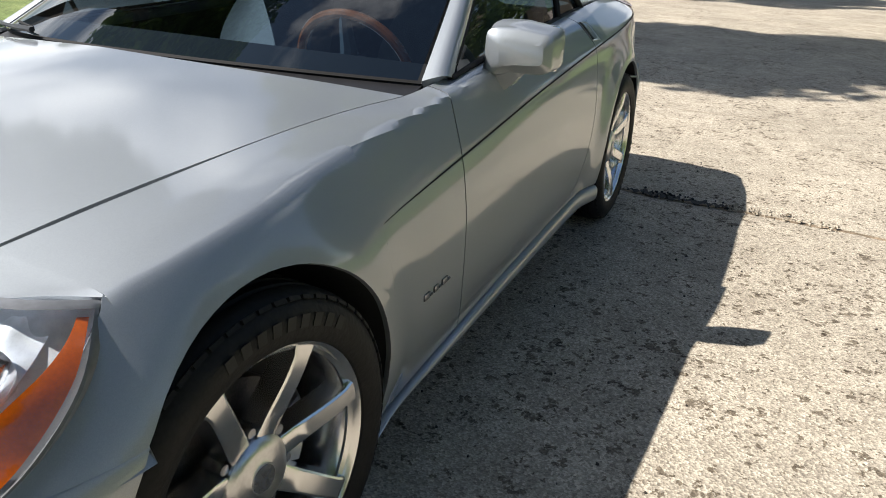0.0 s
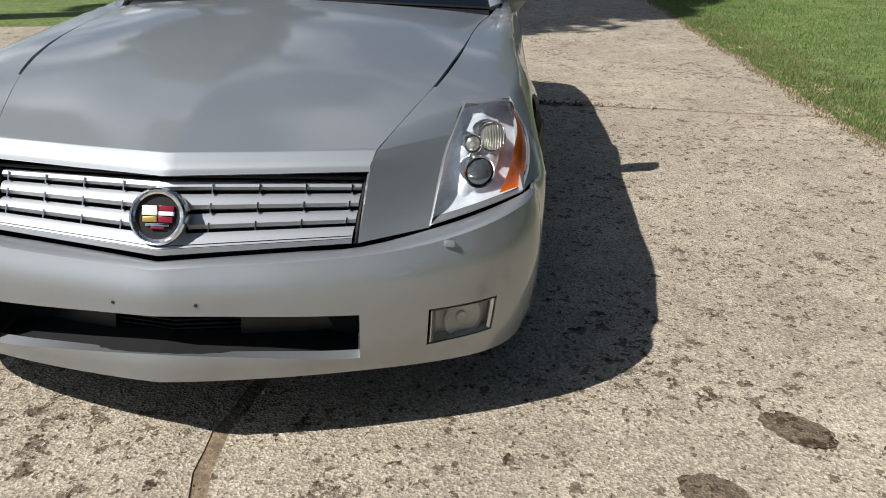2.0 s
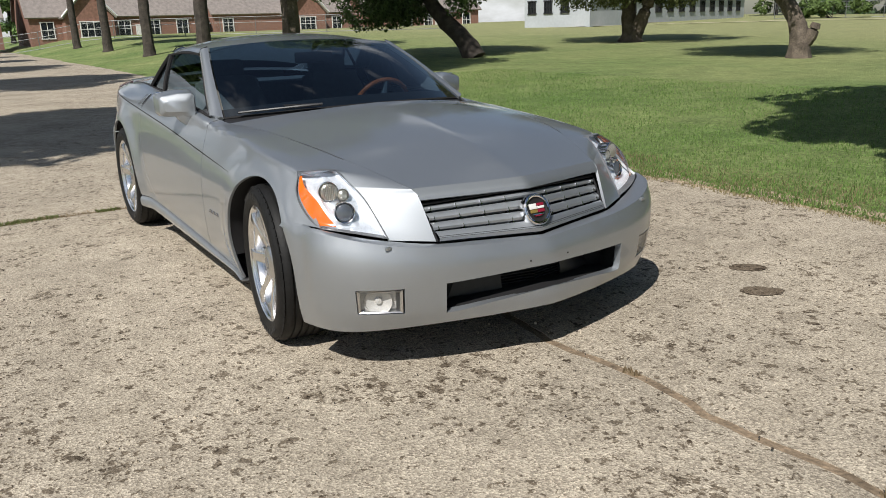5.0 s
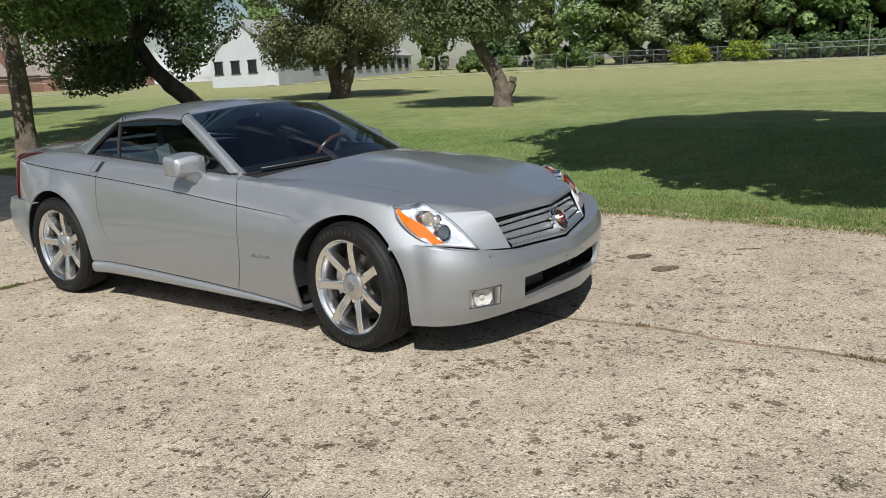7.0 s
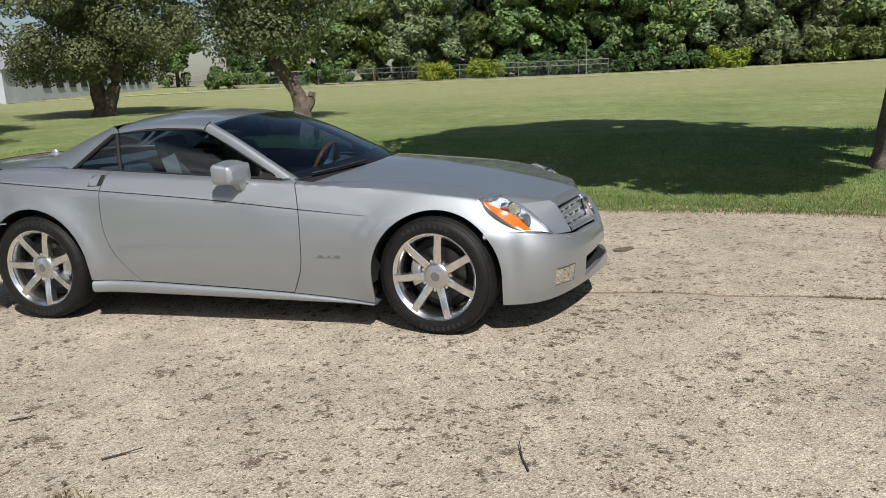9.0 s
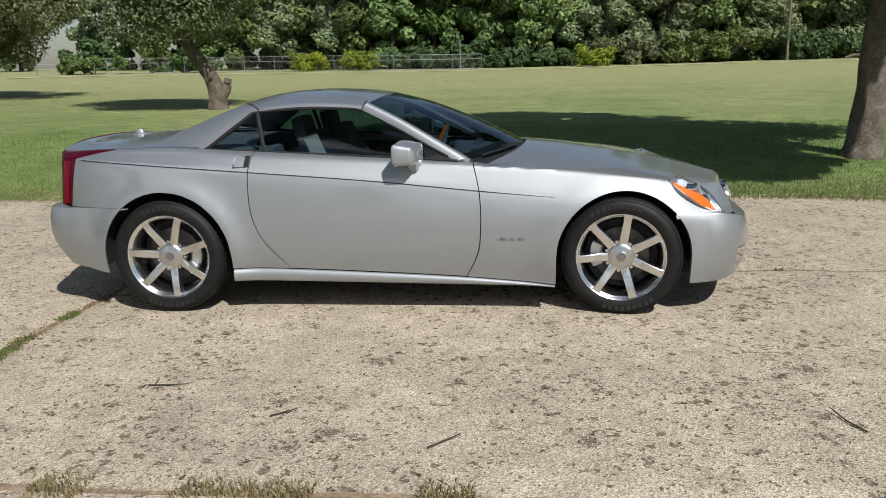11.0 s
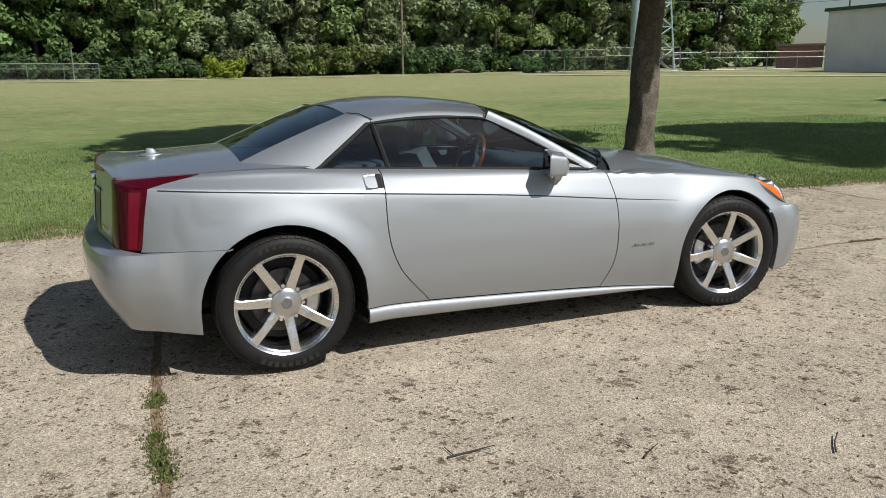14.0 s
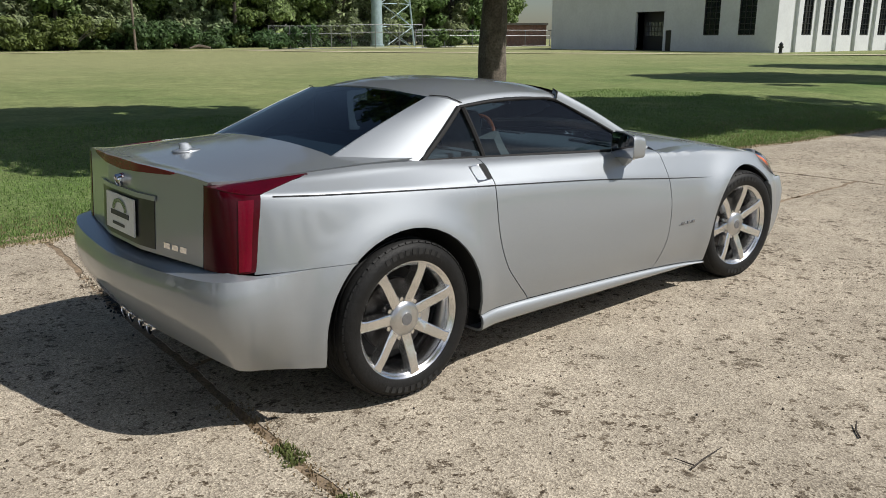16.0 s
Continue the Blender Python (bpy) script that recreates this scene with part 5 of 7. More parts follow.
def section(x):
    """The car's side at x, as points (y, z) from the inner top edge down to the sill."""
    yt, zt, ys, zs, yc, y55, y35, y20 = table(SIDE, x)
    k = smooth01(0.45, 0.60, x)
    yt = lerp(yt, hood_edge(x) + 0.0010, k)
    zt = lerp(zt, top_z(x, yt), k)
    zc = crease_z(x)
    mid = (lerp(yt, ys, 0.6), lerp(zt, zs, 0.42))
    q = lerp(0.60, 0.22, smooth01(0.1, 0.8, x))
    K = [(yt, zt), mid, (lerp(ys, mid[0], q), lerp(zs, mid[1], q)), (ys, zs), (lerp(ys, yc, q), lerp(zs, zc, q)), (yc, zc), (lerp(yc, y55, 0.62), lerp(zc, 0.55, 0.5)), (y55, 0.55), (y35, 0.35), (y20, 0.20), (y20 - 0.03, 0.12)]
    out = K
    for _ in range(3):
        # corner cutting, which rounds without overshoot
        cut = [out[0]]
        for a, b in zip(out, out[1:]):
            cut += [(lerp(a[0], b[0], 0.25), lerp(a[1], b[1], 0.25)), (lerp(a[0], b[0], 0.75), lerp(a[1], b[1], 0.75))]
        out = cut + [out[-1]]
    r = []
    for y, z in out:
        # soft flare over the wheel arches
        for xw in (AXLE, -AXLE):
            d = math.hypot(x - xw, z - WHEEL_Z)
            y += (0.018 if xw > 0 else 0.024) * math.exp(-((d - 0.40) / (0.10 if xw > 0 else 0.085)) ** 2)
        r.append((y, z))
    return r


def on_side(x, zbot, v, ztop=None):
    """A point on the side: v runs from zbot up to the top edge (or ztop)."""
    S = section(x)
    if ztop is not None:
        z = lerp(zbot, ztop, v)
        for (ya, za), (yb, zb) in zip(S, S[1:]):
            if za >= z >= zb:
                t = (za - z) / max(za - zb, 1e-9)
                return Vector((x, lerp(ya, yb, t), z))
        return Vector((x, S[-1][0], z))
    pts = []
    for (ya, za), (yb, zb) in zip(S, S[1:]):
        pts.append((ya, za))
        if za >= zbot >= zb:
            t = (za - zbot) / max(za - zb, 1e-9)
            pts.append((lerp(ya, yb, t), zbot))
            break
    ln = [0.0]
    for a, b in zip(pts, pts[1:]):
        ln.append(ln[-1] + math.hypot(a[0] - b[0], a[1] - b[1]))
    want = ln[-1] * (1 - v)
    for i in range(len(pts) - 1):
        if ln[i + 1] >= want - 1e-9:
            t = (want - ln[i]) / max(ln[i + 1] - ln[i], 1e-9)
            return Vector((x, lerp(pts[i][0], pts[i + 1][0], t), lerp(pts[i][1], pts[i + 1][1], t)))
    return Vector((x, *pts[-1]))


def side_panel(xa, xb, zbot, nu, nv, us=None, ztop=None):
    """xa, xb: the front and rear edges as functions of z; zbot: the lower edge as a function of x."""
    def f(u, v):
        z = lerp(0.25, 0.9, v)
        for _ in range(4):
            x = lerp(xa(z), xb(z), u)
            p = on_side(x, zbot(x), v, ztop(x) if ztop else None)
            z = p.z
        return p
    return grid(f, nu, nv, us=us)


def door_front(z):
    return table([(0.10, 0.40), (0.20, 0.438), (0.25, 0.467), (0.374, 0.520), (0.54, 0.536), (0.70, 0.530), (0.80, 0.511), (0.885, 0.486), (1.0, 0.435)], z)[0]


def door_rear(z):
    return table([(0.15, -0.53), (0.27, -0.60), (0.365, -0.685), (0.46, -0.76), (0.60, -0.811), (0.79, -0.824), (0.95, -0.815), (1.05, -0.81)], z)[0]


def sill_top(x):
    return table([(-1.0, 0.275), (-0.62, 0.268), (0.43, 0.216), (0.98, 0.166)], x)[0]


RA_F, RA_R = 0.379, 0.400


def arch_front(x):
    d = x - AXLE
    return WHEEL_Z + math.sqrt(max(RA_F ** 2 - d * d, 0.0))


def arch_rear(x):
    d = x + AXLE
    return WHEEL_Z + math.sqrt(max(RA_R ** 2 - d * d, 0.0))


def lamp_edge_z(x):
    """The height of the headlight's rear edge at x."""
    return table([(1.55, 0.790), (1.588, 0.754), (1.655, 0.700), (1.755, 0.640), (1.845, 0.588), (1.95, 0.53)], x)[0] + 0.004


GAPW = 0.0028
ARCH_U = [0, 0.012, 0.03, 0.06, 0.10, 0.15, 0.2, 0.26, 0.32, 0.38, 0.44, 0.5, 0.56, 0.62, 0.68, 0.74, 0.80, 0.86, 0.91, 0.95, 0.98, 1]


def fender():
    xs = AXLE - RA_F
    a = side_panel(lambda z: xs, lambda z: door_front(z) + GAPW, lambda x: sill_top(x) + 0.002, 40, 44)
    fore = 1.5805
    b = side_panel(lambda z: xs, lambda z: fore, lambda x: arch_front(x), 40, 34, us=[0.62 * u for u in ARCH_U[:11]] + [lerp(0.62 * 0.44, 1, i / 14) for i in range(1, 15)])

    def low(u, v):
        x = lerp(fore, 1.848, u)
        zt = max(lamp_edge_z(x), 0.5885)
        return on_side(x, min(max(arch_front(x), 0.588), zt), v, zt)
    c = grid(low, 16, 10)
    out = a
    for q in (b, c):
        outward(q)
        join(out, q)
    outward(out)
    return out


def outward(bm):
    """Turns a left-hand sheet so that its normals face out of the car."""
    bm.normal_update()
    s = sum(f.normal.y * f.calc_area() + f.normal.z * 0.3 * f.calc_area() for f in bm.faces)
    if s < 0:
        bmesh.ops.reverse_faces(bm, faces=bm.faces[:])
    return bm


def join(a, b):
    me = bpy.data.meshes.new("tmp")
    b.to_mesh(me)
    b.free()
    a.from_mesh(me)
    bpy.data.meshes.remove(me)
    return a


def quarter():
    xs = -AXLE + RA_R
    a = side_panel(lambda z: door_rear(z) - GAPW, lambda z: xs, lambda x: sill_top(x) + 0.002, 10, 40)
    end = lambda z: table([(0.60, -1.985), (0.66, -1.970), (0.80, -1.948), (0.922, -1.924), (0.942, -1.88), (0.972, -1.700), (1.0, -1.69)], z)[0]
    b = side_panel(lambda z: xs, end, lambda x: max(arch_rear(x), 0.642) if x < -AXLE else arch_rear(x), 40, 40, us=sorted(ARCH_U + [0.60, 0.628, 0.634, 0.638, 0.641, 0.645, 0.652]))
    return outward(join(a, b))


def one(name, bm, mat, label="", t=0.012, up=True):
    bm.normal_update()
    if up and sum(f.normal.z * f.calc_area() for f in bm.faces) < 0:
        bmesh.ops.reverse_faces(bm, faces=bm.faces[:])
    if t:
        thick(bm, t)
    return part(name, bm, mat, car, label)


def nose_strip():
    """The painted strip between hood, headlight and grille."""
    def f(u, v):
        def edge(x, down=0.0):
            return (x, hood_edge(x), top_z(x, hood_edge(x)) - down)
        if u <= 0.5:
            k = u * 2
            a = curve([edge(1.58), edge(1.70), edge(1.82), edge(1.932)], k)
            b = curve([(1.580, 0.795, 0.757), (1.630, 0.722, 0.764), (1.690, 0.662, 0.758), (1.778, 0.646, 0.708)], k)
        else:
            k = u * 2 - 1
            a = curve([edge(1.932), edge(1.972, 0.006), (2.052, 0.442, 0.512)], k)
            b = curve([(1.778, 0.646, 0.708), (1.868, 0.624, 0.632), (1.972, 0.603, 0.527)], k)
        p = Vector(a).lerp(Vector(b), v)
        y0 = lerp(hood_edge(1.58), 0.795, v)
        S = section(1.58)
        z0 = S[0][1]
        for (ya, za), (yb, zb) in zip(S, S[1:]):
            if ya <= y0 <= yb:
                z0 = lerp(za, zb, (y0 - ya) / max(yb - ya, 1e-6))
                break
        straight = lerp(top_z(1.58, hood_edge(1.58)), 0.757, v)
        p.z += (z0 - straight) * max(0, 1 - u * 3.6) ** 1.5
        return p
    bm = grid(f, 30, 12, us=[i / 32 for i in range(16)] + [0.49, 0.5, 0.51] + [0.5 + i / 32 for i in range(1, 17)])
    bm.normal_update()
    if sum(q.normal.z for q in bm.faces) < 0:
        bmesh.ops.reverse_faces(bm, faces=bm.faces[:])
    return bm


both("front_fender", lambda: join(fender(), nose_strip()), PAINT)
both("rear_quarter", quarter, PAINT)
doors = both("door", lambda: outward(side_panel(lambda z: door_front(z) - GAPW, lambda z: door_rear(z) + GAPW, lambda x: sill_top(x) + 0.004, 40, 40)), PAINT)


def crease_line():
    """The dark shoulder-line groove."""
    bm = bmesh.new()
    rows = []
    n = 90
    for i in range(n + 1):
        x = lerp(0.955, -1.88, i / n)
        z = crease_z(x)
        w = 0.0022 * min(1, 6 * i / n + 0.1)
        p, q = on_side(x, z + w, 0, z + w), on_side(x, z - w, 0, z - w)
        rows.append((bm.verts.new((p.x, p.y + 0.0012, p.z)), bm.verts.new((q.x, q.y + 0.0024, q.z))))
    for a, b in zip(rows, rows[1:]):
        bm.faces.new((a[0], a[1], b[1], b[0]))
    bmesh.ops.recalc_face_normals(bm, faces=bm.faces[:])
    return outward(bm)


both("shoulder_groove", crease_line, GAP, t=0)


def sill():
    def f(u, v):
        x = lerp(-AXLE + RA_R + 0.005, AXLE - RA_F - 0.005, u)
        zt = sill_top(x) - 0.003
        zb = lerp(0.188, 0.152, u)
        prof = [(-0.004, 0.0), (0.010, 0.12), (0.016, 0.45), (0.004, 0.85), (-0.04, 1.0), (-0.12, 1.02)]
        o, k = curve(prof, v)
        y = on_side(x, zt, 0, zt).y
        return Vector((x, y + o, lerp(zt, zb, k)))
    return outward(grid(f, 40, 14))


both("rocker_sill", sill, PAINT)

# hood
def hood():
    def f(u, v):
        w = lerp(-1, 1, v)
        xr = lerp(0.80, 0.575, abs(w) ** 2.2)
        xf = 2.064 - 0.092 * abs(w)
        xl = LIP - 0.196 * abs(w) * (hood_edge(1.95) - 0.004)
        x = lerp(xr, xl, u / 0.9) if u < 0.9 else lerp(xl, xf, (u - 0.9) / 0.1)
        y = w * (hood_edge(x) - 0.0018)
        z = top_z(x, y)
        z -= 0.010 * smooth01(0.985, 1.0, u)
        return Vector((x, y, z))
    return grid(f, 46, 40, us=[0.9 * i / 36 for i in range(36)] + [0.892, 0.898, 0.9, 0.904, 0.92, 0.95, 0.98, 0.99, 0.996, 1.0])


one("hood", hood(), PAINT, "silver hood with soft cloud reflections")


# front bumper
FB = [(2.188, 0.0), (2.168, 0.15), (2.148, 0.30), (2.120, 0.45), (2.078, 0.60), (2.012, 0.735), (1.925, 0.825), (1.82, 0.872), (1.73, 0.888), (1.65, 0.894)]


def fb_s(y):
    lo, hi = 0.0, 0.7
    for _ in range(40):
        m = (lo + hi) / 2
        lo, hi = (m, hi) if curve(FB, m)[1] < y else (lo, m)
    return lo


def fb_levels(y, s):
    zt = table([(0, 0.482), (0.45, 0.506), (0.60, 0.523), (0.735, 0.550), (0.83, 0.574), (0.90, 0.588)], y)[0]
    zb = table([(0, 0.214), (0.45, 0.204), (0.75, 0.190), (0.88, 0.182), (0.9, 0.182)], y)[0]
    za = table([(0, 0.288), (0.25, 0.268), (0.45, 0.247), (0.60, 0.262), (0.76, 0.268), (0.9, 0.27)], y)[0]
    zo = table([(0, 0.378), (0.45, 0.368), (0.60, 0.366), (0.76, 0.368), (0.9, 0.37)], y)[0]
    return zb, za, zo, zt


def fb_point(s, v):
    """v: 0 to 1 bottom lip, 1 to 2 the openings' band, 2 to 3 up to the top edge."""
    x, y = curve(FB, s)
    x2, y2 = curve(FB, min(1, s + 0.01))
    x1, y1 = curve(FB, max(0, s - 0.01))
    n = Vector((y2 - y1, -(x2 - x1), 0)).normalized()
    zb, za, zo, zt = fb_levels(y, s)
    if v > 3:
        # painted shelf that rolls in to grille and lamps
        e = fb_point(s, 3)
        inner = Vector(curve([(2.146, 0.0, 0.486), (2.112, 0.15, 0.491), (2.084, 0.30, 0.497), (2.055, 0.45, 0.504), (1.986, 0.602, 0.526), (1.930, 0.717, 0.551), (1.862, 0.822, 0.581), (1.80, 0.850, 0.586), (1.72, 0.870, 0.587), (1.645, 0.880, 0.587)], s))
        if s > 0.76:
            inner = e + Vector((-0.004, -0.012, 0.0))
        k = v - 3
        p = e.lerp(inner, k)
        p.z += 0.006 * math.sin(math.pi * k)
        return p
    z = lerp(zb, za, v) if v < 1 else lerp(za, zo, v - 1) if v < 2 else lerp(zo, zt, v - 2)
    f = (z - zb) / (zt - zb)
    mid = 1 - smooth01(0.0, 0.75, y)
    off = curve([(-0.030 + 0.062 * mid,), (-0.004 + 0.040 * mid,), (0.010 + 0.012 * mid,), (0.018,), (0.016,), (-0.004,)], f)[0]
    p = Vector((x, y, z)) + n * off
    if s < 1e-6:
        p.y = 0.0
    if s > 0.72:
        k = ((s - 0.72) / 0.28) ** 1.5
        xa = AXLE + math.sqrt(max(RA_F ** 2 - (max(z, WHEEL_Z) - WHEEL_Z) ** 2, 0)) + 0.002
        p.x += (xa - 1.652) * k
        p.y = lerp(p.y, on_side(p.x, p.z, 0, p.z).y, smooth01(0.72, 0.86, s))
    return p


def front_bumper():
    bm = None
    ya, yb = fb_s(0.605), fb_s(0.762)
    yi = fb_s(0.45)
    half = [yi * i / 10 for i in range(11)] + [lerp(yi, ya, i / 3) for i in range(1, 4)] + [lerp(ya, yb, i / 4) for i in range(1, 5)] + [lerp(yb, 1, i / 14) for i in range(1, 15)]
    vs = [0, 0.12, 0.3, 0.5, 0.75, 1, 1.25, 1.5, 1.75, 2, 2.1, 2.25, 2.4, 2.55, 2.7, 2.82, 2.92, 2.97, 3, 3.15, 3.5, 4]

    def skip(i, j):
        sm = (half[i] + half[i + 1]) / 2
        return 1 < (vs[j] + vs[j + 1]) / 2 < 2 and (sm < yi or ya < sm < yb)
    a = grid(fb_point, 1, 1, us=half, vs=vs, skip=skip)
    b = grid(fb_point, 1, 1, us=half, vs=vs, skip=skip)
    for v in b.verts:
        v.co.y = -v.co.y
    bmesh.ops.reverse_faces(b, faces=b.faces[:])
    join(a, b)
    bmesh.ops.remove_doubles(a, verts=a.verts, dist=1e-5)
    a.normal_update()
    if sum(f.normal.x * f.calc_area() for f in a.faces) < 0:
        bmesh.ops.reverse_faces(a, faces=a.faces[:])
    return a


one("front_bumper", front_bumper(), PAINT, t=0.03, up=False)


def intake():
    """The black lower air opening: back plate, side ducts and fine grille bars."""
    bm = bmesh.new()
    box(bm, (1.98, 0, 0.31), (0.02, 0.96, 0.19))
    body = part("lower_intake", bm, GAP, car, "black lower air intake with fine bars", smooth=False)
    for sg in SIDES:
        bm = bmesh.new()
        box(bm, (2.03, sg * 0.465, 0.31), (0.12, 0.02, 0.19))
        part("end_wall", bm, GAP, body, smooth=False)
    for sg in SIDES:
        bm = bmesh.new()
        def floor(u, v, sg=sg):
            p = fb_point(lerp(0, fb_s(0.45), u), 0.97)
            return Vector((lerp(p.x - 0.004, 1.96, v), sg * p.y, p.z))
        join(bm, grid(floor, 12, 2))
        part("intake_floor", bm, GAP, body, smooth=False)
        bm = bmesh.new()
        def ceiling(u, v, sg=sg):
            p = fb_point(lerp(0, fb_s(0.45), u), 2.03)
            return Vector((lerp(p.x - 0.004, 1.96, v), sg * p.y, p.z))
        join(bm, grid(ceiling, 12, 2))
        part("intake_roof", bm, GAP, body, smooth=False)
    for sg in SIDES:
        bm = bmesh.new()
        def f(u, v, sg=sg):
            y = lerp(0.155, 0.44, u)
            return Vector((2.085 - 0.10 * u - 0.02 * v, sg * y, lerp(0.262, 0.372, v)))
        b2 = grid(f, 4, 3)
        join(bm, b2)
        bmesh.ops.recalc_face_normals(bm, faces=bm.faces[:])
        part("duct_panel", thick(bm, 0.008), TRIM, body)
    for k in range(9):
        bm = bmesh.new()
        z = 0.275 + 0.0115 * k
        for sg in SIDES:
            tube(bm, [(2.095, 0, z), (2.068, sg * 0.155, z)], 0.0022, 5)
        part("grille_bar", bm, BLACK, body)
    return body


intake()


def fog_lamp(sg):
    ya, yb = fb_s(0.609), fb_s(0.758)

    def edge(s, v, back=0.0):
        p = fb_point(s, v)
        return Vector((p.x - back, sg * p.y, p.z))
    bm = bmesh.new()
    rim = []
    loop = [(lerp(ya, yb, i / 6), 1.04) for i in range(6)] + [(yb, lerp(1.04, 1.96, i / 4)) for i in range(4)] + [(lerp(yb, ya, i / 6), 1.96) for i in range(6)] + [(ya, lerp(1.96, 1.04, i / 4)) for i in range(4)]
    c = sum((edge(s, v) for s, v in loop), Vector()) / len(loop)
    rings = []
    for grow, back in ((1.0, 0.004), (0.97, 0.0), (0.86, 0.004), (0.84, 0.03)):
        rings.append([bm.verts.new((edge(s, v) - c) * grow + c - Vector((back, 0, 0))) for s, v in loop])
    n = len(loop)
    for a, b in zip(rings, rings[1:]):
        for k in range(n):
            bm.faces.new((a[k], a[(k + 1) % n], b[(k + 1) % n], b[k]))
    bmesh.ops.recalc_face_normals(bm, faces=bm.faces[:])
    lamp = part("fog_lamp", bm, SATIN, car, "rectangular fog lamp in a bright rim")
    bm = bmesh.new()
    bm.faces.new([bm.verts.new((edge(s, v) - c) * 0.92 + c - Vector((0.034, 0, 0))) for s, v in loop])
    part("lamp_bowl", bm, FOG_IN, lamp)
    bm = bmesh.new()
    d = (edge(yb, 1.5) - edge(ya, 1.5)).normalized()
    up = Vector((0, 0, 1))
    nrm = d.cross(up)
    if nrm.x < 0:
        nrm = -nrm
    prev = None
    for r, h in ((0.052, 0.004), (0.050, -0.004), (0.036, -0.010), (0.014, -0.013), (0.012, -0.004), (0.001, -0.002)):
        ring = [bm.verts.new(c - Vector((0.016, 0, 0)) + (d * math.cos(6.2832 * k / 28) + up * math.sin(6.2832 * k / 28)) * r + nrm * h) for k in range(28)]
        if prev:
            for k in range(28):
                bm.faces.new((prev[k], prev[(k + 1) % 28], ring[(k + 1) % 28], ring[k]))
        prev = ring
    bmesh.ops.recalc_face_normals(bm, faces=bm.faces[:])
    part("reflector", bm, FOG_IN, lamp)
    bm = bmesh.new()
    bm.faces.new([bm.verts.new((edge(s, v) - c) * 0.95 + c + Vector((-0.001, 0, 0))) for s, v in loop])
    gl = part("lens", bm, LENS, lamp)
    gl.visible_shadow = False
    return lamp


for sg in SIDES:
    fog_lamp(sg)


# grille
def grille_point(w, v, out=0.0):
    """w: -1 to 1 across, v: 0 bottom to 1 top."""
    a = abs(w)
    top = Vector((2.050 - 0.090 * a, 0.447 * w, 0.655 - 0.018 * a))
    bot = Vector((2.140 - 0.092 * a, 0.432 * w, 0.497 + 0.012 * a))
    p = bot.lerp(top, v)
    return p + Vector((out, 0, out * 0.5))


def grille():
    bm = grid(lambda u, v: grille_point(lerp(-1, 1, u), v, -0.05), 12, 4)
    bm.normal_update()
    g = part("grille", bm, GAP, car, "bright horizontal grille bars with a round emblem")
    spec = ((0.0, 0.27, 0.004, "lower_bar"), (0.325, 0.53, -0.006, "bar"), (0.585, 0.79, -0.006, "bar"), (0.845, 0.985, -0.008, "bar"))
    for v0, v1, o, nm in spec:
        def f(u, k):
            w = lerp(-0.985, 0.985, u)
            prof = [(v0, -0.03), (v0, 0.0), (lerp(v0, v1, 0.25), 0.006), (lerp(v0, v1, 0.7), 0.004), (v1, -0.004), (v1, -0.03)]
            v, q = prof[round(k * 5)]
            return grille_point(w, v, o + q)
        bm = grid(f, 24, 5)
        bmesh.ops.recalc_face_normals(bm, faces=bm.faces[:])
        part(nm, bm, PAINT, g)
    for k in (0.075, 0.115):
        bm = bmesh.new()
        tube(bm, [grille_point(w / 12 * 0.98, k, 0.0095) for w in range(-12, 13)], 0.0011, 5)
        part("groove", bm, TRIM, g)
    for v0, v1 in ((0.27, 0.325), (0.53, 0.585), (0.79, 0.845)):
        for k in range(-4, 5):
            w = k * 0.235
            if abs(w) > 0.97 or abs(w) < 0.12:
                continue
            bm = bmesh.new()
            p, q = grille_point(w, v0 - 0.02, 0.0), grille_point(w, v1 + 0.02, -0.004)
            m = (p + q) / 2
            box(bm, (0, 0, 0), (0.030, 0.0032, (q - p).length * 1.25), m=Matrix.Translation(m - Vector((0.014, 0, 0))) @ Matrix.Rotation(-0.5, 4, "Y"))
            part("fin", bm, CHROME, g, smooth=False)
    bm = bmesh.new()
    pts = [grille_point(w / 8, 1.03, 0.0) for w in range(-8, 9)]
    tube(bm, pts, 0.005, 6)
    part("upper_edge", bm, GAP, g)
    for sg in SIDES:
        bm = bmesh.new()
        tube(bm, [grille_point(sg * 1.0, 0, 0), grille_point(sg * 1.0, 1.0, -0.004)], 0.0045, 6)
        part("side_edge", bm, GAP, g)
    return g


grille()


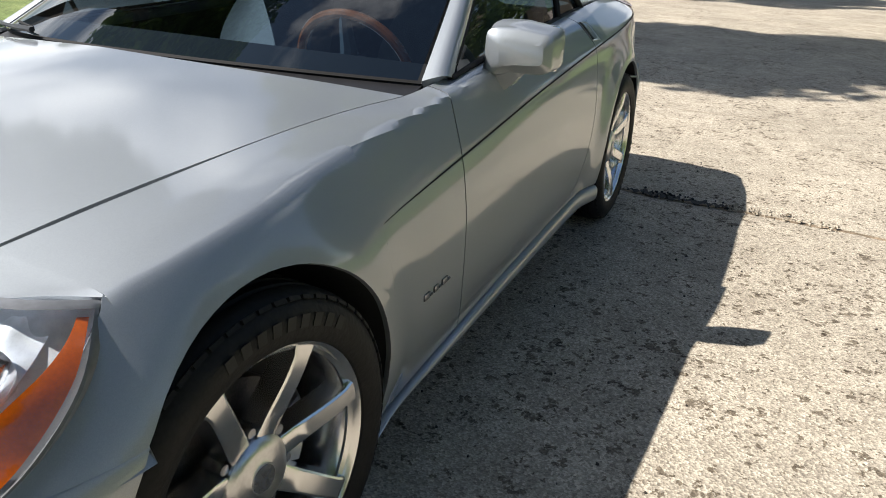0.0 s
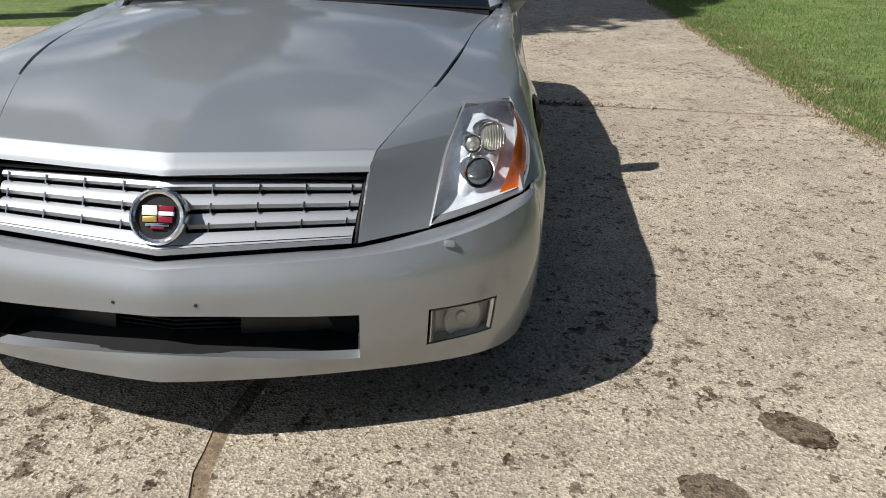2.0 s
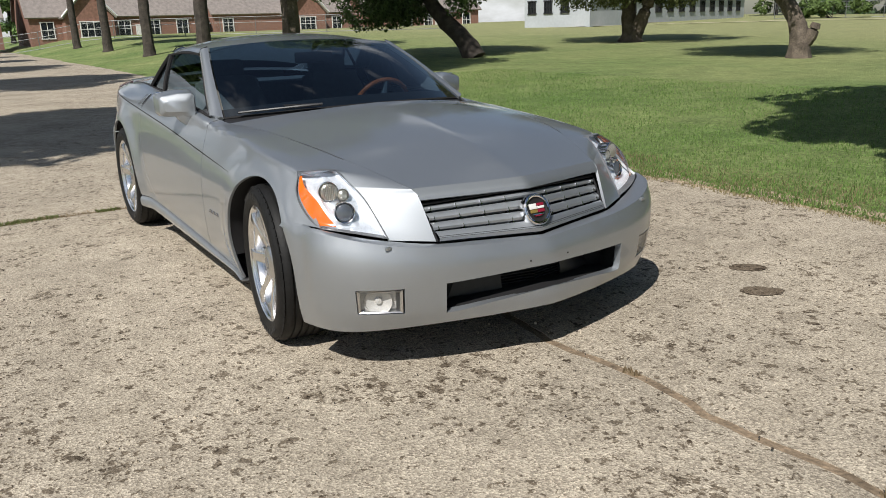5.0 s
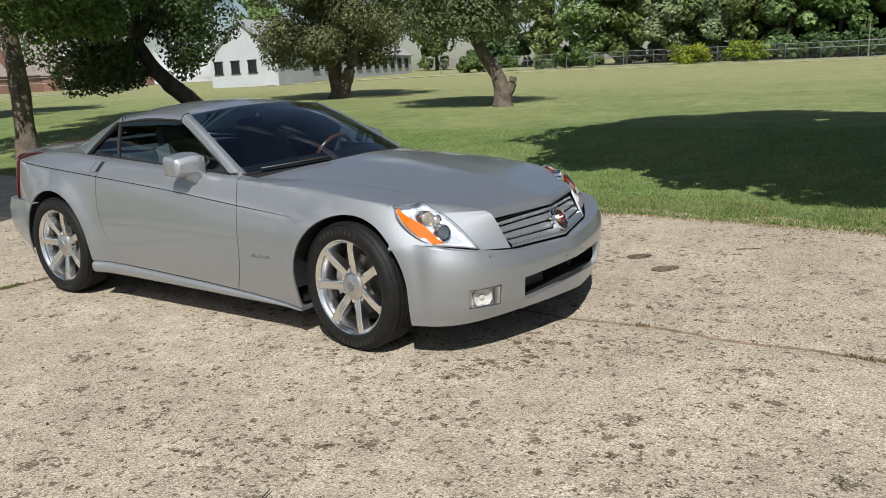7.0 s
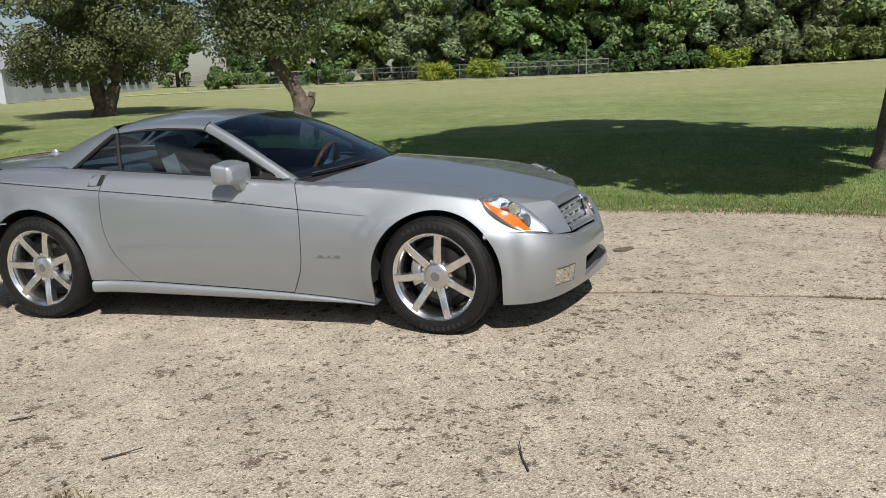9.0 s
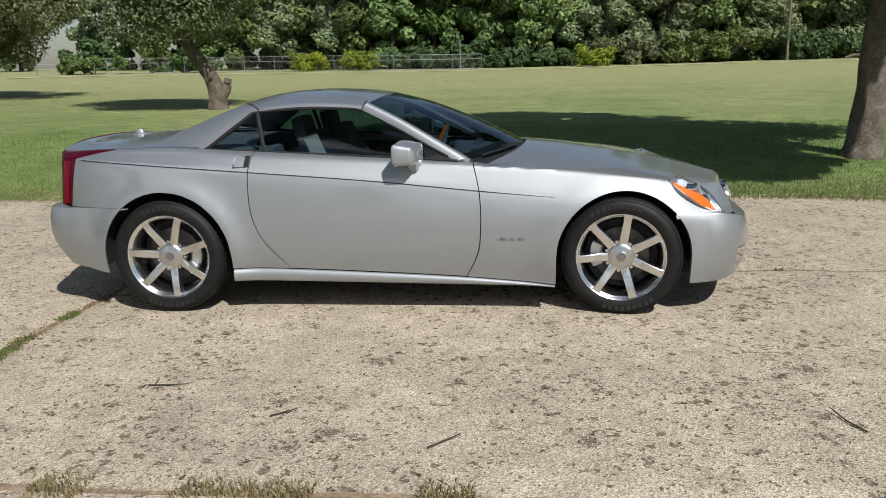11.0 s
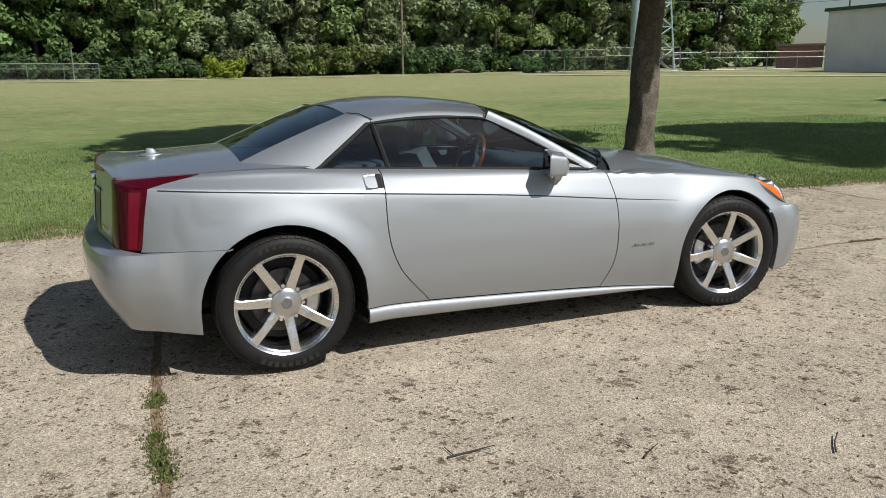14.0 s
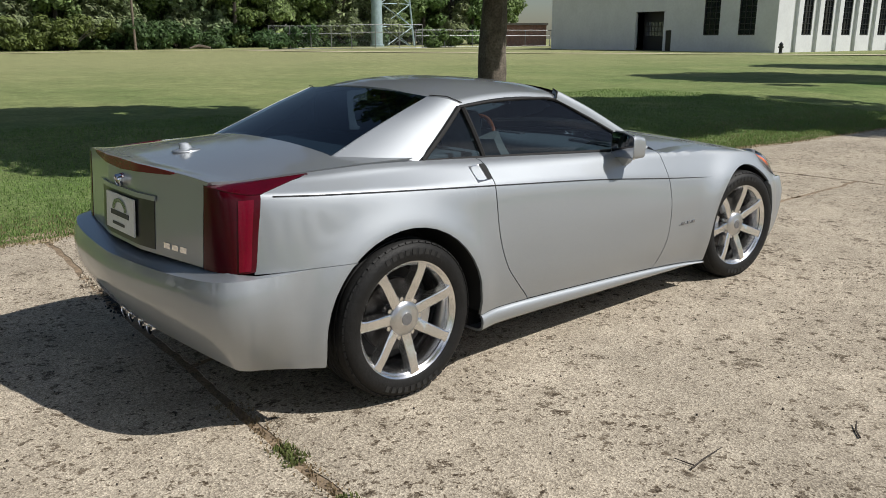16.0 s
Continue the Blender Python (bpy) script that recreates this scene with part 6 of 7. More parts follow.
def emblem(centre, r, tilt, facing):
    """Round chrome wreath with a coloured shield, as plain shapes."""
    m = Matrix.Translation(centre) @ Matrix.Rotation(math.pi if facing < 0 else 0, 4, "Z") @ Matrix.Rotation(tilt, 4, "Y")
    bm = bmesh.new()
    lathe(bm, [(r * 0.74, 0.0), (r * 0.77, 0.011), (r * 0.83, 0.013), (r * 0.88, 0.009), (r * 0.91, 0.015), (r * 0.97, 0.011), (r, 0.0), (r * 0.98, -0.02)], 26, "X")
    bmesh.ops.transform(bm, matrix=m, verts=bm.verts)
    e = part("emblem", bm, CHROME, car, "round chrome emblem with a coloured shield", smooth=False)
    bm = bmesh.new()
    lathe(bm, [(0.0, 0.003), (r * 0.76, 0.003), (r * 0.76, -0.02)], 40, "X")
    bmesh.ops.transform(bm, matrix=m, verts=bm.verts)
    part("ground_disc", bm, GAP, e)
    s = r * 0.54
    cells = (((-1.0, -0.05, 0.06, 0.62), WHITE), ((0.05, 1.0, 0.34, 0.62), SHIELD_RED), ((0.05, 1.0, 0.06, 0.30), WHITE), ((-0.95, -0.05, -0.32, 0.0), SHIELD_GOLD), ((0.05, 0.95, -0.32, 0.0), SHIELD_RED), ((-0.75, 0.75, -0.55, -0.38), CHROME), ((-0.45, 0.45, -0.70, -0.58), SHIELD_RED))
    for (a, b, c, d), mat in cells:
        bm = bmesh.new()
        box(bm, (0.008, (a + b) / 2 * s, (c + d) / 2 * s * 1.1), (0.006, (b - a) * s, (d - c) * s * 1.1), bevel=0.0008)
        bmesh.ops.transform(bm, matrix=m, verts=bm.verts)
        part("enamel_field", bm, mat, e)
    return e


emblem((2.108, 0, 0.580), 0.067, radians(-24), 1)


# headlights
def lamp_surface(u, v):
    """u: inner to outer edge, v: top to bottom."""
    inner = curve([(1.672, 0.668, 0.766), (1.825, 0.628, 0.676), (1.968, 0.599, 0.530)], v)
    outer = curve([(1.592, 0.792, 0.756), (1.665, 0.836, 0.690), (1.755, 0.843, 0.628), (1.845, 0.824, 0.583)], v)
    p = Vector(inner).lerp(Vector(outer), u)
    b = math.sin(math.pi * u) * (0.35 + 0.65 * math.sin(math.pi * min(1, v + 0.1)))
    return p + Vector((0.052, 0.028, 0.020)) * b


def headlight(sg):
    def side(bm):
        return bm if sg > 0 else mirrored(bm)

    def fixed(bm):
        bm.normal_update()
        if sum(f.normal.x for f in bm.faces) < 0:
            bmesh.ops.reverse_faces(bm, faces=bm.faces[:])
        return bm
    inward = Vector((-0.075, -0.035, -0.02))
    bowl = fixed(grid(lambda u, v: lamp_surface(lerp(0.0, 0.995, u), lerp(0.0, 0.99, v)) + inward * (0.08 + 0.92 * max(0.0, math.sin(math.pi * u)) ** 0.4 * max(0.0, math.sin(math.pi * v)) ** 0.3), 24, 24))
    lamp = part("headlight", side(bowl), LAMP_IN, car, "swept clear headlight with an amber marker strip")
    # bright stepped reflector
    bm = fixed(grid(lambda u, v: lamp_surface(lerp(0.10, 0.66, u), lerp(0.10, 0.92, v)) + inward * (0.78 + 0.10 * math.sin(9 * u) * math.cos(7 * v)), 18, 18))
    part("reflector", side(bm), LAMP_IN, lamp)
    for cu, cv, r, mat, nm in ((0.42, 0.70, 0.036, LAMP_EYE, "projector"), (0.46, 0.40, 0.034, BULB, "high_beam"), (0.28, 0.46, 0.022, BULB, "side_bulb")):
        c = lamp_surface(cu, cv) + inward * 0.45
        ax = Vector((0.93, 0.30, 0.12)).normalized()
        m = Matrix.Translation(c) @ ax.to_track_quat("X", "Z").to_matrix().to_4x4()
        bm = bmesh.new()
        lathe(bm, [(r * 1.16, -0.05), (r * 1.18, -0.005), (r * 1.12, 0.005), (r * 1.02, 0.003), (r * 0.99, -0.004)], 32, "X")
        bmesh.ops.transform(bm, matrix=m, verts=bm.verts)
        ring = part(nm, side(bm), CHROME, lamp)
        bm = bmesh.new()
        lathe(bm, [(r, -0.012), (r * 0.9, 0.0), (r * 0.6, 0.007), (r * 0.25, 0.010), (0.0, 0.0105)], 28, "X")
        bmesh.ops.transform(bm, matrix=m, verts=bm.verts)
        part("bulb_lens", side(bm), mat, ring)
        if nm == "high_beam":
            # fluted cover glass
            for q in range(-4, 5):
                bm = bmesh.new()
                w = r * q / 4.8
                h = math.sqrt(r * r - w * w) * 0.95
                tube(bm, [m @ Vector((0.012, w, -h)), m @ Vector((0.016, w, 0)), m @ Vector((0.012, w, h))], 0.0022, 6)
                part("flute", side(bm), BULB, ring)
    bm = fixed(grid(lambda u, v: lamp_surface(lerp(lerp(0.87, 0.70, smooth01(0.0, 0.6, v)), 0.945, u), lerp(0.06, 0.92, v)) + inward * 0.05, 8, 24))
    part("amber_marker", side(bm), AMBER, lamp, "amber side marker")
    bm = fixed(grid(lambda u, v: lamp_surface(lerp(0.02, 0.985, u), lerp(0.015, 0.99, v)) + Vector((0.002, 0.001, 0.001)), 22, 22))
    gl = part("lens", side(bm), LENS, lamp, "clear lens")
    gl.visible_shadow = False
    bm = bmesh.new()
    loop = [(i / 14, 0.0) for i in range(14)] + [(1.0, i / 14) for i in range(14)] + [(1 - i / 14, 1.0) for i in range(14)] + [(0.0, 1 - i / 14) for i in range(14)]
    rings = [[bm.verts.new((lamp_surface(0.5 + (a - 0.5) * k, 0.5 + (b - 0.5) * k)) + Vector((o, o * 0.5, 0))) for a, b in loop] for k, o in ((1.03, -0.012), (1.005, 0.003), (0.972, 0.0045), (0.962, -0.02))]
    for a, b in zip(rings, rings[1:]):
        for k in range(len(loop)):
            q = (k + 1) % len(loop)
            bm.faces.new((a[k], a[q], b[q], b[k]))
    bmesh.ops.recalc_face_normals(bm, faces=bm.faces[:])
    part("bezel", side(bm), LAMP_DARK, lamp, "thin dark grey bezel")
    # parking sensor above the air opening
    bm = bmesh.new()
    box(bm, (0, 0, 0), (0.006, 0.007, 0.007), bevel=0.002, m=Matrix.Translation(fb_point(fb_s(0.092), 2.25)))
    part("parking_sensor", side(bm), TRIM, car)
    # washer nozzle cap on the bumper below
    bm = bmesh.new()
    box(bm, (0, 0, 0), (0.012, 0.024, 0.016), bevel=0.0045, m=Matrix.Translation(fb_point(fb_s(0.655), 2.92) + Vector((0.004, 0, 0.004))))
    part("washer_cap", side(bm), PAINT, car)
    return lamp


for sg in SIDES:
    headlight(sg)


# rear bumper
RB = [(-2.240, 0.0), (-2.230, 0.20), (-2.205, 0.45), (-2.168, 0.64), (-2.122, 0.755), (-2.058, 0.806), (-1.965, 0.828), (-1.86, 0.848), (-1.75, 0.868), (-1.66, 0.882)]


def rb_point(s, v):
    x, y = curve(RB, s)
    x2, y2 = curve(RB, min(1, s + 0.01))
    x1, y1 = curve(RB, max(0, s - 0.01))
    n = Vector((-(y2 - y1), (x2 - x1), 0)).normalized()
    zt = table([(0, 0.620), (0.6, 0.632), (0.85, 0.640), (0.9, 0.640)], y)[0]
    zb = table([(0, 0.330), (0.45, 0.318), (0.65, 0.300), (0.80, 0.270), (0.88, 0.240), (0.9, 0.232)], y)[0]
    z = lerp(zb, zt, v)
    off = curve([(-0.075,), (-0.040,), (-0.010,), (0.010,), (0.014,), (0.010,), (-0.006,)], v)[0] * lerp(1.0, 0.25, smooth01(0.55, 0.95, s))
    p = Vector((x, y, z)) + n * off
    if s > 0.72:
        k = ((s - 0.72) / 0.28) ** 1.5
        xa = -AXLE - math.sqrt(max(RA_R ** 2 - (max(z, WHEEL_Z) - WHEEL_Z) ** 2, 0)) - 0.002
        p.x += (xa + 1.662) * k
        p.y = lerp(p.y, on_side(p.x, p.z, 0, p.z).y, smooth01(0.72, 0.9, s))
    return p


def rear_bumper():
    def f(u, v):
        s = abs(u)
        if v <= 1:
            p = rb_point(s, v)
        else:
            # shelf on top, running in to the trunk's face
            p = rb_point(s, 1)
            w = v - 1
            inner = Vector((-2.100 + 0.05 * (p.y / 0.85) ** 2, p.y * 0.93, p.z + 0.018))
            if s < 0.62:
                p = p.lerp(inner, w)
            else:
                p = p.lerp(p + Vector((0.03 * w, -0.03 * w, 0.0)), 1.0)
        if u < 0:
            p.y = -p.y
        return p
    us = [-1 + i / 40 for i in range(81)]
    vs = [0, 0.06, 0.15, 0.28, 0.42, 0.56, 0.7, 0.82, 0.9, 0.96, 1.0, 1.06, 1.5, 2.0]
    bm = grid(f, 1, 1, us=us, vs=vs)
    bm.normal_update()
    if sum(q.normal.x * q.calc_area() for q in bm.faces) > 0:
        bmesh.ops.reverse_faces(bm, faces=bm.faces[:])
    return bm


one("rear_bumper", rear_bumper(), PAINT, t=0.008, up=False)


def lower_valance():
    def f(u, v):
        y = lerp(-0.55, 0.55, u)
        return Vector((-2.11 + 0.05 * (y / 0.55) ** 2 + 0.10 * v, y, 0.335 - 0.10 * v))
    bm = grid(f, 16, 3)
    return bm


one("rear_valance", lower_valance(), BLACK, t=0.01, up=False)
for sg in SIDES:
    for k in (0, 1):
        bm = bmesh.new()
        lathe(bm, [(0.033, 0.10), (0.036, 0.10), (0.037, 0.004), (0.0355, -0.001), (0.034, 0.002), (0.033, 0.10)], 24, "X", (-2.150, sg * (0.060 + 0.084 * k), 0.312))
        tip = part("exhaust_tip", bm, CHROME, car, "round chrome exhaust tip")
        bm = bmesh.new()
        lathe(bm, [(0.0, 0.03), (0.0332, 0.03), (0.0332, 0.09)], 20, "X", (-2.150, sg * (0.060 + 0.084 * k), 0.312))
        part("bore", bm, GAP, tip)


# trunk
def deck_z(x, y):
    t = (x + 1.45) / -0.62
    return lerp(1.034, 0.992, max(0, t)) - lerp(0.052, 0.034, min(1, max(0, t))) * (abs(y) / 0.69) ** 2.4


def rear_x(y, z):
    """The trunk's rear face, keeled in the middle."""
    return lerp(-2.052, -2.026, (z - 0.65) / 0.33) - 0.105 * (1 - min(1.0, max(abs(y), 0.17) / 0.634)) - 0.035


def trunk():
    def f(u, v):
        w = lerp(-1, 1, u)
        if v <= 1:
            yb = w * lerp(0.688, 0.632, v ** 1.6)
            xf = lerp(-1.475, -1.16, smooth01(0.66, 1.0, abs(w)))
            xr = rear_x(w * 0.632, 0.98)
            x = lerp(xf, xr, v)
            z = deck_z(x, yb) + 0.010 * smooth01(0.86, 1.0, v)
            return Vector((x, yb, z))
        k = v - 1
        z = lerp(deck_z(-2.03, w * 0.632) + 0.010, 0.655, k)
        y = w * lerp(0.632, 0.600, min(1, 4 * k))
        return Vector((rear_x(y, z), y, z))
    vs = [i / 24 for i in range(24)] + [0.985, 1.0, 1.03, 1.08, 1.2, 1.35, 1.5, 1.65, 1.8, 1.92, 2.0]
    return grid(f, 40, 1, vs=vs, us=[i / 40 for i in range(41)])


one("trunk_lid", trunk(), PAINT)


def rear_strip(y0, y1, z0, z1, out, mat, name, label="", nu=10, nv=4, parent=None, bow=0.0):
    bm = grid(lambda u, v: Vector((rear_x(lerp(y0, y1, u), lerp(z0, z1, v)) - out - bow * math.sin(math.pi * u), lerp(y0, y1, u), lerp(z0, z1, v))), nu, nv)
    bm.normal_update()
    if sum(q.normal.x for q in bm.faces) > 0:
        bmesh.ops.reverse_faces(bm, faces=bm.faces[:])
    thick(bm, 0.006)
    return part(name, bm, mat, parent or car, label)


recess = rear_strip(-0.285, 0.285, 0.672, 0.866, 0.003, TRIM, "plate_recess", "dark smoked licence-plate recess", 16, 6)
brow = rear_strip(-0.30, 0.30, 0.866, 0.885, 0.010, PAINT, "recess_brow", parent=recess)
plate = rear_strip(-0.155, 0.155, 0.700, 0.852, 0.016, WHITE, "licence_plate", "white dealer plate with dark print", 12, 6)
# unreadable print as bars and an arch
for y0, y1, z0, z1 in ((-0.10, 0.10, 0.762, 0.782), (-0.05, 0.08, 0.722, 0.734)):
    rear_strip(y0, y1, z0, z1, 0.0185, DARKMARK, "print_bar", parent=plate)
bm = bmesh.new()
arch_rows = []
for k in range(17):
    a = math.pi * k / 16
    for_r = []
    for r in (0.072, 0.050):
        y, z = -math.cos(a) * r * 1.1, 0.787 + math.sin(a) * r * 0.7
        for_r.append(bm.verts.new((rear_x(y, z) - 0.0195, y, z)))
    arch_rows.append(for_r)
for a, b in zip(arch_rows, arch_rows[1:]):
    bm.faces.new((a[0], b[0], b[1], a[1]))
part("print_arch", bm, LAMP_GREY, plate, smooth=False)
emblem((rear_x(0, 0.915) - 0.012, 0, 0.915), 0.026, 0.2, -1)


def brake_strip():
    """Follows the trunk's rear edge just below the deck."""
    def f(u, v):
        y = lerp(-0.43, 0.43, u)
        zt = deck_z(-2.03, y) + 0.010
        k = 1 - abs(y) / 0.43
        z = lerp(zt - 0.003, zt - 0.009 - 0.036 * k ** 0.6, v)
        return Vector((rear_x(y, z) - 0.009, y, z))
    return grid(f, 30, 3)


one("third_brake_light", brake_strip(), RED_BRIGHT, "thin red third brake light", t=0.004, up=False)
for k in range(3):
    rear_strip(-0.50 + 0.055 * k, -0.46 + 0.055 * k, 0.690, 0.712, 0.004, CHROME, "badge_bar", "small chrome badge bars", 3, 2)


def lamp_curve(t, z):
    """Round the lamp at one height, from the trunk's edge to the quarter panel."""
    a = Vector((rear_x(0.606, z) - 0.002, 0.606, z))
    xe = table([(0.60, -1.983), (0.66, -1.968), (0.80, -1.946), (0.93, -1.920)], z)[0]
    q = on_side(xe, z, 0, z)
    e = Vector((q.x, q.y + 0.002, z))
    k = (z - 0.652) / 0.28
    corner = Vector((lerp(-2.072, -2.058, k), lerp(0.785, 0.745, k), z))
    return a * (1 - t) ** 2 + corner * 2 * t * (1 - t) + e * t * t


def lamp_top(t):
    return lerp(0.958, 0.928, smooth01(0.0, 1.0, t))


def tail_lamp():
    """Tall red lamp that wraps the corner, with a point running forward along the shoulder."""
    def f(u, v):
        return lamp_curve(u, lerp(0.652, lamp_top(u), v))
    bm = grid(f, 26, 24)

    def wedge(u, v):
        c = lamp_curve(v, lamp_top(v))
        tip = Vector((-1.690, 0.700, 0.974))
        p = c.lerp(tip, u)
        inner = Vector(curve([(-2.058, 0.622, 0.957), (-1.93, 0.656, 0.958), (-1.69, 0.702, 0.969)], u))
        k = (1 - v) ** 1.5
        p = p.lerp(inner, k * smooth01(0.0, 0.12, u))
        p.z += 0.006 * math.sin(math.pi * min(1, u)) * (1 - abs(2 * v - 1))
        return p
    join(bm, grid(wedge, 20, 20))
    bm.normal_update()
    if sum(q.normal.y for q in bm.faces) < 0:
        bmesh.ops.reverse_faces(bm, faces=bm.faces[:])
    return bm


lamps = both("tail_lamp", tail_lamp, RED, "tall dark red tail lamp", 0.004)


def lamp_bar():
    """The brighter upright bar near the lamp's corner."""
    return outward(grid(lambda u, v: lamp_curve(lerp(0.66, 0.90, u), lerp(0.660, 0.915, v)) + Vector((-0.002, 0.003, 0)), 8, 20))


for sg, lp in zip(SIDES, lamps):
    part("bright_bar", lamp_bar() if sg > 0 else mirrored(lamp_bar()), RED_BRIGHT, lp)



def antenna():
    bm = bmesh.new()
    rings = []
    for h, sx, sy in ((0.0, 0.066, 0.046), (0.005, 0.062, 0.043), (0.009, 0.046, 0.030), (0.012, 0.030, 0.016), (0.033, 0.022, 0.010), (0.037, 0.012, 0.005)):
        rings.append([bm.verts.new((-1.86 + sx * math.cos(6.2832 * k / 20) - h * 0.3, sy * math.sin(6.2832 * k / 20), deck_z(-1.86, 0) + h)) for k in range(20)])
    for a, b in zip(rings, rings[1:]):
        for k in range(20):
            bm.faces.new((a[k], a[(k + 1) % 20], b[(k + 1) % 20], b[k]))
    bm.faces.new(rings[-1])
    return part("antenna", bm, PAINT, car, "small pale shark-fin antenna dome")


antenna()


# greenhouse
def roof_z(x, y):
    zr = table([(-1.0, 1.215), (-0.9, 1.248), (-0.75, 1.273), (-0.53, 1.284), (-0.3, 1.274), (-0.1, 1.252), (0.0, 1.235)], x)[0]
    return zr - lerp(0.062, 0.070, smooth01(-0.3, -0.8, x)) * (abs(y) / 0.59) ** 2.6


def roof():
    def f(u, v):
        w = lerp(-1, 1, v)
        y = w * lerp(0.612, 0.602, u)
        xf = lerp(-0.085, -0.158, abs(w) ** 2)
        xr = lerp(-0.915, -0.805, abs(w) ** 6)
        x = lerp(xf, xr, u)
        z = roof_z(x, y)
        if abs(w) > 0.96:
            z -= 0.012 * (abs(w) - 0.96) / 0.04
        return Vector((x, y, z))
    return grid(f, 30, 1, vs=[0, 0.01, 0.02, 0.035] + [0.06 + 0.88 * i / 30 for i in range(31)] + [0.965, 0.98, 0.99, 1])


one("roof", roof(), PAINT, "silver folding hardtop roof")


def ws_edge(v):
    """The windshield's side edge from base to roof."""
    return curve([(0.482, 0.722, 0.884), (0.28, 0.680, 1.000), (0.06, 0.630, 1.122), (-0.148, 0.575, 1.222)], v)


def windshield_point(u, v):
    w = lerp(-1, 1, u)
    e = Vector(ws_edge(v))
    c = Vector(curve([(0.775, 0, 0.925), (0.50, 0, 1.055), (0.20, 0, 1.175), (-0.088, 0, 1.250)], v))
    k = 1 - abs(w) ** 2.2
    p = Vector((lerp(e.x, c.x, k), e.y * w, lerp(e.z, c.z, k)))
    return p


bm = grid(lambda u, v: windshield_point(lerp(0.004, 0.996, u), lerp(-0.03, 0.985, v)), 30, 24)
wsg = one("windshield", bm, WINDSHIELD, "curved tinted windshield", t=0)
wsg.visible_shadow = False
bm = grid(lambda u, v: windshield_point(lerp(0.0, 1.0, u), lerp(-0.03, 0.11, v)) - Vector((0.004, 0, 0.008)), 30, 4)
one("windshield_frit", bm, GAP, "black band at the windshield's foot", t=0.006)


def cowl():
    def f(u, v):
        w = lerp(-1, 1, u)
        a = Vector((lerp(0.80, 0.578, abs(w) ** 2.2) + 0.03, 0.728 * w, 0))
        a.z = top_z(a.x, a.y) - 0.028
        b = windshield_point(u, -0.03) + Vector((-0.01, 0, -0.012))
        return a.lerp(b, v)
    return grid(f, 30, 3)


one("cowl_panel", cowl(), BLACK, "black wiper cowl", t=0.008)


def wiper(w0, w1, rise):
    bm = bmesh.new()
    n = 10
    pts = [windshield_point(lerp(w0, w1, i / n), -0.02 + rise * i / n) + Vector((0.012, 0, 0.016)) for i in range(n + 1)]
    tube(bm, pts, [0.008] * 4 + [0.006] * (n - 3), 6)
    wp = part("wiper", bm, BLACK, car, "black wiper arm")
    bm = bmesh.new()
    pts = [windshield_point(lerp(w0 - 0.02, w1 + 0.14, i / n), 0.02 + rise * i / n) + Vector((0.010, 0, 0.010)) for i in range(n + 1)]
    tube(bm, pts, 0.004, 5)
    part("blade", bm, GAP, wp)


wiper(0.30, 0.04, 0.02)


def pillar_a():
    def f(u, v):
        a = Vector(ws_edge(v)) + Vector((0.004, 0.004, 0))
        b = Vector(curve([(0.395, 0.772, 0.886), (0.20, 0.722, 0.990), (0.0, 0.668, 1.096), (-0.178, 0.622, 1.180)], v))
        p = a.lerp(b, u)
        k = math.sin(math.pi * u)
        return p + Vector((0.012, 0.018, 0.012)) * k
    return outward(grid(f, 6, 26))


both("a_pillar", pillar_a, PAINT, t=0.02)


def pillar_c():
    def f(u, v):
        a = Vector(curve([(-0.808, 0.604, 1.190), (-0.90, 0.638, 1.118), (-1.01, 0.672, 1.040), (-1.14, 0.702, 0.968)], v))
        b = Vector(curve([(-0.918, 0.500, 1.224), (-1.10, 0.512, 1.158), (-1.30, 0.524, 1.080), (-1.50, 0.545, 0.998)], v))
        p = a.lerp(b, u)
        return p + Vector((0, 0.010, 0.008)) * math.sin(math.pi * u) + Vector((0, 0, -0.004 * u))
    return outward(grid(f, 14, 26))


both("c_pillar", pillar_c, PAINT, t=0.014)


def header_seam():
    """The dark joint between pillar and folding roof."""
    a, b = Vector(ws_edge(1)) + Vector((0.0, 0.006, 0.004)), Vector((-0.172, 0.628, 1.182))
    return seal_tube([a, (a + b) / 2 + Vector((0.004, 0.010, 0.010)), b], 0.004)


def rear_seam():
    """The dark joint between roof and rear pillar."""
    a, b = Vector((-0.806, 0.609, 1.192)), Vector((-0.914, 0.508, 1.225))
    return seal_tube([a, (a + b) / 2 + Vector((0, 0.008, 0.012)), b], 0.0028)


def seal_tube(pts, r):
    bm = bmesh.new()
    tube(bm, pts, r, 6)
    return bm


both("header_seam", header_seam, GAP, t=0)
both("rear_roof_seam", rear_seam, GAP, t=0)


def rear_window():
    def f(u, v):
        w = lerp(-1, 1, u)
        e = curve([(-0.916, 0.505, 1.222), (-1.10, 0.517, 1.156), (-1.30, 0.529, 1.078), (-1.495, 0.550, 0.998)], v)
        c = curve([(-0.925, 0, 1.240), (-1.11, 0, 1.180), (-1.30, 0, 1.108), (-1.478, 0, 1.034)], v)
        k = 1 - abs(w) ** 2.4
        return Vector((lerp(e[0], c[0], k), e[1] * w, lerp(e[2], c[2], k) - 0.004))
    return grid(f, 24, 14)


rw = one("rear_window", rear_window(), REARGLASS, "steeply raked tinted rear window", t=0)
rw.visible_shadow = False


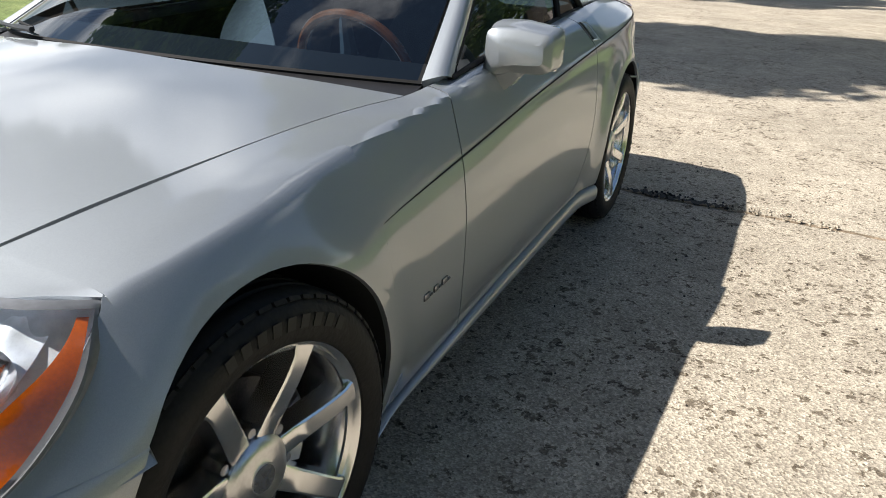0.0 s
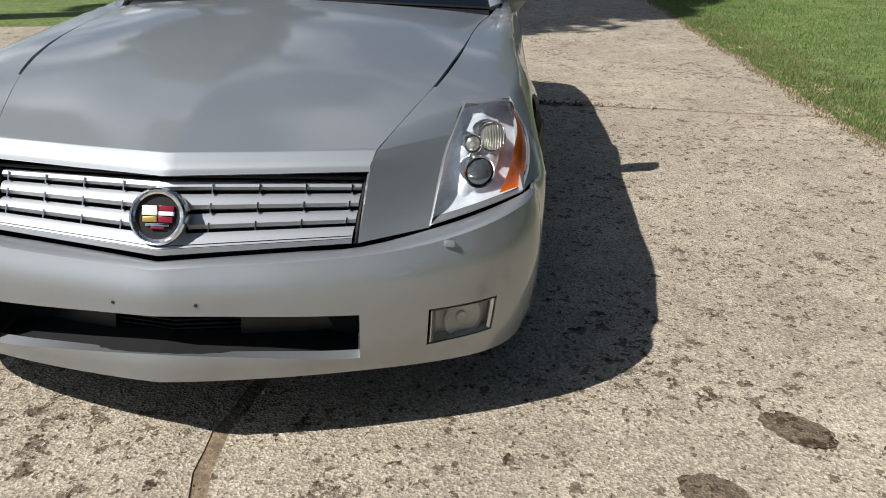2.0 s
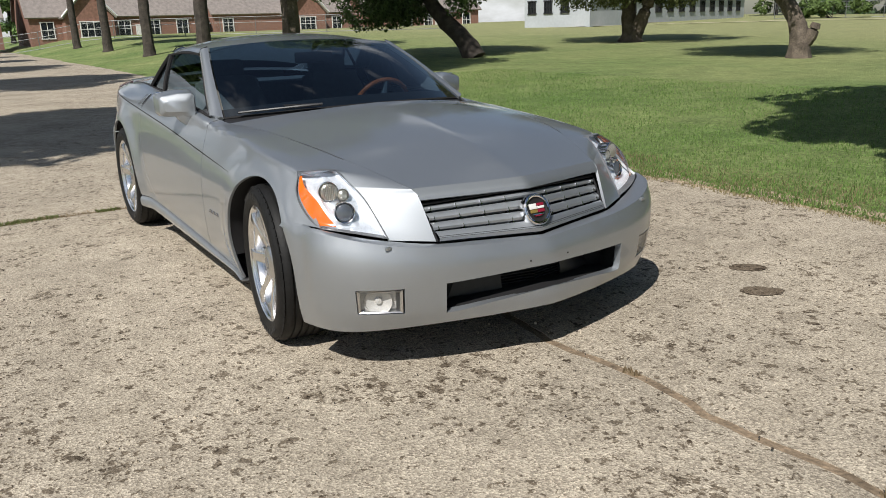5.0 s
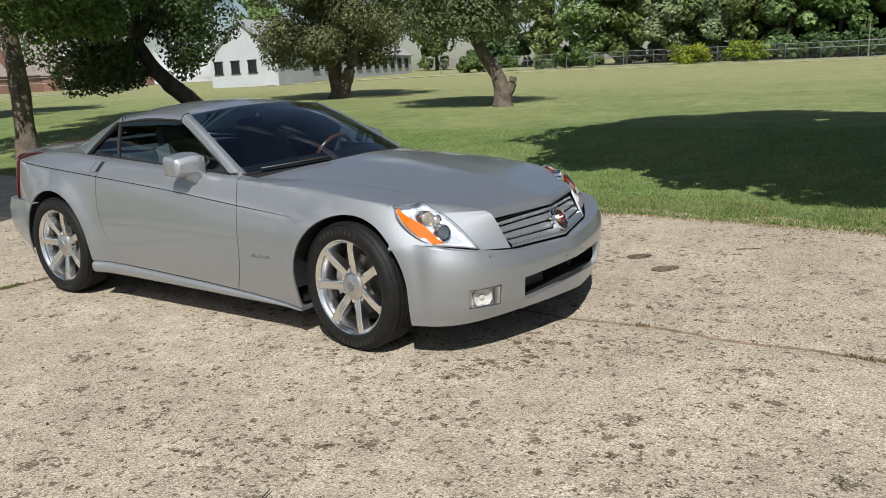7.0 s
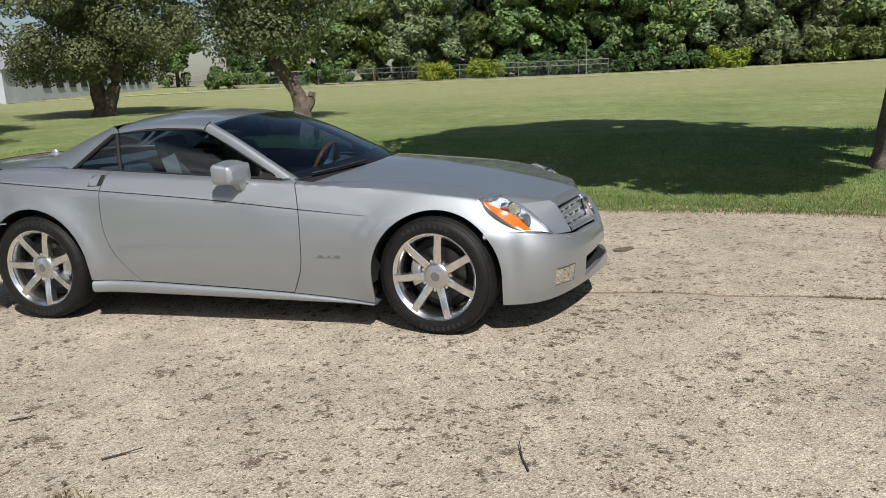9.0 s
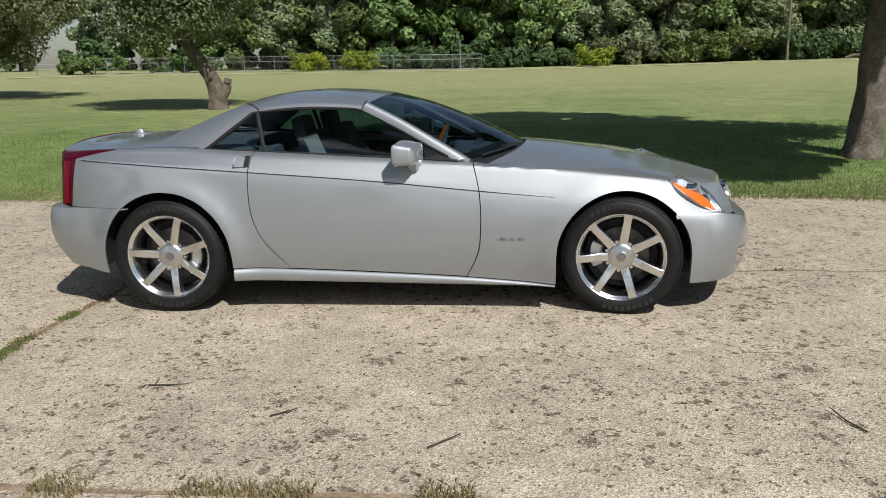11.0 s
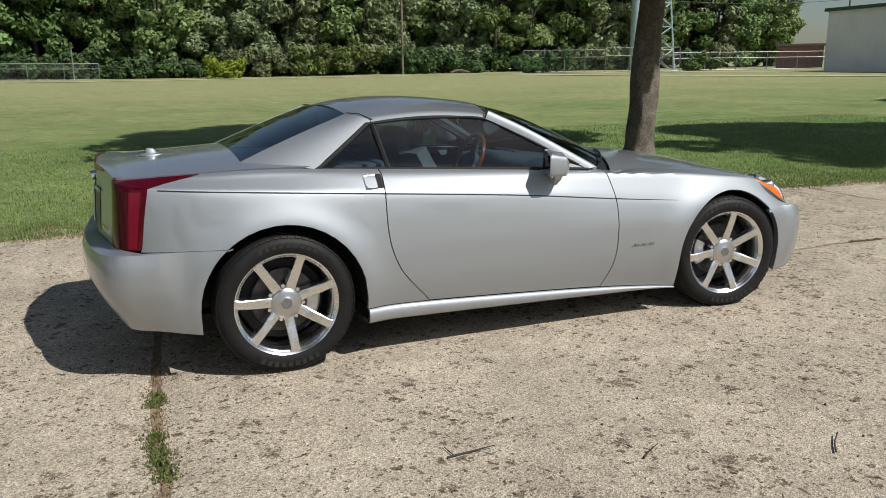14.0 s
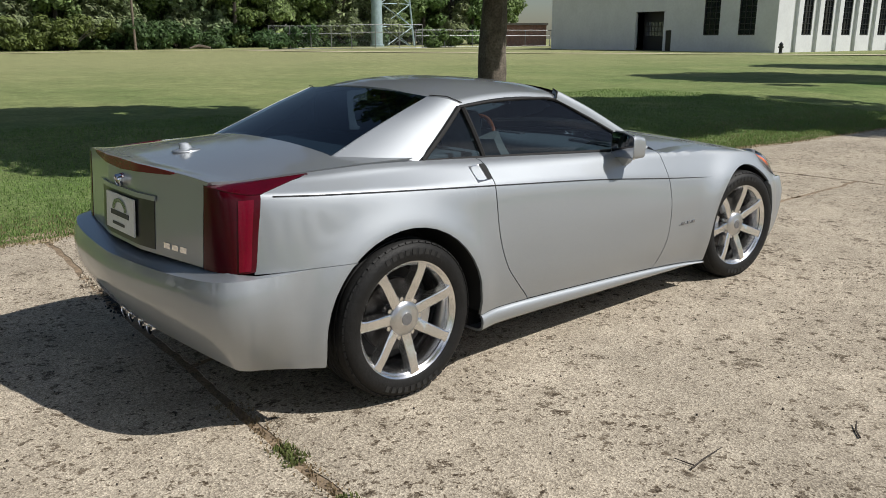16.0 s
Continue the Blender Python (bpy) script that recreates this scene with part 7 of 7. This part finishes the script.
def glass_y(x, z):
    zb = table([(-1.2, 0.972), (-0.74, 0.947), (0.3, 0.893), (0.45, 0.882)], x)[0]
    yb = table([(-1.2, 0.690), (-0.74, 0.704), (0.0, 0.742), (0.3, 0.758), (0.45, 0.765)], x)[0]
    return lerp(yb, 0.610, max(0, (z - zb) / (1.178 - zb))) + 0.008 * math.sin(math.pi * max(0, min(1, (z - zb) / 0.26)))


def belt_z(x):
    return table([(-1.2, 0.972), (-0.74, 0.950), (0.3, 0.897), (0.45, 0.886)], x)[0]


def window_top(x):
    return table([(-0.86, 1.168), (-0.6, 1.186), (-0.35, 1.186), (-0.17, 1.170), (0.0, 1.088), (0.2, 0.983), (0.36, 0.900)], x)[0]


def door_glass():
    def f(u, v):
        z = belt_z(-0.2) + (1.17 - 0.92) * v
        rear = lerp(-0.742, -0.800, v)
        x = lerp(rear, 0.345, u)
        zt = max(window_top(x), belt_z(x) + 0.001)
        z = lerp(belt_z(x) - 0.01, zt, v)
        return Vector((x, glass_y(x, z), z))
    return outward(grid(f, 30, 12))


def quarter_glass():
    def f(u, v):
        a = Vector((lerp(-0.772, -0.818, v), 0, lerp(0.951, 1.166, v)))
        b = Vector((lerp(-1.100, -0.832, v), 0, lerp(0.965, 1.166, v)))
        p = a.lerp(b, u)
        p.y = glass_y(p.x, p.z) - 0.004
        return p
    return outward(grid(f, 10, 10))


for nm, mk in (("door_window", door_glass), ("quarter_window", quarter_glass)):
    for o in both(nm, mk, SIDEGLASS, "dark tinted side glass", 0):
        o.visible_shadow = False


def seal(pts, r):
    bm = bmesh.new()
    tube(bm, pts, r, 6)
    return bm


def seal_top():
    return seal([(x, glass_y(x, window_top(x)) + 0.002, window_top(x) + 0.003) for x in [lerp(0.345, -0.84, i / 30) for i in range(31)]], 0.008)


def seal_b():
    return seal([(lerp(-0.757, -0.810, i / 8), glass_y(-0.78, lerp(0.945, 1.168, i / 8)) + 0.003, lerp(0.945, 1.168, i / 8)) for i in range(9)], 0.013)


def seal_c():
    return seal([(lerp(-1.115, -0.838, i / 8), glass_y(lerp(-1.115, -0.838, i / 8), lerp(0.966, 1.170, i / 8)) + 0.004, lerp(0.966, 1.170, i / 8)) for i in range(9)], 0.013)


def seal_belt():
    return seal([(x, glass_y(x, belt_z(x)) + 0.006, belt_z(x) - 0.004) for x in [lerp(0.40, -1.13, i / 20) for i in range(21)]], 0.009)


for mk in (seal_top, seal_b, seal_c, seal_belt):
    both("window_seal", mk, GAP, t=0)


def mirror_sail():
    pts = [(0.37, 0.768, 0.892), (0.24, 0.752, 0.902), (0.25, 0.712, 0.955)]
    bm = bmesh.new()
    bm.faces.new([bm.verts.new((x, y + 0.004, z)) for x, y, z in pts])
    return outward(bm)


both("mirror_base_trim", mirror_sail, TRIM, t=0.006)


def mirror_shell():
    """Rounded box, drawn in towards its back, on a foot."""
    bm = bmesh.new()
    n, m = 16, 28
    rings = []
    for i in range(n + 1):
        t = i / n
        k = (1 - 0.10 * smooth01(0.2, 0.8, t) - 0.45 * smooth01(0.78, 1.0, t) ** 2) if t > 0.05 else lerp(0.93, 1.0, t / 0.05)
        x = 0.075 + 0.12 * t
        ring = []
        for j in range(m):
            a = 6.2832 * j / m
            ca, sa = math.cos(a), math.sin(a)
            e = 0.34
            yy = 0.096 * (k if ca < 0 else lerp(1.0, k, 0.45)) * math.copysign(abs(ca) ** e, ca)
            zz = 0.072 * k * math.copysign(abs(sa) ** e, sa)
            ring.append(bm.verts.new((x - 0.03 * (yy / 0.096), 0.866 + yy, 0.944 + zz * (0.86 if yy > 0 else 1.0) - 0.012 * t)))
        rings.append(ring)
    for a, b in zip(rings, rings[1:]):
        for j in range(m):
            bm.faces.new((a[j], a[(j + 1) % m], b[(j + 1) % m], b[j]))
    bm.faces.new(rings[-1])
    bmesh.ops.recalc_face_normals(bm, faces=bm.faces[:])
    return bm


mirrors = both("door_mirror", mirror_shell, PAINT, "silver door mirror", 0)
for sg, mr in zip(SIDES, mirrors):
    bm = bmesh.new()
    box(bm, (0, 0, 0), (0.012, 0.172, 0.125), bevel=0.004, m=Matrix.Translation((0.086, 0.866, 0.942)) @ Matrix.Rotation(0.25, 4, "Z"))
    if sg < 0:
        mirrored(bm)
    part("mirror_glass", bm, MIRROR, mr)
    bm = bmesh.new()
    rings = []
    for (x0, x1, y0, y1, z) in ((0.10, 0.19, 0.775, 0.89, 0.902), (0.112, 0.187, 0.77, 0.875, 0.872), (0.122, 0.182, 0.768, 0.855, 0.846), (0.135, 0.174, 0.768, 0.83, 0.826)):
        rings.append([bm.verts.new((x, y, z)) for x, y in ((x0, y0), (x1, y0), (x1, lerp(y0, y1, 0.7)), (lerp(x0, x1, 0.8), y1), (lerp(x0, x1, 0.2), y1), (x0, lerp(y0, y1, 0.7)))])
    for a, b in zip(rings, rings[1:]):
        for k in range(6):
            bm.faces.new((a[k], a[(k + 1) % 6], b[(k + 1) % 6], b[k]))
    bm.faces.new(rings[-1])
    bmesh.ops.recalc_face_normals(bm, faces=bm.faces[:])
    if sg < 0:
        mirrored(bm)
    part("mirror_foot", bm, PAINT, mr)


# door handles: a recessed pull beside the door's rear edge
def handle():
    bm = bmesh.new()
    def f(u, v):
        x = lerp(-0.828, -0.918, u)
        z = lerp(0.872, 0.934, v) - 0.004 * u
        p = on_side(x, z, 0, z)
        return p + Vector((0, 0.003 - 0.018 * math.sin(math.pi * u) * math.sin(math.pi * v), 0))
    b = grid(f, 8, 6)
    return outward(b)


# flat black patch on the panel stands for the hand recess's shade
def handle_shadow():
    def f(u, v):
        x = lerp(-0.822, -0.852, u)
        z = lerp(0.874, 0.934, v)
        p = on_side(x, z, 0, z)
        return p + Vector((0, 0.0045, 0))
    return outward(grid(f, 4, 6))


both("door_pull", handle, SATIN, "flush bright door pull", 0.004)
both("pull_recess_shade", handle_shadow, GAP, "black patch for the shaded hand recess", 0)


def side_badge():
    """Small chrome badge bars on the front fender."""
    bm = bmesh.new()
    for k, (w, h) in enumerate(((0.030, 0.016), (0.022, 0.016), (0.030, 0.016))):
        x = 0.765 - 0.052 * k
        p = on_side(x, 0.450, 0, 0.450)
        box(bm, (x, p.y + 0.002, p.z), (w, 0.005, h), bevel=0.0015)
        q = on_side(x - 0.026, 0.450, 0, 0.446)
        box(bm, (x - 0.026, q.y + 0.002, 0.445), (0.014, 0.004, 0.004))
    return bm


both("fender_badge", side_badge, LAMP_GREY, "small chrome badge bars", 0)


# wheels
def tyre_mesh():
    bm = bmesh.new()
    R, W = 0.343, 0.1165
    prof = [(0.246, -0.098), (0.254, -0.108), (0.274, -0.116), (0.30, -0.1165), (0.315, -0.110), (0.329, -0.098), (0.338, -0.083)]
    for c in (-0.062, -0.030, 0.0, 0.030, 0.062):
        prof += [(R, c - 0.012), (R - 0.007, c - 0.009), (R - 0.007, c - 0.003), (R, c)]
        prof += [(R, c + 0.010)]
    prof += [(0.338, 0.083), (0.329, 0.098), (0.315, 0.110), (0.30, 0.1165), (0.274, 0.116), (0.256, 0.108), (0.250, 0.098)]
    lathe(bm, prof, 72)
    return bm


def tread_blocks():
    bm = bmesh.new()
    n = 60
    for k in range(n):
        a = 6.2832 * k / n
        for sg in SIDES:
            m = Matrix.Rotation(-a, 4, "Y") @ Matrix.Translation((0.3262, sg * 0.0905, 0)) @ Matrix.Rotation(-sg * 0.60, 4, "Z") @ Matrix.Diagonal((0.008, 0.024, 0.028, 1))
            r = bmesh.ops.create_cube(bm, size=1.0)
            bmesh.ops.transform(bm, matrix=m, verts=r["verts"])
    return bm


def rim_mesh():
    bm = bmesh.new()
    lathe(bm, [(0.230, -0.098), (0.234, 0.085), (0.248, 0.098), (0.256, 0.105), (0.2585, 0.099), (0.254, 0.104), (0.246, 0.099), (0.236, 0.084), (0.224, 0.055), (0.220, -0.098)], 72, closed=True)
    return bm


def spoke_mesh(a):
    """One broad flat spoke, dished at the hub, with a raised rib."""
    bm = bmesh.new()
    rows = []
    for i in range(9):
        t = i / 8
        r = lerp(0.055, 0.249, t)
        w = lerp(0.0245, 0.0205, t) + 0.006 * smooth01(0.86, 1.0, t)
        y = lerp(0.066, 0.099, smooth01(0.0, 1.0, t)) + 0.003 * math.sin(math.pi * t)
        rows.append([bm.verts.new((r, yy, ww)) for ww, yy in ((-w * 1.12, y - 0.050), (-w, y - 0.003), (-w * 0.80, y), (w * 0.80, y), (w, y - 0.003), (w * 1.12, y - 0.050))])
    for p, q in zip(rows, rows[1:]):
        for k in range(6):
            bm.faces.new((p[k], q[k], q[(k + 1) % 6], p[(k + 1) % 6]))
    bm.faces.new(rows[0][::-1])
    bm.faces.new(rows[-1])
    bmesh.ops.recalc_face_normals(bm, faces=bm.faces[:])
    bmesh.ops.transform(bm, matrix=Matrix.Rotation(a, 4, "Y"), verts=bm.verts)
    return bm


def wheel(sx, sg, turn):
    """Rim with its tyre, seven spokes, hub cap, brake disc and caliper; the outer face looks to +y."""
    w = part("wheel", rim_mesh(), ALLOY, car, "seven-spoke polished alloy wheel")
    w.matrix_local = Matrix.Translation((sx * AXLE, sg * HALF_TRACK, 0.335 if sx > 0 else 0.344)) @ Matrix.Rotation(radians(-7.0) if sx > 0 else 0.0, 4, "Z") @ (Matrix.Identity(4) if sg > 0 else Matrix.Rotation(math.pi, 4, "Z"))
    part("tyre", tyre_mesh(), RUBBER, w, "worn black tyre")
    tagged(part("tread", tread_blocks(), RUBBER, w, smooth=False), kind="stuff")
    for k in range(7):
        part("spoke", spoke_mesh(turn + 6.28319 * k / 7), ALLOY, w)
    bm = bmesh.new()
    lathe(bm, [(0.0, 0.083), (0.030, 0.083), (0.033, 0.081), (0.052, 0.080), (0.066, 0.076), (0.074, 0.068), (0.076, 0.050), (0.060, 0.0)], 40)
    cap = part("hub_cap", bm, SATIN, w)
    bm = bmesh.new()
    lathe(bm, [(0.0, 0.0845), (0.026, 0.0845), (0.027, 0.083)], 28)
    part("cap_centre", bm, LAMP_GREY, w)
    for k in range(7):
        bm = bmesh.new()
        a = turn + 6.28319 * (k + 0.5) / 7
        lathe(bm, [(0.0, 0.062), (0.010, 0.062), (0.012, 0.05), (0.012, 0.02)], 8, centre=(0.085 * math.cos(a), 0, -0.085 * math.sin(a)))
        part("lug_boss", bm, ALLOY, w)
    bm = bmesh.new()
    lathe(bm, [(0.06, 0.0), (0.158, 0.0), (0.160, -0.004), (0.160, -0.022), (0.158, -0.026), (0.06, -0.026)], 48)
    part("brake_disc", bm, IRON, w)
    # added black disc stands for the shade seen between the spokes
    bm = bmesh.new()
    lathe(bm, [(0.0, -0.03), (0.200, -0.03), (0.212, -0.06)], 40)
    part("spoke_shade_disc", bm, GAP, w)
    bm = bmesh.new()
    n = 9
    rows = []
    for i in range(n):
        a = lerp(-0.45, 0.45, i / (n - 1)) + (math.pi if sx * sg > 0 else 0.0)
        rows.append([bm.verts.new((r * math.cos(a), y, r * math.sin(a))) for r, y in ((0.115, -0.02), (0.112, 0.026), (0.125, 0.034), (0.165, 0.032), (0.176, 0.022), (0.176, -0.02))])
    for p, q in zip(rows, rows[1:]):
        for k in range(6):
            bm.faces.new((p[k], q[k], q[(k + 1) % 6], p[(k + 1) % 6]))
    bm.faces.new(rows[0][::-1])
    bm.faces.new(rows[-1])
    bmesh.ops.recalc_face_normals(bm, faces=bm.faces[:])
    part("brake_caliper", bm, SATIN, w)
    # raised sidewall marks: plain bars where the lettering is
    for c0 in (1.2 + turn, 4.3 + turn):
        for k in range(9):
            bm = bmesh.new()
            a = c0 + 0.115 * k
            m = Matrix.Rotation(a, 4, "Y") @ Matrix.Translation((0.297, 0.1172, 0)) @ Matrix.Diagonal((0.024, 0.0016, 0.020, 1))
            r = bmesh.ops.create_cube(bm, size=1.0)
            bmesh.ops.transform(bm, matrix=m, verts=r["verts"])
            part("sidewall_mark", bm, RUBBER_MARK, w, smooth=False)
    bm = bmesh.new()
    a = turn + 0.9
    tube(bm, [(0.208 * math.cos(a), 0.07, -0.208 * math.sin(a)), (0.196 * math.cos(a), 0.09, -0.196 * math.sin(a))], 0.005, 8)
    part("valve", bm, BLACK, w)
    return w


for sx, sg, turn in ((1, 1, -0.187), (1, -1, 0.075), (-1, 1, 0.9), (-1, -1, -0.10)):
    wheel(sx, sg, turn)


# dark underbody, arch liners and inner walls, which close the gaps and block light
def liner(sx):
    def f(u, v):
        a = lerp(-0.12, math.pi + 0.12, u)
        r = (RA_F if sx > 0 else RA_R) + 0.004
        x, z = sx * AXLE + r * math.cos(a), WHEEL_Z + r * math.sin(a)
        return Vector((x, lerp(0.60, on_side(x, z, 0, z).y - 0.008, v), z))
    return grid(f, 28, 2)


def liner_back(sx):
    def f(u, v):
        a = lerp(-0.12, math.pi + 0.12, u)
        r = ((RA_F if sx > 0 else RA_R) + 0.004) * v
        return Vector((sx * AXLE + r * math.cos(a), 0.60, WHEEL_Z + r * math.sin(a)))
    return grid(f, 28, 1)


for sx in (1, -1):
    both("arch_liner", lambda: join(liner(sx), liner_back(sx)), GAP, "black wheel-arch liner", 0)
# plain filler boxes, added to stop sun leaking into the car's shadow
for nm, c, s in (("floor_pan", (0.05, 0, 0.215), (3.7, 1.18, 0.09)), ("sill_pan", (0.0, 0, 0.226), (1.86, 1.60, 0.07)), ("engine_tray", (1.40, 0, 0.43), (1.0, 1.16, 0.34)),
                 ("trunk_floor", (-1.60, 0, 0.60), (0.78, 1.16, 0.60)), ("engine_bay_filler", (1.32, 0, 0.62), (1.04, 1.10, 0.12)), ("bumper_beam", (1.93, 0, 0.44), (0.08, 1.05, 0.22)),
                 ("front_leak_filler", (1.86, 0, 0.31), (0.30, 1.36, 0.16)), ("rear_beam", (-1.95, 0, 0.42), (0.30, 1.30, 0.18))):
    bm = bmesh.new()
    box(bm, c, s)
    part(nm, bm, GAP, car, "dark filler box in the underbody", smooth=False)
for sg in SIDES:
    bm = bmesh.new()
    def inner(u, v, sg=sg):
        x = lerp(-0.93, 0.94, u)
        z = lerp(0.24, 0.84 - 0.05 * x, v)
        return Vector((x, sg * (on_side(x, z, 0, z).y - 0.03), z))
    b2 = grid(inner, 20, 8)
    join(bm, b2)
    part("inner_wall", bm, GAP, car, "dark inner door wall")

# ---- cabin ----
def seat(sg):
    c = sg * 0.36
    bm = bmesh.new()
    def cushion(u, v):
        x, y = lerp(-0.36, 0.18, u), lerp(-0.25, 0.25, v)
        z = 0.44 + 0.05 * u + 0.05 * (abs(y) / 0.25) ** 3 - 0.06 * smooth01(0.85, 1.0, u)
        return Vector((x, c + y, z))
    b = grid(cushion, 14, 12)
    thick(b, 0.12)
    s = part("seat", b, LEATHER, car, "grey leather bucket seat")
    def back(u, v):
        t, y = v, lerp(-0.25, 0.25, u)
        w = lerp(1.0, 0.82, smooth01(0.6, 1.0, t))
        return Vector((lerp(-0.34, -0.60, t) + 0.05 * (abs(y) / 0.25) ** 3, c + y * w, lerp(0.46, 1.00, t)))
    b = grid(back, 12, 16)
    bmesh.ops.recalc_face_normals(b, faces=b.faces[:])
    thick(b, 0.09)
    part("backrest", b, LEATHER, s)
    bm = bmesh.new()
    box(bm, (0, 0, 0), (0.09, 0.26, 0.15), bevel=0.035, m=Matrix.Translation((-0.60, c, 1.06)) @ Matrix.Rotation(-0.2, 4, "Y"))
    part("headrest", bm, LEATHER, s)
    return s


for sg in SIDES:
    seat(sg)


def dashboard():
    def f(u, v):
        y = lerp(-0.68, 0.68, u)
        prof = curve([(0.74, 0.868), (0.55, 0.878), (0.38, 0.872), (0.30, 0.84), (0.27, 0.72), (0.30, 0.55)], v)
        hump = 0.028 * math.exp(-((y - 0.36) / 0.17) ** 4) * smooth01(0.2, 0.45, v) * (1 - smooth01(0.5, 0.7, v))
        xx = prof[0] - 0.20 * (abs(y) / 0.68) ** 2 * (1 - v)
        return Vector((xx, y, prof[1] + hump - 0.02 * (abs(y) / 0.68) ** 2))
    bm = grid(f, 40, 20)
    bmesh.ops.recalc_face_normals(bm, faces=bm.faces[:])
    d = part("dashboard", bm, DASH, car, "dark dashboard with grey top panels")
    bm = bmesh.new()
    box(bm, (0.10, 0, 0.52), (0.85, 0.20, 0.16), bevel=0.03)
    part("centre_console", bm, LEATHER, d)
    for y in (-0.36, 0.36):
        bm = bmesh.new()
        box(bm, (0.47, y, 0.885), (0.05, 0.32, 0.012), bevel=0.004)
        part("defroster_vent", bm, LAMP_GREY, d)
    bm = bmesh.new()
    box(bm, (-0.75, 0, 0.72), (0.06, 1.30, 0.50), bevel=0.02)
    part("rear_bulkhead", bm, DASH, d)
    bm = bmesh.new()
    box(bm, (-1.12, 0, 0.945), (0.70, 1.16, 0.03), bevel=0.01)
    part("parcel_shelf", bm, DASH, d)


dashboard()


def steering_wheel():
    m = Matrix.Translation((0.17, 0.36, 0.83)) @ Matrix.Rotation(radians(-66), 4, "Y")
    bm = bmesh.new()
    n, k = 48, 10
    rings = []
    for i in range(n):
        a = 6.2832 * i / n
        c = Vector((math.cos(a), math.sin(a), 0))
        rings.append([bm.verts.new(m @ (c * (0.185 + 0.015 * math.cos(6.2832 * j / k)) + Vector((0, 0, 0.015 * math.sin(6.2832 * j / k))))) for j in range(k)])
    for i in range(n):
        for j in range(k):
            bm.faces.new((rings[i][j], rings[(i + 1) % n][j], rings[(i + 1) % n][(j + 1) % k], rings[i][(j + 1) % k]))
    w = part("steering_wheel", bm, WOOD, car, "wood-rimmed steering wheel")
    bm = bmesh.new()
    for a in (0.0, 2.2, -2.2):
        tube(bm, [m @ Vector((0.04 * math.cos(a), 0.04 * math.sin(a), -0.02)), m @ Vector((0.18 * math.cos(a), 0.18 * math.sin(a), 0))], [0.03, 0.016], 8)
    part("spokes", bm, DASH, w)
    bm = bmesh.new()
    lathe(bm, [(0.0, 0.02), (0.055, 0.015), (0.07, -0.01), (0.06, -0.05)], 24, "Z")
    bmesh.ops.transform(bm, matrix=m, verts=bm.verts)
    part("hub", bm, DASH, w)


steering_wheel()
bm = bmesh.new()
box(bm, (0, 0, 0), (0.03, 0.24, 0.065), bevel=0.012, m=Matrix.Translation((0.02, 0, 1.145)))
rvm = part("rear_view_mirror", bm, BLACK, car, "black rear-view mirror")


# ---- small things on the ground ----
def rubble(name, label, spots, seed, smin, smax, mat):
    """Angular crumbs of broken concrete and soil."""
    rnd = random.Random(seed)
    vs, fs = [], []
    for x, y in spots:
        s = rnd.uniform(smin, smax) * rnd.choice((0.5, 0.7, 1.0, 1.0, 1.4))
        i = len(vs)
        a = rnd.uniform(0, 6.283)
        for k in range(5):
            q = a + 6.283 * k / 5
            r = s * rnd.uniform(0.7, 1.2)
            vs.append((x + r * math.cos(q), y + r * math.sin(q), -0.002))
        for k in range(5):
            q = a + 6.283 * k / 5
            r = s * rnd.uniform(0.35, 0.75)
            vs.append((x + r * math.cos(q), y + r * math.sin(q), 0.003 + s * rnd.uniform(0.35, 0.8)))
        for k in range(5):
            j = (k + 1) % 5
            fs.append((i + k, i + j, i + 5 + j, i + 5 + k))
        fs.append(tuple(i + 5 + k for k in range(5)))
    me = bpy.data.meshes.new(name)
    me.from_pydata(vs, [], fs)
    me.materials.append(mat)
    return tagged(new(name, me), label, "rubble", kind="stuff")


def along_rear_joint(n, y0, y1, spread, seed):
    rnd = random.Random(seed)
    out = []
    for _ in range(n):
        y = lerp(y0, y1, rnd.random() ** 1.4)
        out.append((joint_rear(y) + rnd.gauss(0, spread), y))
    return out


rubble("rubble", "pale crumbs of broken concrete by the rear joint", along_rear_joint(70, 1.38, 1.95, 0.035, 61), 62, 0.004, 0.013, CONCRETE)
rubble("rubble", "dark soil crumbs in the broken rear joint", along_rear_joint(60, 0.95, 1.42, 0.03, 63), 64, 0.004, 0.011, GAP)
rubble("rubble", "sandy crumbs along the lawn's edge", [(-1.2 + 2.4 * math.sin(k * 12.9) - 1.6, edge_left(-2.5) - 0.10 + 0.28 * math.sin(k * 78.2)) for k in range(160)], 65, 0.004, 0.012, SOIL_PALE)


def grit(n, x0, x1, y0, y1, seed):
    rnd = random.Random(seed)
    return [(rnd.uniform(x0, x1), rnd.uniform(y0, y1)) for _ in range(n)]


rubble("grit", "loose pale grit scattered over the concrete", grit(1500, -4.6, 5.2, -2.8, 2.9, 71), 72, 0.0020, 0.0060, CONCRETE)
rubble("grit", "loose dark grit scattered over the concrete", grit(900, -4.6, 5.2, -2.8, 2.9, 73), 74, 0.0020, 0.0055, BARK_DARK)
